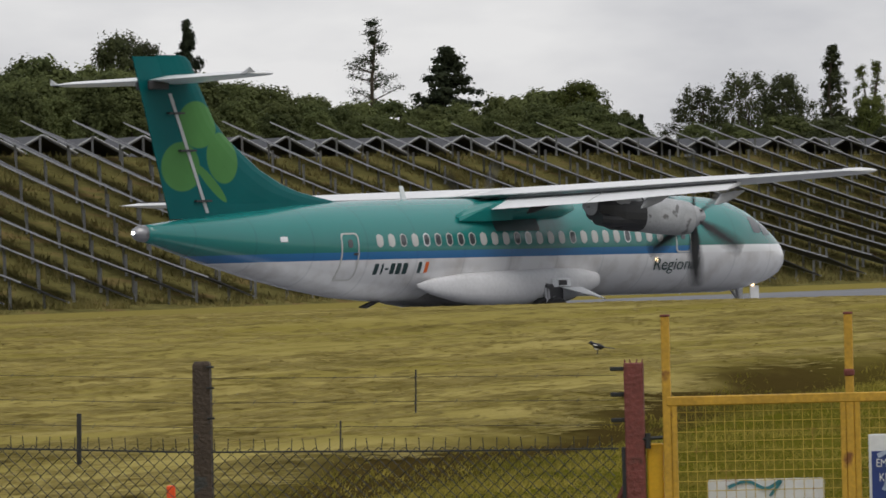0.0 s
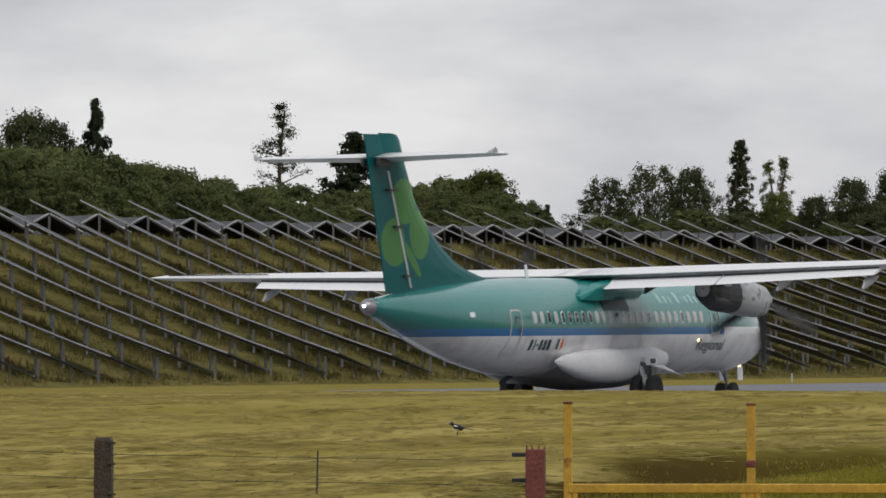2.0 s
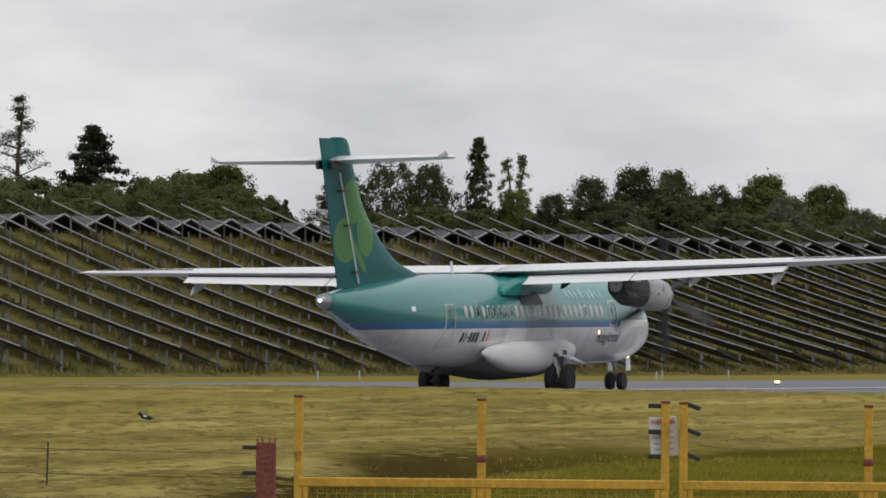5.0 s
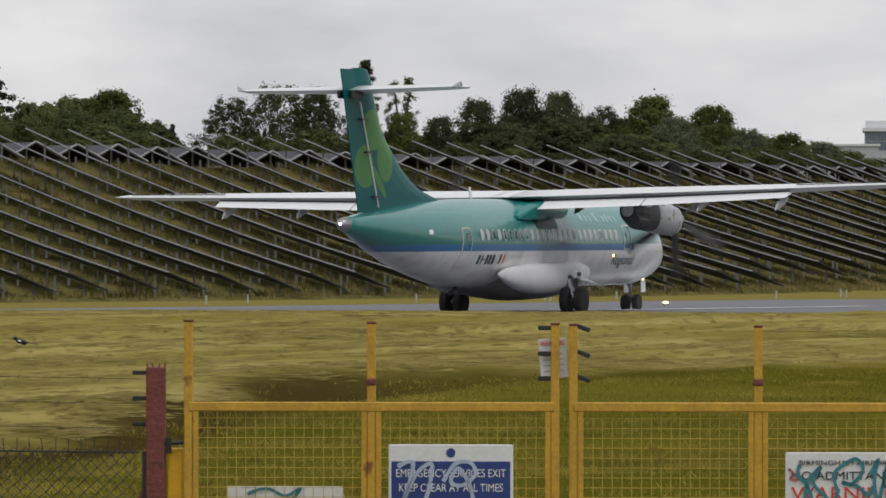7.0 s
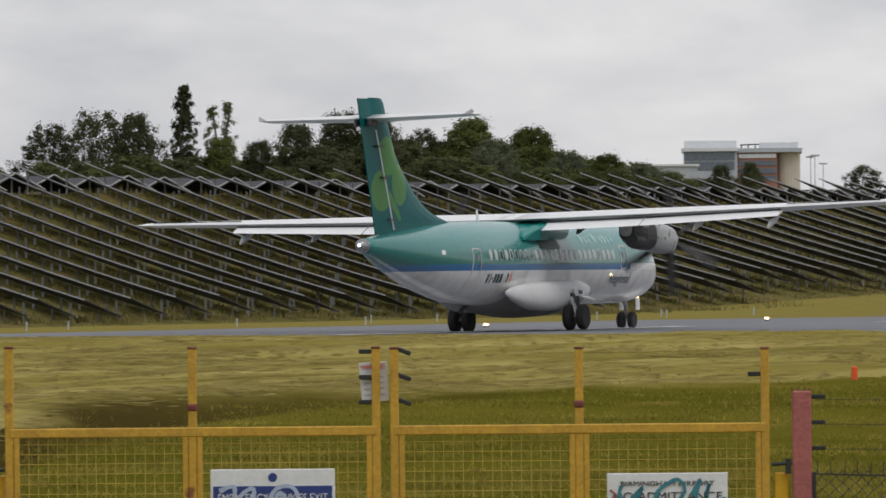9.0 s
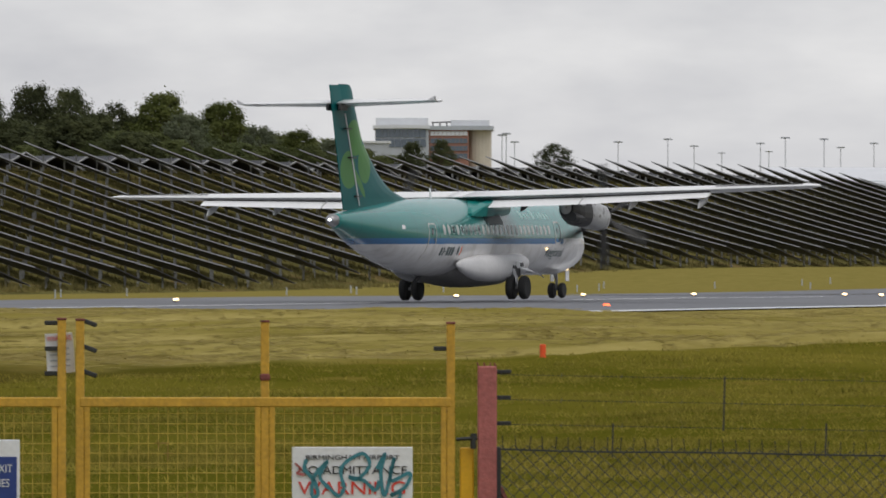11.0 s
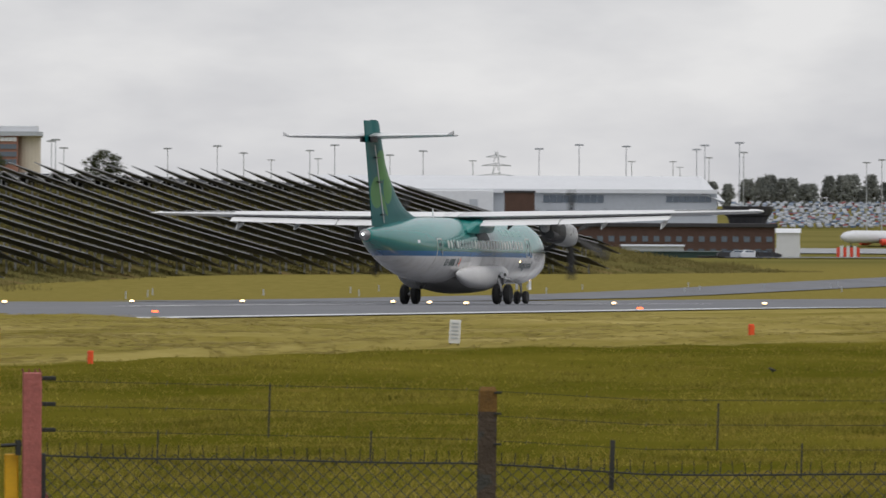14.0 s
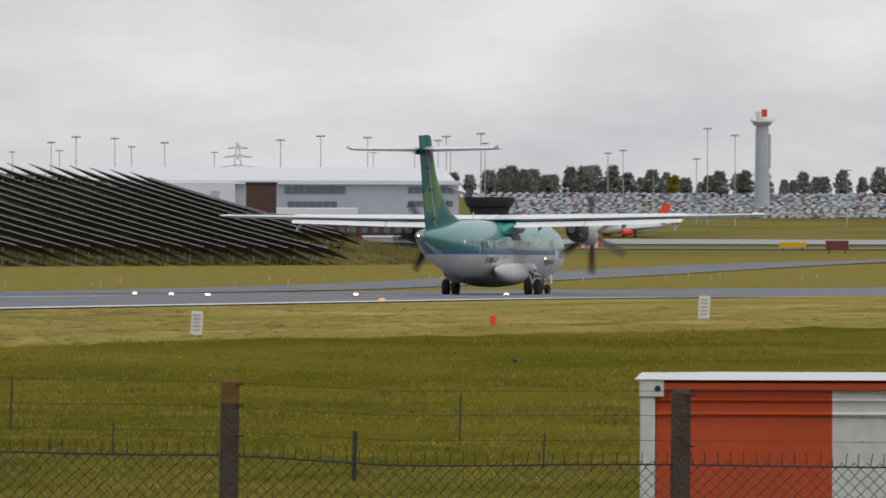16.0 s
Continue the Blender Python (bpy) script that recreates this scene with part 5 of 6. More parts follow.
def low_sheds():
    for a0, a1, e1, D, mat, lab in ((11.5, 12.28, 0.085, 1400, "green_box", "long dark green low shed"), (12.1, 12.5, 0.05, 1380, "roof_dark", "low dark flat-roofed site cabin"), (12.67, 12.84, 0.25, 1450, "clad", "white shed with rounded roof"), (11.55, 12.0, 0.13, 1480, "clad_grey", "low grey flat-roofed cabin")):
        c = (a0 + a1) / 2
        b = ground_z(c, D)
        e = thing("shed", lab, "shed", facing(c, D, b))
        x0, x1 = spans(a0, a1, D, c)
        z = hz(e1, D, b)
        part("wall", boxed(x0, 0, -0.5, x1, 6, z * 0.85), mat, e)
        bm = bmesh.new()
        loft(bm, [[(x0 - 0.2, -0.3, z * 0.85), (x0 - 0.2, 1.5, z * 0.96), (x0 - 0.2, 3, z), (x0 - 0.2, 4.5, z * 0.96), (x0 - 0.2, 6.3, z * 0.85)], [(x1 + 0.2, -0.3, z * 0.85), (x1 + 0.2, 1.5, z * 0.96), (x1 + 0.2, 3, z), (x1 + 0.2, 4.5, z * 0.96), (x1 + 0.2, 6.3, z * 0.85)]])
        part("roof", bm, mat, e)


def hotel():
    D, c = 1800.0, 6.9
    b = 6.0
    e = thing("office_block", "tall pale office block with glazed and brick wings", "building", facing(c, D, b))
    X = lambda a: spans(a, a, D, c)[0]
    Z = lambda l: hz(l, D, b)
    left = part("glazed_wing", boxed(X(6.50), 0, 0, X(6.89), 30, Z(0.915), 0.1), "clad_grey", e)
    part("cornice", boxed(X(6.485), -0.8, Z(0.905), X(6.9), 30, Z(0.93)), "clad", e)
    part("plant_room", boxed(X(6.505), 3, Z(0.93), X(6.885), 27, Z(0.985), 0.1), "clad", e)
    window_band(left, X(6.505), X(6.87), Z(0.84), Z(0.90), 8)
    window_band(left, X(6.505), X(6.87), Z(0.77), Z(0.83), 8)
    mid = part("brick_wing", boxed(X(6.89), 2, 0, X(7.18), 30, Z(0.90), 0.1), "brick_red", e, "red brick wing")
    part("cornice", boxed(X(6.89), 1.4, Z(0.895), X(7.36), 30, Z(0.925)), "clad_grey", e)
    for e0, e1 in ((0.855, 0.885), (0.80, 0.835), (0.745, 0.78), (0.69, 0.725)):
        window_band(mid, X(6.9), X(7.17), Z(e0), Z(e1), 9, 1.9, "clad" if e0 > 0.85 else "glass")
    end = bmesh.new()
    cx, r = X(7.26), X(7.345) - X(7.26)
    loft(end, [[(cx + r * math.cos(a * math.tau / 20), 6 + r * math.sin(a * math.tau / 20), z) for a in range(20)] for z in (0, Z(0.90))])
    part("stone_end", end, "stone", e, "rounded pale stone end", smooth=False)
    part("plant_room", boxed(X(7.05), 4, Z(0.925), X(7.33), 26, Z(0.97), 0.1), "clad", e)
    bm = bmesh.new()
    for k in range(3):
        rod(bm, (X(6.92 + 0.05 * k), 3, Z(0.92)), (X(6.92 + 0.05 * k), 3, Z(0.955)), 0.15, n=5)
    rod(bm, (X(6.91), 3, Z(0.95)), (X(7.05), 3, Z(0.955)), 0.15, n=5)
    part("roof_frame", bm, "dark", e)
    low = thing("low_building", "low pale flat-roofed building before the trees", "building", facing(6.4, 1700, b))
    part("wall", boxed(-6, 0, 0, 6, 15, hz(0.80, 1700, b)), "clad_grey", low)
    part("roof", boxed(-6.4, -0.4, hz(0.80, 1700, b), 6.4, 15, hz(0.815, 1700, b)), "clad", low)


def mast(kind, h):
    e = thing("lighting_mast", "slim grey floodlight mast with a starlingn of lamps", "lamp post", group="apron floodlight masts")
    bm = bmesh.new()
    rod(bm, (0, 0, -3), (0, 0, h), 0.24, 0.13, 8)
    part("pole", bm, "mast", e)
    hd = bmesh.new()
    rod(hd, (0, 0, h - 0.15), (0, 0, h + 0.15), 1.0, 1.0, 10)
    head = part("lamp_head", hd, "mast", e, "ring of floodlights")
    lamp = None
    for k in range(6):
        a = k * math.tau / 6
        m = Matrix.Translation((1.15 * math.cos(a), 1.15 * math.sin(a), h)) @ Matrix.Rotation(a, 4, "Z")
        if lamp is None:
            lamp = part("floodlight", boxed(-0.35, -0.3, -0.3, 0.35, 0.3, 0.1), "mast", head)
            lamp.matrix_basis = m
        else:
            share("floodlight", lamp, head, m)
    e["tall"] = h
    return e


terminal()
brown_block()
brick_offices()
low_sheds()
hotel()
m0 = None
MASTS = ((8.26, 0.81), (8.62, 0.83), (8.81, 0.78), (9.01, 0.73), (9.29, 0.80), (9.35, 0.74), (9.47, 0.84), (9.75, 0.83), (9.87, 0.77), (10.11, 0.80), (10.47, 0.73), (10.95, 0.82), (11.24, 0.85), (11.58, 0.84), (11.62, 0.73), (11.92, 0.73), (11.97, 0.69), (12.09, 0.82), (12.15, 0.85), (12.18, 0.76), (12.40, 0.87), (12.43, 0.80), (13.32, 0.73), (13.43, 0.75), (7.42, 0.86), (7.45, 0.87), (7.51, 0.81), (13.96, 0.69), (14.04, 0.91), (14.24, 0.86), (13.65, 0.61), (15.05, 0.61))
for k, (a, l) in enumerate(MASTS):
    dd = 2300 + (0.86 - l) * 3500 if a < 12.5 else 2580
    b = ground_z(a, dd)
    top = H + dd * math.tan(radians(l))
    if m0 is None:
        m0 = mast("mast", 28.0)
        mm = m0
    else:
        mm = copy_thing(m0, Matrix())
    kk = (top - b) / 28.0
    mm.matrix_basis = Matrix.LocRotScale(polar(a, dd, b), Euler((0, 0, k)), (0.9, 0.9, kk))


def pylon():
    D = 2700.0
    b = ground_z(10.64, D)
    h = hz(0.80, D, b)
    e = thing("pylon", "grey lattice electricity pylon in the distance", "pylon", facing(10.64, D, b))
    bm = bmesh.new()
    for sx in (-1, 1):
        for sy in (-1, 1):
            rod(bm, (3.2 * sx, 3.2 * sy, 0), (0.4 * sx, 0.4 * sy, h), 0.15, 0.1, 4)
    for k in range(7):
        z0, z1 = h * k / 7, h * (k + 1) / 7
        w0, w1 = 3.2 - 2.8 * k / 7, 3.2 - 2.8 * (k + 1) / 7
        for s in (-1, 1):
            rod(bm, (-w0 * s, -w0, z0), (w1 * s, -w1, z1), 0.1, n=4)
    part("tower", bm, "mast", e)
    for z, w in ((0.66, 6.5), (0.8, 5), (0.92, 3.5)):
        arm = bmesh.new()
        rod(arm, (-w, 0, h * z), (0, 0, h * z + 0.8), 0.12, n=4)
        rod(arm, (w, 0, h * z), (0, 0, h * z + 0.8), 0.12, n=4)
        rod(arm, (-w, 0, h * z), (w, 0, h * z), 0.12, n=4)
        part("cross_arm", arm, "mast", e)


pylon()


def control_tower():
    D = 2800.0
    b = ground_z(14.435, D)
    h = hz(1.06, D, b)
    e = thing("control_tower", "slim pale grey concrete radar tower with a red aerial", "tower", facing(14.435, D, b))
    bm = bmesh.new()
    loft(bm, [[(r * math.cos(a * math.tau / 16), r * math.sin(a * math.tau / 16), z) for a in range(16)] for z, r in ((-2, 2.9), (h * 0.45, 2.5), (h * 0.82, 2.3), (h * 0.83, 3.3), (h * 0.855, 3.3))])
    part("shaft", bm, "clad_grey", e)
    bm = bmesh.new()
    loft(bm, [[(r * math.cos(a * math.tau / 16), r * math.sin(a * math.tau / 16), z) for a in range(16)] for z, r in ((h * 0.855, 4.2), (h * 0.87, 4.2), (h * 0.872, 1.8), (h * 0.91, 1.8))])
    part("gallery", bm, "clad", e)
    part("equipment_box", box(bmesh.new(), -2.4, -0.8, h * 0.90, -0.5, 0.8, h * 0.965, 0.2), "clad", e, "white equipment housing")
    rod_bm = bmesh.new()
    for k in range(12):
        a = k * math.tau / 12
        rod(rod_bm, (4.1 * math.cos(a), 4.1 * math.sin(a), h * 0.87), (4.1 * math.cos(a), 4.1 * math.sin(a), h * 0.90), 0.08, n=4)
    part("gallery_rail", rod_bm, "mast", e)
    part("radar_aerial", box(bmesh.new(), -0.3, -0.5, h * 0.91, 1.8, 0.7, h * 0.985, 0.3), "jet_red", e, "red radar aerial")
    side = bmesh.new()
    box(side, 1.9, -0.8, h * 0.4, 3.1, 0.8, h * 0.74, 0.2)
    part("cable_duct", side, "clad_grey", e)


control_tower()


def jet():
    D = 2450.0
    b = ground_z(13.5, D) + 0.3
    e = thing("parked_jet", "white airliner with a red tail parked on the distant apron", "aeroplane", facing(13.45, D, b, 40))
    bm = bmesh.new()
    loft(bm, [oval(x, 0, z, r, r, 16) for x, z, r in ((-17.5, 3.4, 0.1), (-17, 3.35, 0.8), (-15.5, 3.4, 1.6), (-13, 3.5, 1.95), (6, 3.5, 1.95), (12, 3.9, 1.4), (17, 4.6, 0.4), (18, 4.8, 0.1))])
    part("fuselage", bm, "clad", e, smooth=True)
    fin = bmesh.new()
    loft(fin, [[(10.5, -0.2, 5), (16.5, -0.1, 5), (16.5, 0.1, 5), (10.5, 0.2, 5)], [(15.2, -0.1, 11), (18.2, -0.05, 11), (18.2, 0.05, 11), (15.2, 0.1, 11)]])
    part("fin", fin, "jet_red", e, "red tail fin")
    for s in (-1, 1):
        w = bmesh.new()
        loft(w, [[(-4, s * 1.5, 2.6), (3.5, s * 1.5, 2.6), (3.5, s * 1.5, 3.0), (-4, s * 1.5, 3.1)], [(4, s * 16, 3.9), (5.8, s * 16, 3.9), (5.8, s * 16, 4.0), (4, s * 16, 4.05)]])
        part("wing", w, "clad_grey", e)
        t = bmesh.new()
        loft(t, [[(13, s * 0.4, 5), (16.5, s * 0.4, 5), (16.5, s * 0.4, 5.2), (13, s * 0.4, 5.2)], [(16, s * 6.5, 5.5), (17.4, s * 6.5, 5.5), (17.4, s * 6.5, 5.6), (16, s * 6.5, 5.6)]])
        part("tailplane", t, "clad", e)
        n = bmesh.new()
        loft(n, [oval(x, s * 5.0, 1.9, r, r, 12) for x, r in ((-5.5, 0.8), (-5, 1.05), (-2.5, 1.0), (-1.2, 0.6))])
        part("engine", n, "jet_red", e, "red engine")
        g = bmesh.new()
        rod(g, (1.5, s * 2.8, 2.5), (1.5, s * 2.8, 0.5), 0.2)
        rod(g, (1.5, s * 2.4, 0.55), (1.5, s * 3.2, 0.55), 0.55, n=12)
        part("main_gear", g, "dark", e)
    g = bmesh.new()
    rod(g, (-13.5, 0, 2), (-13.5, 0, 0.4), 0.15)
    rod(g, (-13.5, -0.3, 0.4), (-13.5, 0.3, 0.4), 0.38, n=12)
    part("nose_gear", g, "dark", e)


jet()


# cars: one low-poly shape with cabin and wheels
def car_shape(bm, m):
    n0 = len(bm.verts)
    ring = lambda x, w, z0, z1: [(x, -w, z0), (x, w, z0), (x, w, z1), (x, -w, z1)]
    loft(bm, [ring(-2.1, 0.78, 0.35, 0.75), ring(-1.9, 0.86, 0.25, 0.92), ring(1.2, 0.86, 0.25, 0.95), ring(2.0, 0.8, 0.3, 0.75)])
    loft(bm, [ring(-1.85, 0.7, 0.9, 0.95), ring(-1.2, 0.68, 0.9, 1.42), ring(0.2, 0.68, 0.9, 1.42), ring(0.95, 0.72, 0.9, 0.95)])
    bm.verts.ensure_lookup_table()
    bmesh.ops.transform(bm, matrix=m, verts=bm.verts[n0:])


def car_paint():
    m = bpy.data.materials.new("car_paints")
    m.use_nodes = True
    n, l = m.node_tree.nodes, m.node_tree.links
    b = n["Principled BSDF"]
    b.inputs["Roughness"].default_value = 0.2
    g, r = n.new("ShaderNodeNewGeometry"), n.new("ShaderNodeValToRGB")
    r.color_ramp.interpolation = "CONSTANT"
    for pos, c in ((0.2, (0.28, 0.31, 0.34, 1)), (0.42, (0.06, 0.065, 0.08, 1)), (0.52, (0.22, 0.25, 0.3, 1)), (0.66, (0.09, 0.14, 0.22, 1)), (0.78, (0.33, 0.35, 0.38, 1)), (0.92, (0.22, 0.06, 0.06, 1))):
        el = r.color_ramp.elements.new(pos)
        el.color = c
    r.color_ramp.elements[0].color = (0.38, 0.40, 0.43, 1)
    l.new(g.outputs["Random Per Island"], r.inputs[0])
    l.new(r.outputs[0], b.inputs["Base Color"])
    return m


M["cars"] = car_paint()


def car_park():
    me_src = bmesh.new()
    car_shape(me_src, Matrix())
    vs = [tuple(v.co) for v in me_src.verts]
    fs = [[v.index for v in f.verts] for f in me_src.faces]
    me_src.free()
    verts, faces = [], []
    rc = random.Random(3)
    for row in range(22):
        dd = 2655 + row * 15
        a = 12.35 + rc.uniform(0, 0.05)
        while a < 16.6:
            if rc.random() < 0.9:
                p = polar(a, dd)
                m = Matrix.Translation((p.x, p.y, land(p.x, p.y) + 0.1)) @ pose(0, 0, 0, 0, 0, 90 - a + rc.uniform(-6, 6))
                k = len(verts)
                verts.extend(tuple(m @ Vector(v)) for v in vs)
                faces.extend([i + k for i in f] for f in fs)
            a += 0.055 + rc.uniform(0, 0.012)
    me = bpy.data.meshes.new("parked_cars")
    me.from_pydata(verts, [], faces)
    me.materials.append(M["cars"])
    tagged(new("parked_cars", me), "starlingded distant car park full of white, silver and blue cars", "cars", kind="stuff")


car_park()


def car(az, dist, turn, mat, label):
    e = thing("car", label, "car", facing(az, dist, ground_z(az, dist), turn), group="cars beside the offices")
    bm = bmesh.new()
    car_shape(bm, Matrix())
    body = part("body", bm, mat, e)
    part("windscreen", box(bmesh.new(), -1.3, -0.69, 1.0, 0.35, 0.69, 1.34, 0.05), "glass", e)
    for x in (-1.3, 1.25):
        for y in (-0.75, 0.75):
            w = part("wheel", wheel_bm(0.31, 0.2, 12), "rubber", e)
            w.matrix_basis = pose(x, y, 0.31)


for a, t, mt, lab in ((12.33, 10, "roof_dark", "dark parked car on the airport road"), (12.42, 0, "clad_grey", "silver parked car on the airport road"), (12.49, 15, "clad", "white parked car on the airport road"), (12.56, 170, "roof_dark", "black parked car on the airport road"), (12.62, 5, "dark", "dark grey parked car on the airport road")):
    car(a, 1330, t, mt, lab)


for a, el, t, mt, lab in ((14.05, 0.125, 20, "jet_red", "red airport vehicle on the distant apron"), (14.93, 0.127, 170, "marker", "orange airport vehicle on the distant apron"), (13.62, 0.12, 5, "clad", "white airport vehicle on the distant apron")):
    car(a, ground_hit(a, el).length, t, mt, lab)


def airfield_sign(az, el, w, h, mat, label):
    """A low panel on short legs beside the taxiway."""
    p = ground_hit(az, el)
    e = thing("airfield_sign", label, "sign", Matrix.Translation(p) @ pose(0, 0, 0, 0, 0, -az), "taxiway signs")
    part("panel", boxed(-w / 2, -0.15, 0.35, w / 2, 0.15, 0.35 + h, 0.03), mat, e)
    for x in (-w * 0.35, w * 0.35):
        part("leg", boxed(x - 0.05, -0.05, -0.1, x + 0.05, 0.05, 0.36), "dark", e)


airfield_sign(14.66, 0.022, 2.8, 0.6, "guard", "low yellow taxiway sign on the grass")
airfield_sign(14.98, 0.005, 2.2, 0.9, "rust", "low dark red taxiway sign on the grass")


def barrier():
    e = thing("works_barrier", "red and white striped works barrier", "barrier", facing(13.19, 1500, ground_z(13.19, 1500)))
    for k in range(7):
        part("panel", boxed(-2.2 + k * 0.63, 0, 0, -1.6 + k * 0.63, 0.2, 2.0 + 0.3 * (k % 2)), "jet_red" if k % 2 == 0 else "clad", e)


barrier()

# ---- grass blades and cut straw ----
def blades(name, count, mat, label, el0, el1, inside, h0, h1, w, lean, seed, lying=False):
    """Many short blades over a stretch of the field, thinning out with distance."""
    rg = random.Random(seed)
    verts, faces = [], []
    made = 0
    while made < count:
        az, el = rg.uniform(-3.6, 16.0), rg.uniform(el0, el1)
        dd = 1.95 / math.tan(radians(-el))
        dd *= 1 + rg.uniform(-0.06, 0.06)
        p = polar(az, dd)
        q, r = p.dot(QV), p.dot(RV)
        lump = noise.noise(Vector((q * 0.35, r * 0.12, 4)))
        if not inside(q, r, lump) or rg.random() > 0.55 + 0.9 * lump:
            made += 0.2
            continue
        z = land(p.x, p.y) + turf(q, r)
        grow_k = 0.75 + 0.8 * max(0, lump)
        for _ in range(3):
            o = Vector((p.x + rg.uniform(-.12, .12), p.y + rg.uniform(-.12, .12), z - 0.01))
            h = rg.uniform(h0, h1) * grow_k
            k = len(verts)
            if lying:
                way = (RV + QV * rg.gauss(0, 0.35)).normalized() * rg.uniform(0.1, 0.4)
                side = QV * w * rg.uniform(0.6, 1.4)
                o.z += h
                verts.extend((tuple(o - way - side), tuple(o + way - side * 0.3), tuple(o + way * 0.3 + side + Vector((0, 0, h)))))
            else:
                a = rg.uniform(0, math.tau)
                side = Vector((math.cos(a), math.sin(a), 0)) * w * rg.uniform(0.6, 1.4)
                verts.extend((tuple(o - side), tuple(o + side), tuple(o + Vector((rg.uniform(-1, 1) * lean, rg.uniform(-1, 1) * lean, h)))))
            faces.append((k, k + 1, k + 2))
        made += 1
    me = bpy.data.meshes.new(name)
    me.from_pydata(verts, [], faces)
    me.materials.append(M[mat])
    tagged(new(name, me), label, "grass", kind="stuff")


blades("rough_grass", 120000, "blade_grass", "uneven yellowish green rough grass tufts", -2.25, -0.5, lambda q, r, u: 12 < q < border(r) - 0.3, 0.04, 0.11, 0.009, 0.08, 1)
blades("cut_grass", 80000, "straw", "cut straw-coloured grass lying in swaths", -1.9, -0.42, lambda q, r, u: border(r) < q < 81, 0.004, 0.02, 0.012, 0.10, 2, True)


def bank_tufts(count):
    """Coarse grass between the solar rows."""
    rg = random.Random(17)
    verts, faces = [], []
    for _ in range(count):
        q, r = rg.uniform(FOOT_Q - 4, CREST_Q + 2), rg.uniform(150, 560)
        lump = noise.noise(Vector((q * 0.35, r * 0.25, 7)))
        if rg.random() > 0.55 + lump:
            continue
        p = qr(q, r)
        z = bank_surface(q, r)
        for _ in range(4):
            o = Vector((p.x + rg.uniform(-.25, .25), p.y + rg.uniform(-.25, .25), z - 0.05))
            a = rg.uniform(0, math.tau)
            side = Vector((math.cos(a), math.sin(a), 0)) * rg.uniform(0.02, 0.06)
            k = len(verts)
            verts.extend((tuple(o - side), tuple(o + side), tuple(o + Vector((rg.uniform(-.15, .15), rg.uniform(-.15, .15), rg.uniform(0.12, 0.4) * (0.8 + lump))))))
            faces.append((k, k + 1, k + 2))
    me = bpy.data.meshes.new("bank_grass")
    me.from_pydata(verts, [], faces)
    me.materials.append(M["bank_blade"])
    tagged(new("bank_grass", me), "coarse brown and green grass between the solar rows", "grass", kind="stuff")


bank_tufts(60000)

# ---- airfield furniture ----
def peg(p, h, w, mat, name, label, category, group=""):
    e = thing(name, label, category, Matrix.Translation(p), group)
    part("body", box(bmesh.new(), -w / 2, -w / 2, -0.2, w / 2, w / 2, h, w * 0.15), mat, e)
    return e


for az, el, h in ((7.72, -0.76, 0.30), (12.5, -0.545, 0.26)):
    p = ground_hit(az, el)
    e = peg(p, p.length / 14000 * 24, p.length / 14000 * 10, "marker", "marker_post", "bright orange marker post in the grass", "marker", "orange markers")
p = polar(-2.0, 58)
e = thing("marker_post", "weathered orange-topped marker post in the grass", "marker", Matrix.Translation((p.x, p.y, land(p.x, p.y))), "orange markers")
part("stem", box(bmesh.new(), -0.035, -0.035, -0.2, 0.035, 0.035, 0.72, 0.008), "rust", e)
part("cap", box(bmesh.new(), -0.032, -0.04, 0.72, 0.032, 0.04, 0.86, 0.008), "marker", e, "bright orange top")

for az, el in ((10.35, -0.615), (14.02, -0.495)):
    p = ground_hit(az, el)
    k = p.length / 14000
    e = thing("notice_board", "small white airfield notice board on the grass", "sign", Matrix.Translation(p) @ pose(0, 0, 0, 0, 3, -az), "airfield notices")
    bd = part("board", boxed(-10 * k, -0.02, 4 * k, 10 * k, 0.02, 46 * k, 0.005), "sign_white", e)
    for r in range(5):
        part("text_bar", boxed(-6.5 * k, -0.028, (12 + 6.5 * r) * k, 6 * k, -0.021, (15 + 6.5 * r) * k), "clad_grey", bd)
    for x in (-7, 7):
        part("leg", boxed(x * k - 0.015, -0.01, -0.1, x * k + 0.015, 0.01, 6 * k), "stake", e)

LIGHTS = ((5.06, -0.34), (7.09, -0.31), (8.01, -0.30), (8.81, -0.295), (9.90, -0.295), (10.165, -0.30), (10.43, -0.305), (11.5, -0.30), (12.59, -0.295))
for k, (az, el) in enumerate(LIGHTS):
    e = thing("runway_light", "lit low runway edge lamp", "lamp", Matrix.Translation(ground_hit(az, el - 0.02) + Vector((0, 0, 0.03))), "runway lamps")
    bm = bmesh.new()
    rod(bm, (0, 0, 0), (0, 0, 0.06), 0.10, 0.06, 10)
    part("base", bm, "dark", e)
    bm = bmesh.new()
    bmesh.ops.create_uvsphere(bm, u_segments=12, v_segments=8, radius=0.09, matrix=Matrix.Translation((0, 0, 0.10)) @ Matrix.Diagonal((1.15, 1.15, 0.5, 1)))
    part("lens", bm, "lamp_white", e)
for az, el in ((8.18, -0.375), (11.69, -0.335)):
    e = thing("runway_light", "lit red inset runway lamp", "lamp", Matrix.Translation(ground_hit(az, el - 0.01) + Vector((0, 0, 0.03))), "runway lamps")
    bm = bmesh.new()
    rod(bm, (0, 0, 0), (0, 0, 0.06), 0.13, 0.09, 10)
    part("lens", bm, "lamp_red", e)
peg0 = peg(qr(131, 262, land(*qr(131, 262).xy)), 0.34, 0.06, "clad_grey", "edge_peg", "short white verge peg below the bank", "marker", "white verge pegs")
for k in range(1, 34):
    p = qr(131 + 2.5 * math.sin(k * 1.7), 262 + k * 8.5)
    copy_thing(peg0, Matrix.Translation((p.x, p.y, land(p.x, p.y))))


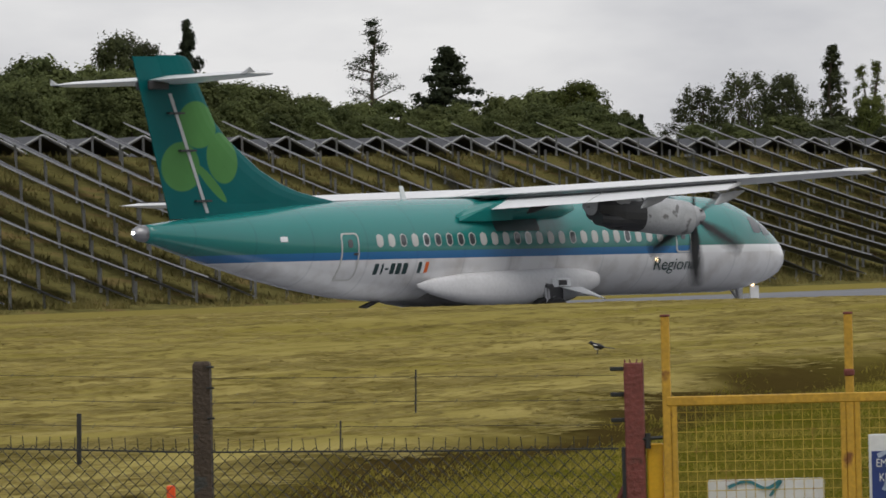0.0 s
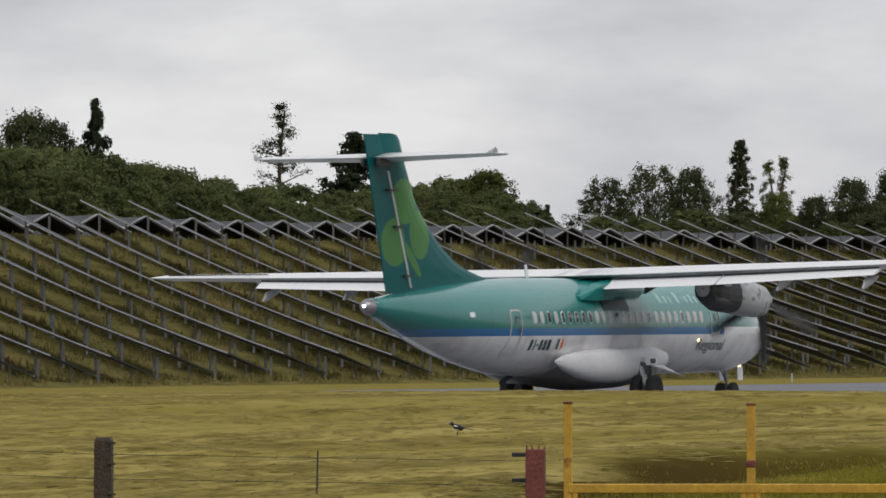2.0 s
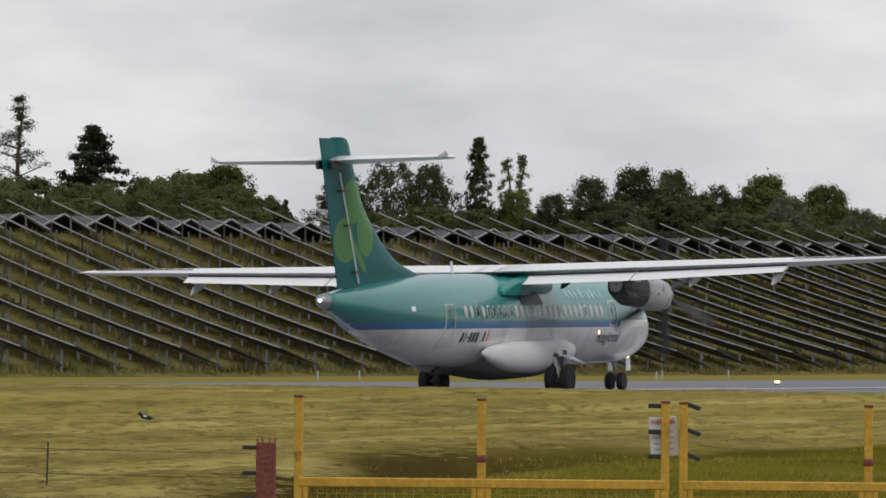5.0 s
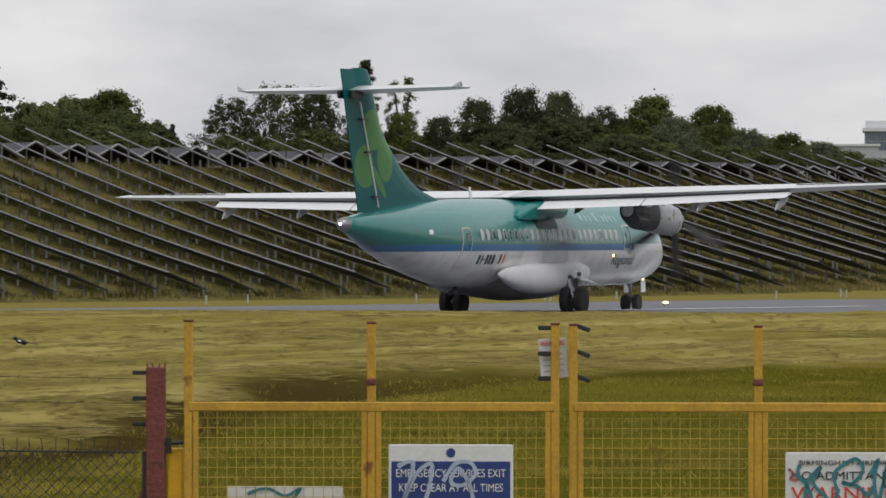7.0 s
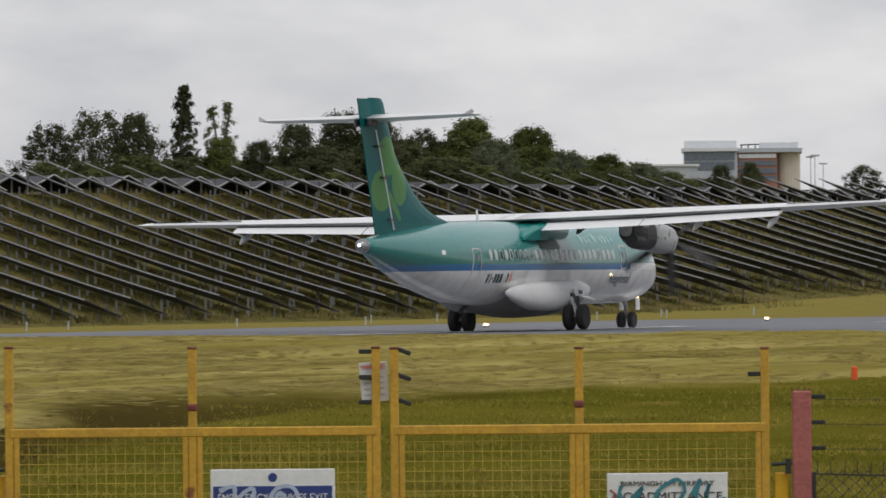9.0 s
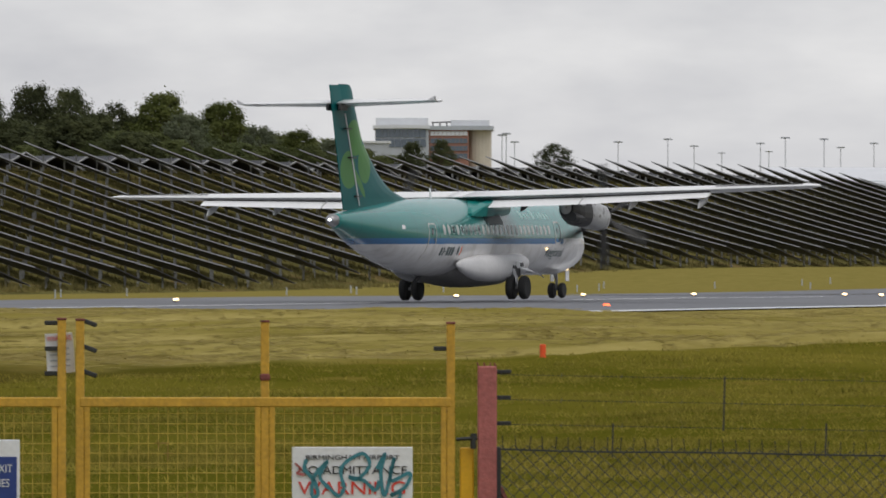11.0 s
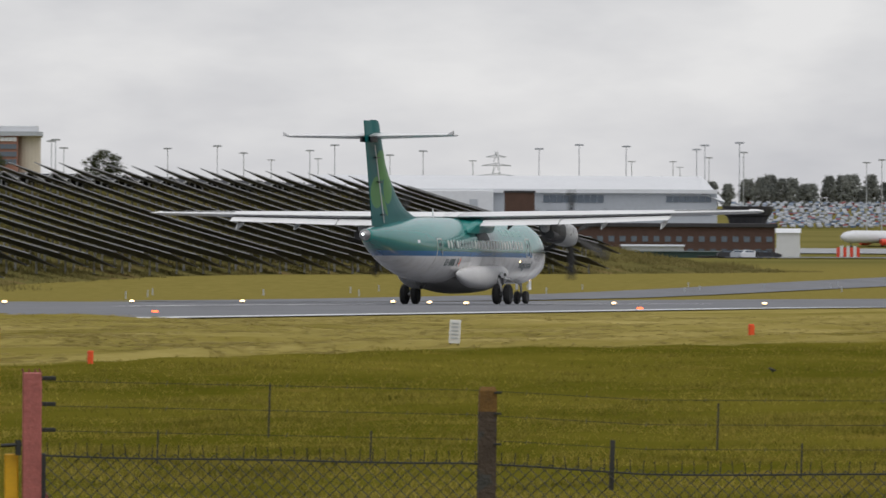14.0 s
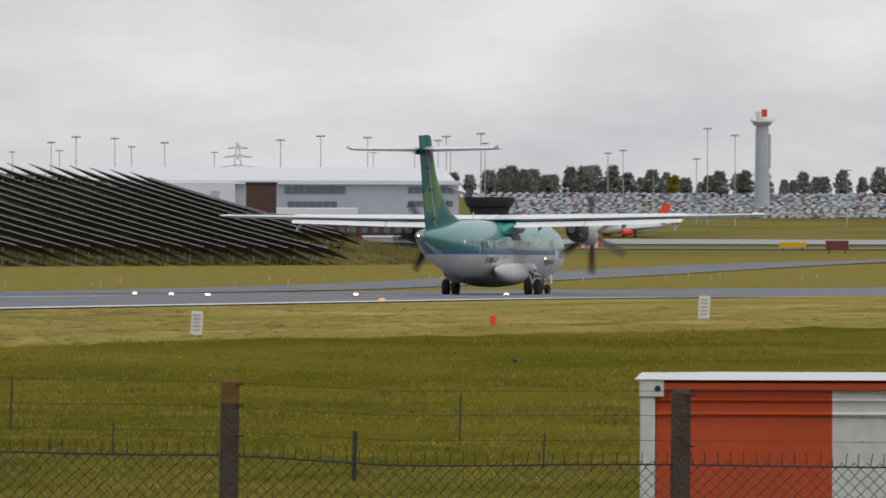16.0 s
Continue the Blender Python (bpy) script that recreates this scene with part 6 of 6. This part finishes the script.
# ---- fence and gate; x along the fence, y away from the camera ----
FENCE = Matrix.Translation(polar(6, 41.5)) @ pose(0, 0, 0, 0, 0, -6)
GZ = -1.12


def fence_thing(name, label, category, x=0.0, z=0.0, y=0.0, group="", ry=0.0, rz=0.0):
    return thing(name, label, category, FENCE @ pose(x, y, z, 0, ry, rz), group)


def gate_leaf(x0, xm, x1, tops, label):
    e = fence_thing("gate_leaf", label, "gate", group="double gate")
    for x, t in zip((x0, xm, x1), tops):
        w = 0.022
        post = part("post", box(bmesh.new(), x - w, -0.025, GZ + 0.1, x + w, 0.025, t, 0.004), "yellow", e)
        part("cap", box(bmesh.new(), x - w - 0.003, -0.028, t, x + w + 0.003, 0.028, t + 0.012, 0.003), "rust", post)
    part("top_rail", box(bmesh.new(), x0, -0.03, 0.985, x1, 0.02, 1.035, 0.005), "yellow", e)
    part("bottom_rail", box(bmesh.new(), x0, -0.03, GZ + 0.15, x1, 0.02, GZ + 0.2, 0.005), "yellow", e)
    part("weld_collar", box(bmesh.new(), xm - 0.027, -0.032, 1.12, xm + 0.027, 0.03, 1.16, 0.008), "rust", e)
    for a, b in ((x0, xm), (xm, x1)):
        for x in (a + 0.038, b - 0.038):
            part("stile", box(bmesh.new(), x - 0.014, -0.028, GZ + 0.2, x + 0.014, 0.005, 0.985, 0.003), "yellow", e)
        bm = bmesh.new()
        n = round((b - a - 0.1) / 0.052)
        for k in range(1, n):
            x = a + 0.05 + (b - a - 0.1) * k / n
            rod(bm, (x, 0, GZ + 0.2), (x + random.uniform(-.003, .003), 0, 0.985), 0.0019, n=4)
        z = GZ + 0.25
        while z < 0.97:
            rod(bm, (a + 0.05, 0.004, z), (b - 0.05, 0.004, z + random.uniform(-.003, .003)), 0.0019, n=4)
            z += 0.052
        tagged(part("welded_mesh", bm, "mesh_yellow", e), kind="stuff")
    return e


leaf_left = gate_leaf(-3.196, -2.233, -1.268, (1.455, 1.446, 1.44), "rusty yellow steel mesh gate leaf with tall posts")
leaf_right = gate_leaf(-1.172, -0.203, 0.771, (1.436, 1.428, 1.419), "rusty yellow steel mesh gate leaf with warning sign")
for x, s in ((-1.268, -1), (-1.172, 1), (0.771, -1)):
    for z in (1.425, 1.29, 1.16):
        if x == 0.771 and z != 1.29:
            continue
        b = fence_thing("wire_bracket", "short dark steel barbed wire bracket on the gate post", "bracket", x + s * 0.05, z, 0, "gate brackets")
        part("arm", box(bmesh.new(), -0.04, -0.012, -0.012, 0.04, 0.012, 0.012, 0.004, Matrix.Rotation(radians(20 * s if s > 0 else 0), 4, "Y")), "wire", b)
    
for leaf_ob, x, s_ in ((leaf_right, 0.86, 1), (leaf_left, -3.27, -1)):
    bmx = bmesh.new()
    rod(bmx, (x - 0.06, -0.02, 0.815), (x + 0.05, -0.02, 0.822), 0.011, n=6)
    rod(bmx, (x + 0.03 * s_, -0.02, 0.765), (x + 0.03 * s_, -0.02, 0.845), 0.016, n=6)
    part("hinge", bmx, "wire", leaf_ob, "dark rusty hinge pin")


def rust_post(x, top, mat, side, label):
    e = fence_thing("steel_post", label, "post", x, 0, 0.02, "gate corner posts")
    bm = bmesh.new()
    box(bm, -0.05, -0.05, GZ - 0.3, 0.05, 0.05, top, 0.006)
    part("shaft", bm, mat, e)
    rg = bmesh.new()
    for k in range(4):
        rod(rg, (-0.045 + 0.03 * k, 0, top - 0.005), (-0.045 + 0.03 * k + random.uniform(-.008, .008), 0, top + 0.02), 0.006, 0.003, 5)
    part("torn_rim", rg, "rust", e)
    for z in (top - 0.03, top - 0.165, top - 0.30):
        part("wire_arm", box(bmesh.new(), min(0, side * 0.125), -0.012, z - 0.011, max(0, side * 0.125), 0.012, z + 0.011, 0.004), "wire", e)
    an = bmesh.new()
    box(an, side * 0.06 - 0.012, -0.03, GZ - 0.3, side * 0.06 + 0.012, 0.0, 0.775, 0.003)
    part("angle_strip", an, "dark", e, "dark tensioner strip")
    st_b = bmesh.new()
    rod(st_b, (side * 0.06, 0, 0.56), (side * 0.85, 0.1, GZ), 0.022, n=6)
    part("brace", st_b, "rust", e)
    return e


rust_post(-3.369, 1.217, "rust", -1, "rusty dark red square steel post with wire arms")
rust_post(0.963, 1.198, "pinkrust", 1, "faded pinkish red square steel post with wire arms")
for x0, x1, t in ((-3.31, -3.225, 0.79), (0.82, 0.893, 0.771)):
    e = fence_thing("post_guard", "bright yellow steel post guard beside the gate", "post", (x0 + x1) / 2, 0, 0.05, "yellow guards")
    part("shaft", box(bmesh.new(), -(x1 - x0) / 2, -0.03, GZ - 0.2, (x1 - x0) / 2, 0.03, t, 0.006), "guard", e)


def concrete_post(x, top, ochre, lean=0.0):
    e = fence_thing("concrete_post", "weathered dark concrete fence post" + (" with ochre lichen top" if ochre else ""), "post", x, GZ, -0.03, "fence posts", lean)
    h = top - GZ
    bm = bmesh.new()
    loft(bm, [[(-w, -w, z), (w, -w, z), (w, w, z), (-w, w, z)] for z, w in ((-0.4, 0.052), (h * 0.5, 0.048), (h - 0.13, 0.046))])
    part("shaft", bm, "concrete", e)
    hd = bmesh.new()
    loft(hd, [[(-w, -w, z), (w, -w, z), (w, w, z), (-w, w, z)] for z, w in ((h - 0.13, 0.046), (h - 0.02, 0.045), (h, 0.036))])
    part("head", hd, "ochre" if ochre else "concrete", e)
    tk = bmesh.new()
    for z in (h - 0.03, h - 0.14, h - 0.3):
        rod(tk, (0.03, -0.05, z), (0.07, -0.055, z), 0.006, n=5)
    part("wire_staple", tk, "wire", e)


concrete_post(-5.67, 1.28, False, 0.4)
concrete_post(3.332, 1.132, True, 0.6)
concrete_post(5.729, 1.075, False, 0.5)
concrete_post(-8.0, 1.30, False)
concrete_post(8.1, 1.05, True)
for x, a, b in ((-6.345, 1.02, 0.80), (3.996, 0.853, 0.64), (2.18, 1.147, 0.86), (-4.55, 1.21, 0.98), (1.60, 0.90, 0.72), (2.72, 0.90, 0.72), (5.0, 0.84, 0.66), (4.55, 1.05, 0.80), (-4.95, 0.95, 0.78)):
    thin = x not in (-6.345, 3.996)
    e = fence_thing("fence_stake", "thin grey metal fence dropper" if thin else "short dark metal fence stake", "stake", x, 0, -0.01, "fence stakes")
    w = 0.004 if thin else 0.012
    part("bar", box(bmesh.new(), -w, -0.008, b - (0.0 if thin else 0.05), w, 0.008, a, 0.001, Matrix.Rotation(radians(1.5), 4, "Y")), "stake", e)


def wire_z(x):
    return ramp_of(x, ((-8.5, 0.87), (-6.75, 0.845), (-5.67, 0.80), (-3.44, 0.765), (1.02, 0.765), (3.3, 0.725), (4.2, 0.675), (5.7, 0.675), (8.5, 0.64)))


def chain_link(x0, x1, label):
    """A woven diamond mesh with twisted barbs above the top line wire."""
    e = fence_thing("chain_link_fence", label, "fence", 0, 0, -0.06, "chain-link panels")
    verts, faces = [], []

    def seg(a, b, r):
        a, b = Vector(a), Vector(b)
        d = (b - a).normalized()
        u = d.cross(Vector((0, 1, 0.1))).normalized()
        w = d.cross(u)
        k = len(verts)
        for p in (a, b):
            for t in range(3):
                verts.append(tuple(p + (u * math.cos(t * 2.094) + w * math.sin(t * 2.094)) * r))
        for t in range(3):
            faces.append((k + t, k + (t + 1) % 3, k + 3 + (t + 1) % 3, k + 3 + t))
    half, step = 0.034, 0.033
    for i in range(int((x1 - x0) / half)):
        x = x0 + half * i
        z, s = wire_z(x) + 0.02, i
        wob = random.uniform(-0.003, 0.003)
        while z > -0.2:
            a, b = (x, x + half) if s % 2 == 0 else (x + half, x)
            sag = 0.004 * math.sin(x * 3 + z * 5) + wob
            seg((a + sag, 0.005, z), (b + sag, -0.005, z - step), 0.0026)
            z -= step
            s += 1
        if i % 2 == 0:
            seg((x + half * 0.5, 0, wire_z(x) + 0.0), (x + half * 0.5 + random.uniform(-.01, .01), 0, wire_z(x) + 0.07), 0.003)
    me = bpy.data.meshes.new("woven_mesh")
    me.from_pydata(verts, [], faces)
    me.materials.append(M["wire"])
    o = new("woven_mesh", me)
    o.parent = e
    tagged(o, kind="stuff")
    lw = bmesh.new()
    xs = [x0 + (x1 - x0) * k / 24 for k in range(25)]
    loft(lw, [[(a, 0.005 * math.cos(t * 1.257), wire_z(a) + 0.012 * noise.noise(Vector((a, 0, 0))) + 0.005 * math.sin(t * 1.257)) for t in range(5)] for a in xs])
    part("line_wire", lw, "wire", e)
    for dz in (0.13, 0.26, 0.39):
        bw = bmesh.new()
        for a, b in zip(xs, xs[1:]):
            rod(bw, (a, 0, wire_z(a) + dz), (b, 0, wire_z(b) + dz), 0.0016, n=3)
            rod(bw, (a, -0.02, wire_z(a) + dz - 0.01), (a + 0.01, 0.02, wire_z(a) + dz + 0.012), 0.0016, n=3)
        part("barbed_wire", bw, "wire", e)


chain_link(-8.6, -3.45, "dull wire chain-link fence with twisted barbs on top")
chain_link(1.03, 8.6, "dull wire chain-link fence with sagging line wire")


def squiggle(parent, pts, r, mat):
    """A sprayed line: one thin ribbon."""
    bm = bmesh.new()
    rings = []
    for i, p in enumerate(pts):
        a, b = pts[max(0, i - 1)], pts[min(len(pts) - 1, i + 1)]
        t = Vector((b[0] - a[0], b[1] - a[1]))
        t = t.normalized() if t.length else Vector((1, 0))
        w = r * (0.85 + 0.3 * noise.noise(Vector((i * 0.4, r * 90, 0))))
        rings.append([(p[0] - t.y * w, -0.0155, p[1] + t.x * w), (p[0] + t.y * w, -0.0155, p[1] - t.x * w), (p[0] + t.y * w, -0.0145, p[1] - t.x * w), (p[0] - t.y * w, -0.0145, p[1] + t.x * w)])
    loft(bm, rings)
    return part("spray_line", bm, mat, parent)


def curve(pts, n=6):
    out = []
    for i in range(len(pts) - 1):
        p0, p1, p2, p3 = pts[max(0, i - 1)], pts[i], pts[i + 1], pts[min(len(pts) - 1, i + 2)]
        for k in range(n):
            t = k / n
            out.append(tuple(0.5 * (2 * p1[j] + (p2[j] - p0[j]) * t + (2 * p0[j] - 5 * p1[j] + 4 * p2[j] - p3[j]) * t * t + (3 * p1[j] - p0[j] - 3 * p2[j] + p3[j]) * t ** 3) for j in (0, 1)))
    return out + [pts[-1]]


# blue emergency exit sign
sg = fence_thing("emergency_exit_sign", "blue and white emergency exit sign sprayed with graffiti", "sign", -1.813, 0, -0.05)
bd = part("board", box(bmesh.new(), -0.327, -0.006, 0.30, 0.327, 0.006, 0.814, 0.004), "sign_white", sg)
part("blue_field", box(bmesh.new(), -0.312, -0.0095, 0.32, 0.312, -0.0065, 0.725, 0.001), "sign_blue", bd)
bmx = bmesh.new()
rod(bmx, (0, -0.0095, 0.77), (0, -0.0065, 0.77), 0.024, n=16)
part("round_mark", bmx, "sign_blue", bd)
text("lettering", "EMERGENCY SERVICES EXIT", 0.06, "sign_white", bd, pose(0, -0.012, 0.661, 90), width=0.575)
text("lettering", "KEEP CLEAR AT ALL TIMES", 0.06, "sign_white", bd, pose(0, -0.012, 0.585, 90), width=0.545)
squiggle(bd, curve([(-0.28, 0.70), (-0.2, 0.72), (-0.22, 0.6), (-0.25, 0.52), (-0.18, 0.66), (-0.1, 0.71), (-0.12, 0.56), (-0.16, 0.48)]), 0.013, "spray_pale")
squiggle(bd, curve([(-0.04, 0.62), (0.02, 0.71), (0.1, 0.72), (0.13, 0.66), (0.06, 0.6), (0.0, 0.62), (0.04, 0.69), (0.1, 0.6), (0.12, 0.5)]), 0.012, "spray_pale")

# white warning sign
sg = fence_thing("warning_sign", "white airport warning sign with teal graffiti", "sign", 0.255, 0, -0.05)
bd = part("board", box(bmesh.new(), -0.316, -0.006, 0.22, 0.316, 0.006, 0.776, 0.004), "sign_white", sg)
for body, z, size, mt, wd in (("BIRMINGHAM AIRPORT", 0.720, 0.036, "sign_ink", 0.49), ("NO ADMITTANCE", 0.652, 0.062, "sign_ink", 0.57), ("WARNING", 0.557, 0.098, "sign_red", 0.56), ("ANY PERSON WILFULLY OR", 0.475, 0.036, "sign_ink", 0.52), ("MALICIOUSLY COMMITTING ANY", 0.432, 0.036, "sign_ink", 0.57), ("DAMAGE TO PROPERTY ON THE", 0.390, 0.036, "sign_ink", 0.57), ("AIRPORT WILL BE LIABLE TO", 0.347, 0.036, "sign_ink", 0.49), ("PROSECUTION", 0.304, 0.036, "sign_ink", 0.25)):
    text("lettering", body, size, mt, bd, pose(0, -0.010, z, 90), width=wd)
squiggle(bd, curve([(-0.24, 0.71), (-0.25, 0.66), (-0.2, 0.6), (-0.18, 0.53), (-0.21, 0.52), (-0.2, 0.62), (-0.13, 0.7), (-0.17, 0.62), (-0.11, 0.55), (-0.07, 0.52), (-0.04, 0.56)]), 0.011, "spray")
squiggle(bd, curve([(-0.04, 0.56), (-0.06, 0.66), (0.0, 0.72), (0.06, 0.74), (0.09, 0.68), (0.03, 0.61), (-0.02, 0.62), (0.06, 0.6), (0.12, 0.55), (0.14, 0.6)]), 0.011, "spray")
squiggle(bd, curve([(0.13, 0.66), (0.17, 0.74), (0.15, 0.64), (0.17, 0.52), (0.22, 0.72), (0.2, 0.6), (0.3, 0.64), (0.28, 0.57), (0.2, 0.52), (0.25, 0.54), (0.24, 0.48)]), 0.011, "spray")
squiggle(bd, curve([(-0.30, 0.69), (-0.27, 0.66), (-0.29, 0.64), (-0.25, 0.63)]), 0.007, "pinkrust")

# pale board seen through the mesh
sg = fence_thing("notice_board", "faded white notice behind the gate mesh with teal scrawl", "sign", -2.687, 0, 0.03)
bd = part("board", box(bmesh.new(), -0.306, -0.006, 0.05, 0.306, 0.006, 0.59, 0.004), "sign_white", sg)
squiggle(bd, curve([(-0.2, 0.55), (-0.1, 0.58), (0.0, 0.54), (0.08, 0.58), (0.02, 0.5)]), 0.01, "spray")

# small warning notice on the middle posts
sg = fence_thing("small_warning_sign", "small tilted white warning notice on the gate posts", "sign", -1.278, 1.265, 0.035, "", -4)
bd = part("board", box(bmesh.new(), -0.073, -0.004, -0.105, 0.073, 0.004, 0.105, 0.003), "sign_white", sg)
text("lettering", "WARNING", 0.034, "sign_red", bd, pose(0, -0.008, 0.078, 90), width=0.125)
for k in range(4):
    part("text_bar", boxed(-0.055, -0.008, -0.07 + 0.03 * k, 0.05, -0.0045, -0.062 + 0.03 * k), "clad_grey", bd)


# ---- striped container behind the fence ----
def container():
    e = fence_thing("shipping_container", "orange and white striped steel container behind the fence", "container", 5.93, 0, 3.0, "", 0, -8.5)
    top, base, L = 1.075, -1.25, 6.06
    x, k = 0.09, 0
    while x < L - 0.1:
        x2 = min(L - 0.09, x + 1.0)
        bm = bmesh.new()
        box(bm, x, 0.035, base + 0.1, x2, 0.06, top - 0.06)
        part("side_panel", bm, "orange" if k % 2 == 0 else "cont_white", e, "orange side panel" if k % 2 == 0 else "white side panel")
        for z in (top - 0.115, top - 0.195):
            rb = bmesh.new()
            loft(rb, [[(q, 0.036, z - 0.016), (q, 0.012, z), (q, 0.036, z + 0.016)] for q in (x, x2)])
            part("side_rib", rb, "orange" if k % 2 == 0 else "cont_white", e)
        x, k = x2, k + 1
    part("corner_post", box(bmesh.new(), 0, 0, base, 0.085, 0.1, top - 0.1, 0.006), "cont_white", e, "scraped white corner post")
    part("corner_post", box(bmesh.new(), L - 0.085, 0, base, L, 0.1, top - 0.1, 0.006), "cont_white", e)
    ct = part("corner_casting", box(bmesh.new(), -0.005, -0.01, top - 0.10, 0.135, 0.12, top, 0.008), "cont_white", e)
    bm = bmesh.new()
    rod(bm, (0.1, -0.014, top - 0.05), (0.1, 0.01, top - 0.05), 0.018, n=12)
    part("casting_hole", bm, "dark", ct)
    part("top_rail", box(bmesh.new(), 0.1, -0.002, top - 0.06, L, 0.06, top - 0.015, 0.006), "orange", e)
    rf = bmesh.new()
    loft(rf, [[(-0.03, -0.02, top), (-0.03, 2.44, top), (-0.03, 2.44, top + 0.006), (-0.03, -0.02, top + 0.006)], [(0.4, -0.02, top), (0.4, 2.44, top), (0.4, 2.44, top + 0.01), (0.4, 0.3, top + 0.01)], [(L, -0.02, top), (L, 2.44, top), (L, 2.44, top + 0.01), (L, 0.3, top + 0.01)]])
    part("roof", rf, "cont_white", e, "white roof sheet")
    part("end_panel", box(bmesh.new(), 0.01, 0.1, base + 0.1, 0.04, 2.4, top - 0.02), "orange", e)
    part("back_panel", box(bmesh.new(), 0.05, 2.38, base + 0.1, L, 2.42, top - 0.02), "orange", e)
    part("floor_rail", box(bmesh.new(), 0, 0, base, L, 2.44, base + 0.1), "orange", e)


container()


# ---- birds on the grass ----
def bird(name, label, pied):
    e = thing(name, label, "bird")
    bm = bmesh.new()
    loft(bm, [oval(x, 0, z, w, h, 12) for x, z, w, h in ((-0.11, 0.135, 0.015, 0.015), (-0.06, 0.14, 0.05, 0.05), (0.02, 0.15, 0.06, 0.065), (0.09, 0.18, 0.045, 0.05), (0.12, 0.2, 0.02, 0.02))])
    body = part("body", bm, "black", e, smooth=True)
    bm = bmesh.new()
    bmesh.ops.create_icosphere(bm, subdivisions=2, radius=0.04, matrix=Matrix.Translation((0.13, 0, 0.225)))
    hd = part("head", bm, "black", e, smooth=True)
    bm = bmesh.new()
    rod(bm, (0.16, 0, 0.225), (0.205, 0, 0.215), 0.012, 0.003, 6)
    part("beak", bm, "black", hd)
    bm = bmesh.new()
    loft(bm, [[(-0.09, -0.03, 0.13), (-0.09, 0.03, 0.13), (-0.09, 0.02, 0.15), (-0.09, -0.02, 0.15)], [(-0.32 if pied else -0.18, -0.02, 0.10), (-0.32 if pied else -0.18, 0.02, 0.10), (-0.32 if pied else -0.18, 0.015, 0.11), (-0.32 if pied else -0.18, -0.015, 0.11)]])
    part("tail", bm, "black", e)
    if pied:
        bm = bmesh.new()
        bmesh.ops.create_icosphere(bm, subdivisions=2, radius=0.05, matrix=Matrix.Translation((0.015, 0, 0.118)) @ Matrix.Diagonal((1.3, 1.0, 0.75, 1)))
        part("belly", bm, "feather", e, "white belly", smooth=True)
    for s in (-1, 1):
        bm = bmesh.new()
        loft(bm, [oval(x, s * 0.055, z, 0.012, h, 8) for x, z, h in ((-0.12, 0.14, 0.01), (-0.04, 0.155, 0.035), (0.05, 0.17, 0.03), (0.08, 0.18, 0.01))])
        wg = part("wing", bm, "black", e)
        if pied:
            bm = bmesh.new()
            loft(bm, [oval(x, s * 0.064, z, 0.008, h, 8) for x, z, h in ((0.0, 0.17, 0.008), (0.04, 0.175, 0.018), (0.08, 0.185, 0.008))])
            part("shoulder_patch", bm, "feather", wg)
        bm = bmesh.new()
        rod(bm, (0.01, s * 0.025, 0.11), (0.02, s * 0.03, 0.0), 0.006, n=5)
        part("leg", bm, "dark", e)
    for o in e.children_recursive:
        o.data.transform(Matrix.Scale(0.78, 4))
    return e


magpie = bird("magpie", "black and white long-tailed magpie walking on the mown grass", True)
starling = bird("starling", "small black bird feeding in the grass", False)
for ob in starling.children_recursive:
    ob.data.transform(Matrix.Scale(0.55, 4))
starling.matrix_basis = Matrix.Translation(ground_hit(12.66, -0.81)) @ pose(0, 0, 0, 0, 0, 140)


def motions():
    walk(airliner, [
        (0, pose(1.62, 220.56, -0.29, -0.69, 0.19, 48.39)),
        (0.5, pose(3.15, 222.40, -0.20, -0.79, -0.06, 53.41)),
        (1, pose(4.58, 224.20, -0.21, -0.84, -0.12, 58.77)),
        (1.5, pose(5.88, 225.24, -0.15, -0.76, -0.11, 62.24)),
        (2.5, pose(7.91, 231.60, 0.00, -1.15, -0.41, 65.38)),
        (3.5, pose(9.83, 236.02, 0.07, -1.37, -0.64, 66.45)),
        (4, pose(10.82, 237.20, 0.06, -1.47, -0.57, 66.84)),
        (7, pose(17.50, 251.65, 0.07, -0.78, -0.18, 64.85)),
        (8, pose(20.60, 257.28, 0.11, -1.09, -0.09, 64.63)),
        (10.5, pose(32.62, 279.37, 0.21, -1.04, 0.06, 63.89)),
        (11, pose(35.91, 285.71, 0.23, -0.78, -0.08, 63.99)),
        (12.5, pose(47.19, 306.68, 0.19, -0.64, 0.22, 64.20)),
        (13.5, pose(56.19, 324.34, 0.13, -0.41, 0.22, 64.30)),
        (14.5, pose(66.10, 343.11, 0.03, -0.23, 0.22, 64.01)),
        (15, pose(71.62, 353.94, -0.05, -0.19, 0.26, 64.02)),
        (16, pose(82.95, 374.43, -0.16, -0.17, 0.12, 63.67)),
    ])
    for k, prop in enumerate(propellers):
        base = prop.matrix_basis.copy()
        walk(prop, [(i / 30, base @ pose(0, 0, 0, (i * 44 + 25 * k) % 360)) for i in range(481)])
    steps = []
    for t, az, el, turn in ((0, 1.13, -0.775, 170), (1.5, 0.91, -0.735, 165), (3.5, 0.62, -0.71, 195), (7, 0.40, -0.69, 175), (10, 0.2, -0.69, 175), (16, 0.0, -0.69, 170)):
        steps.append((t, Matrix.Translation(ground_hit(az, el) + Vector((0, 0, 0.02))) @ pose(0, 0, 0, 0, 0, turn)))
    walk(magpie, steps)


motions()
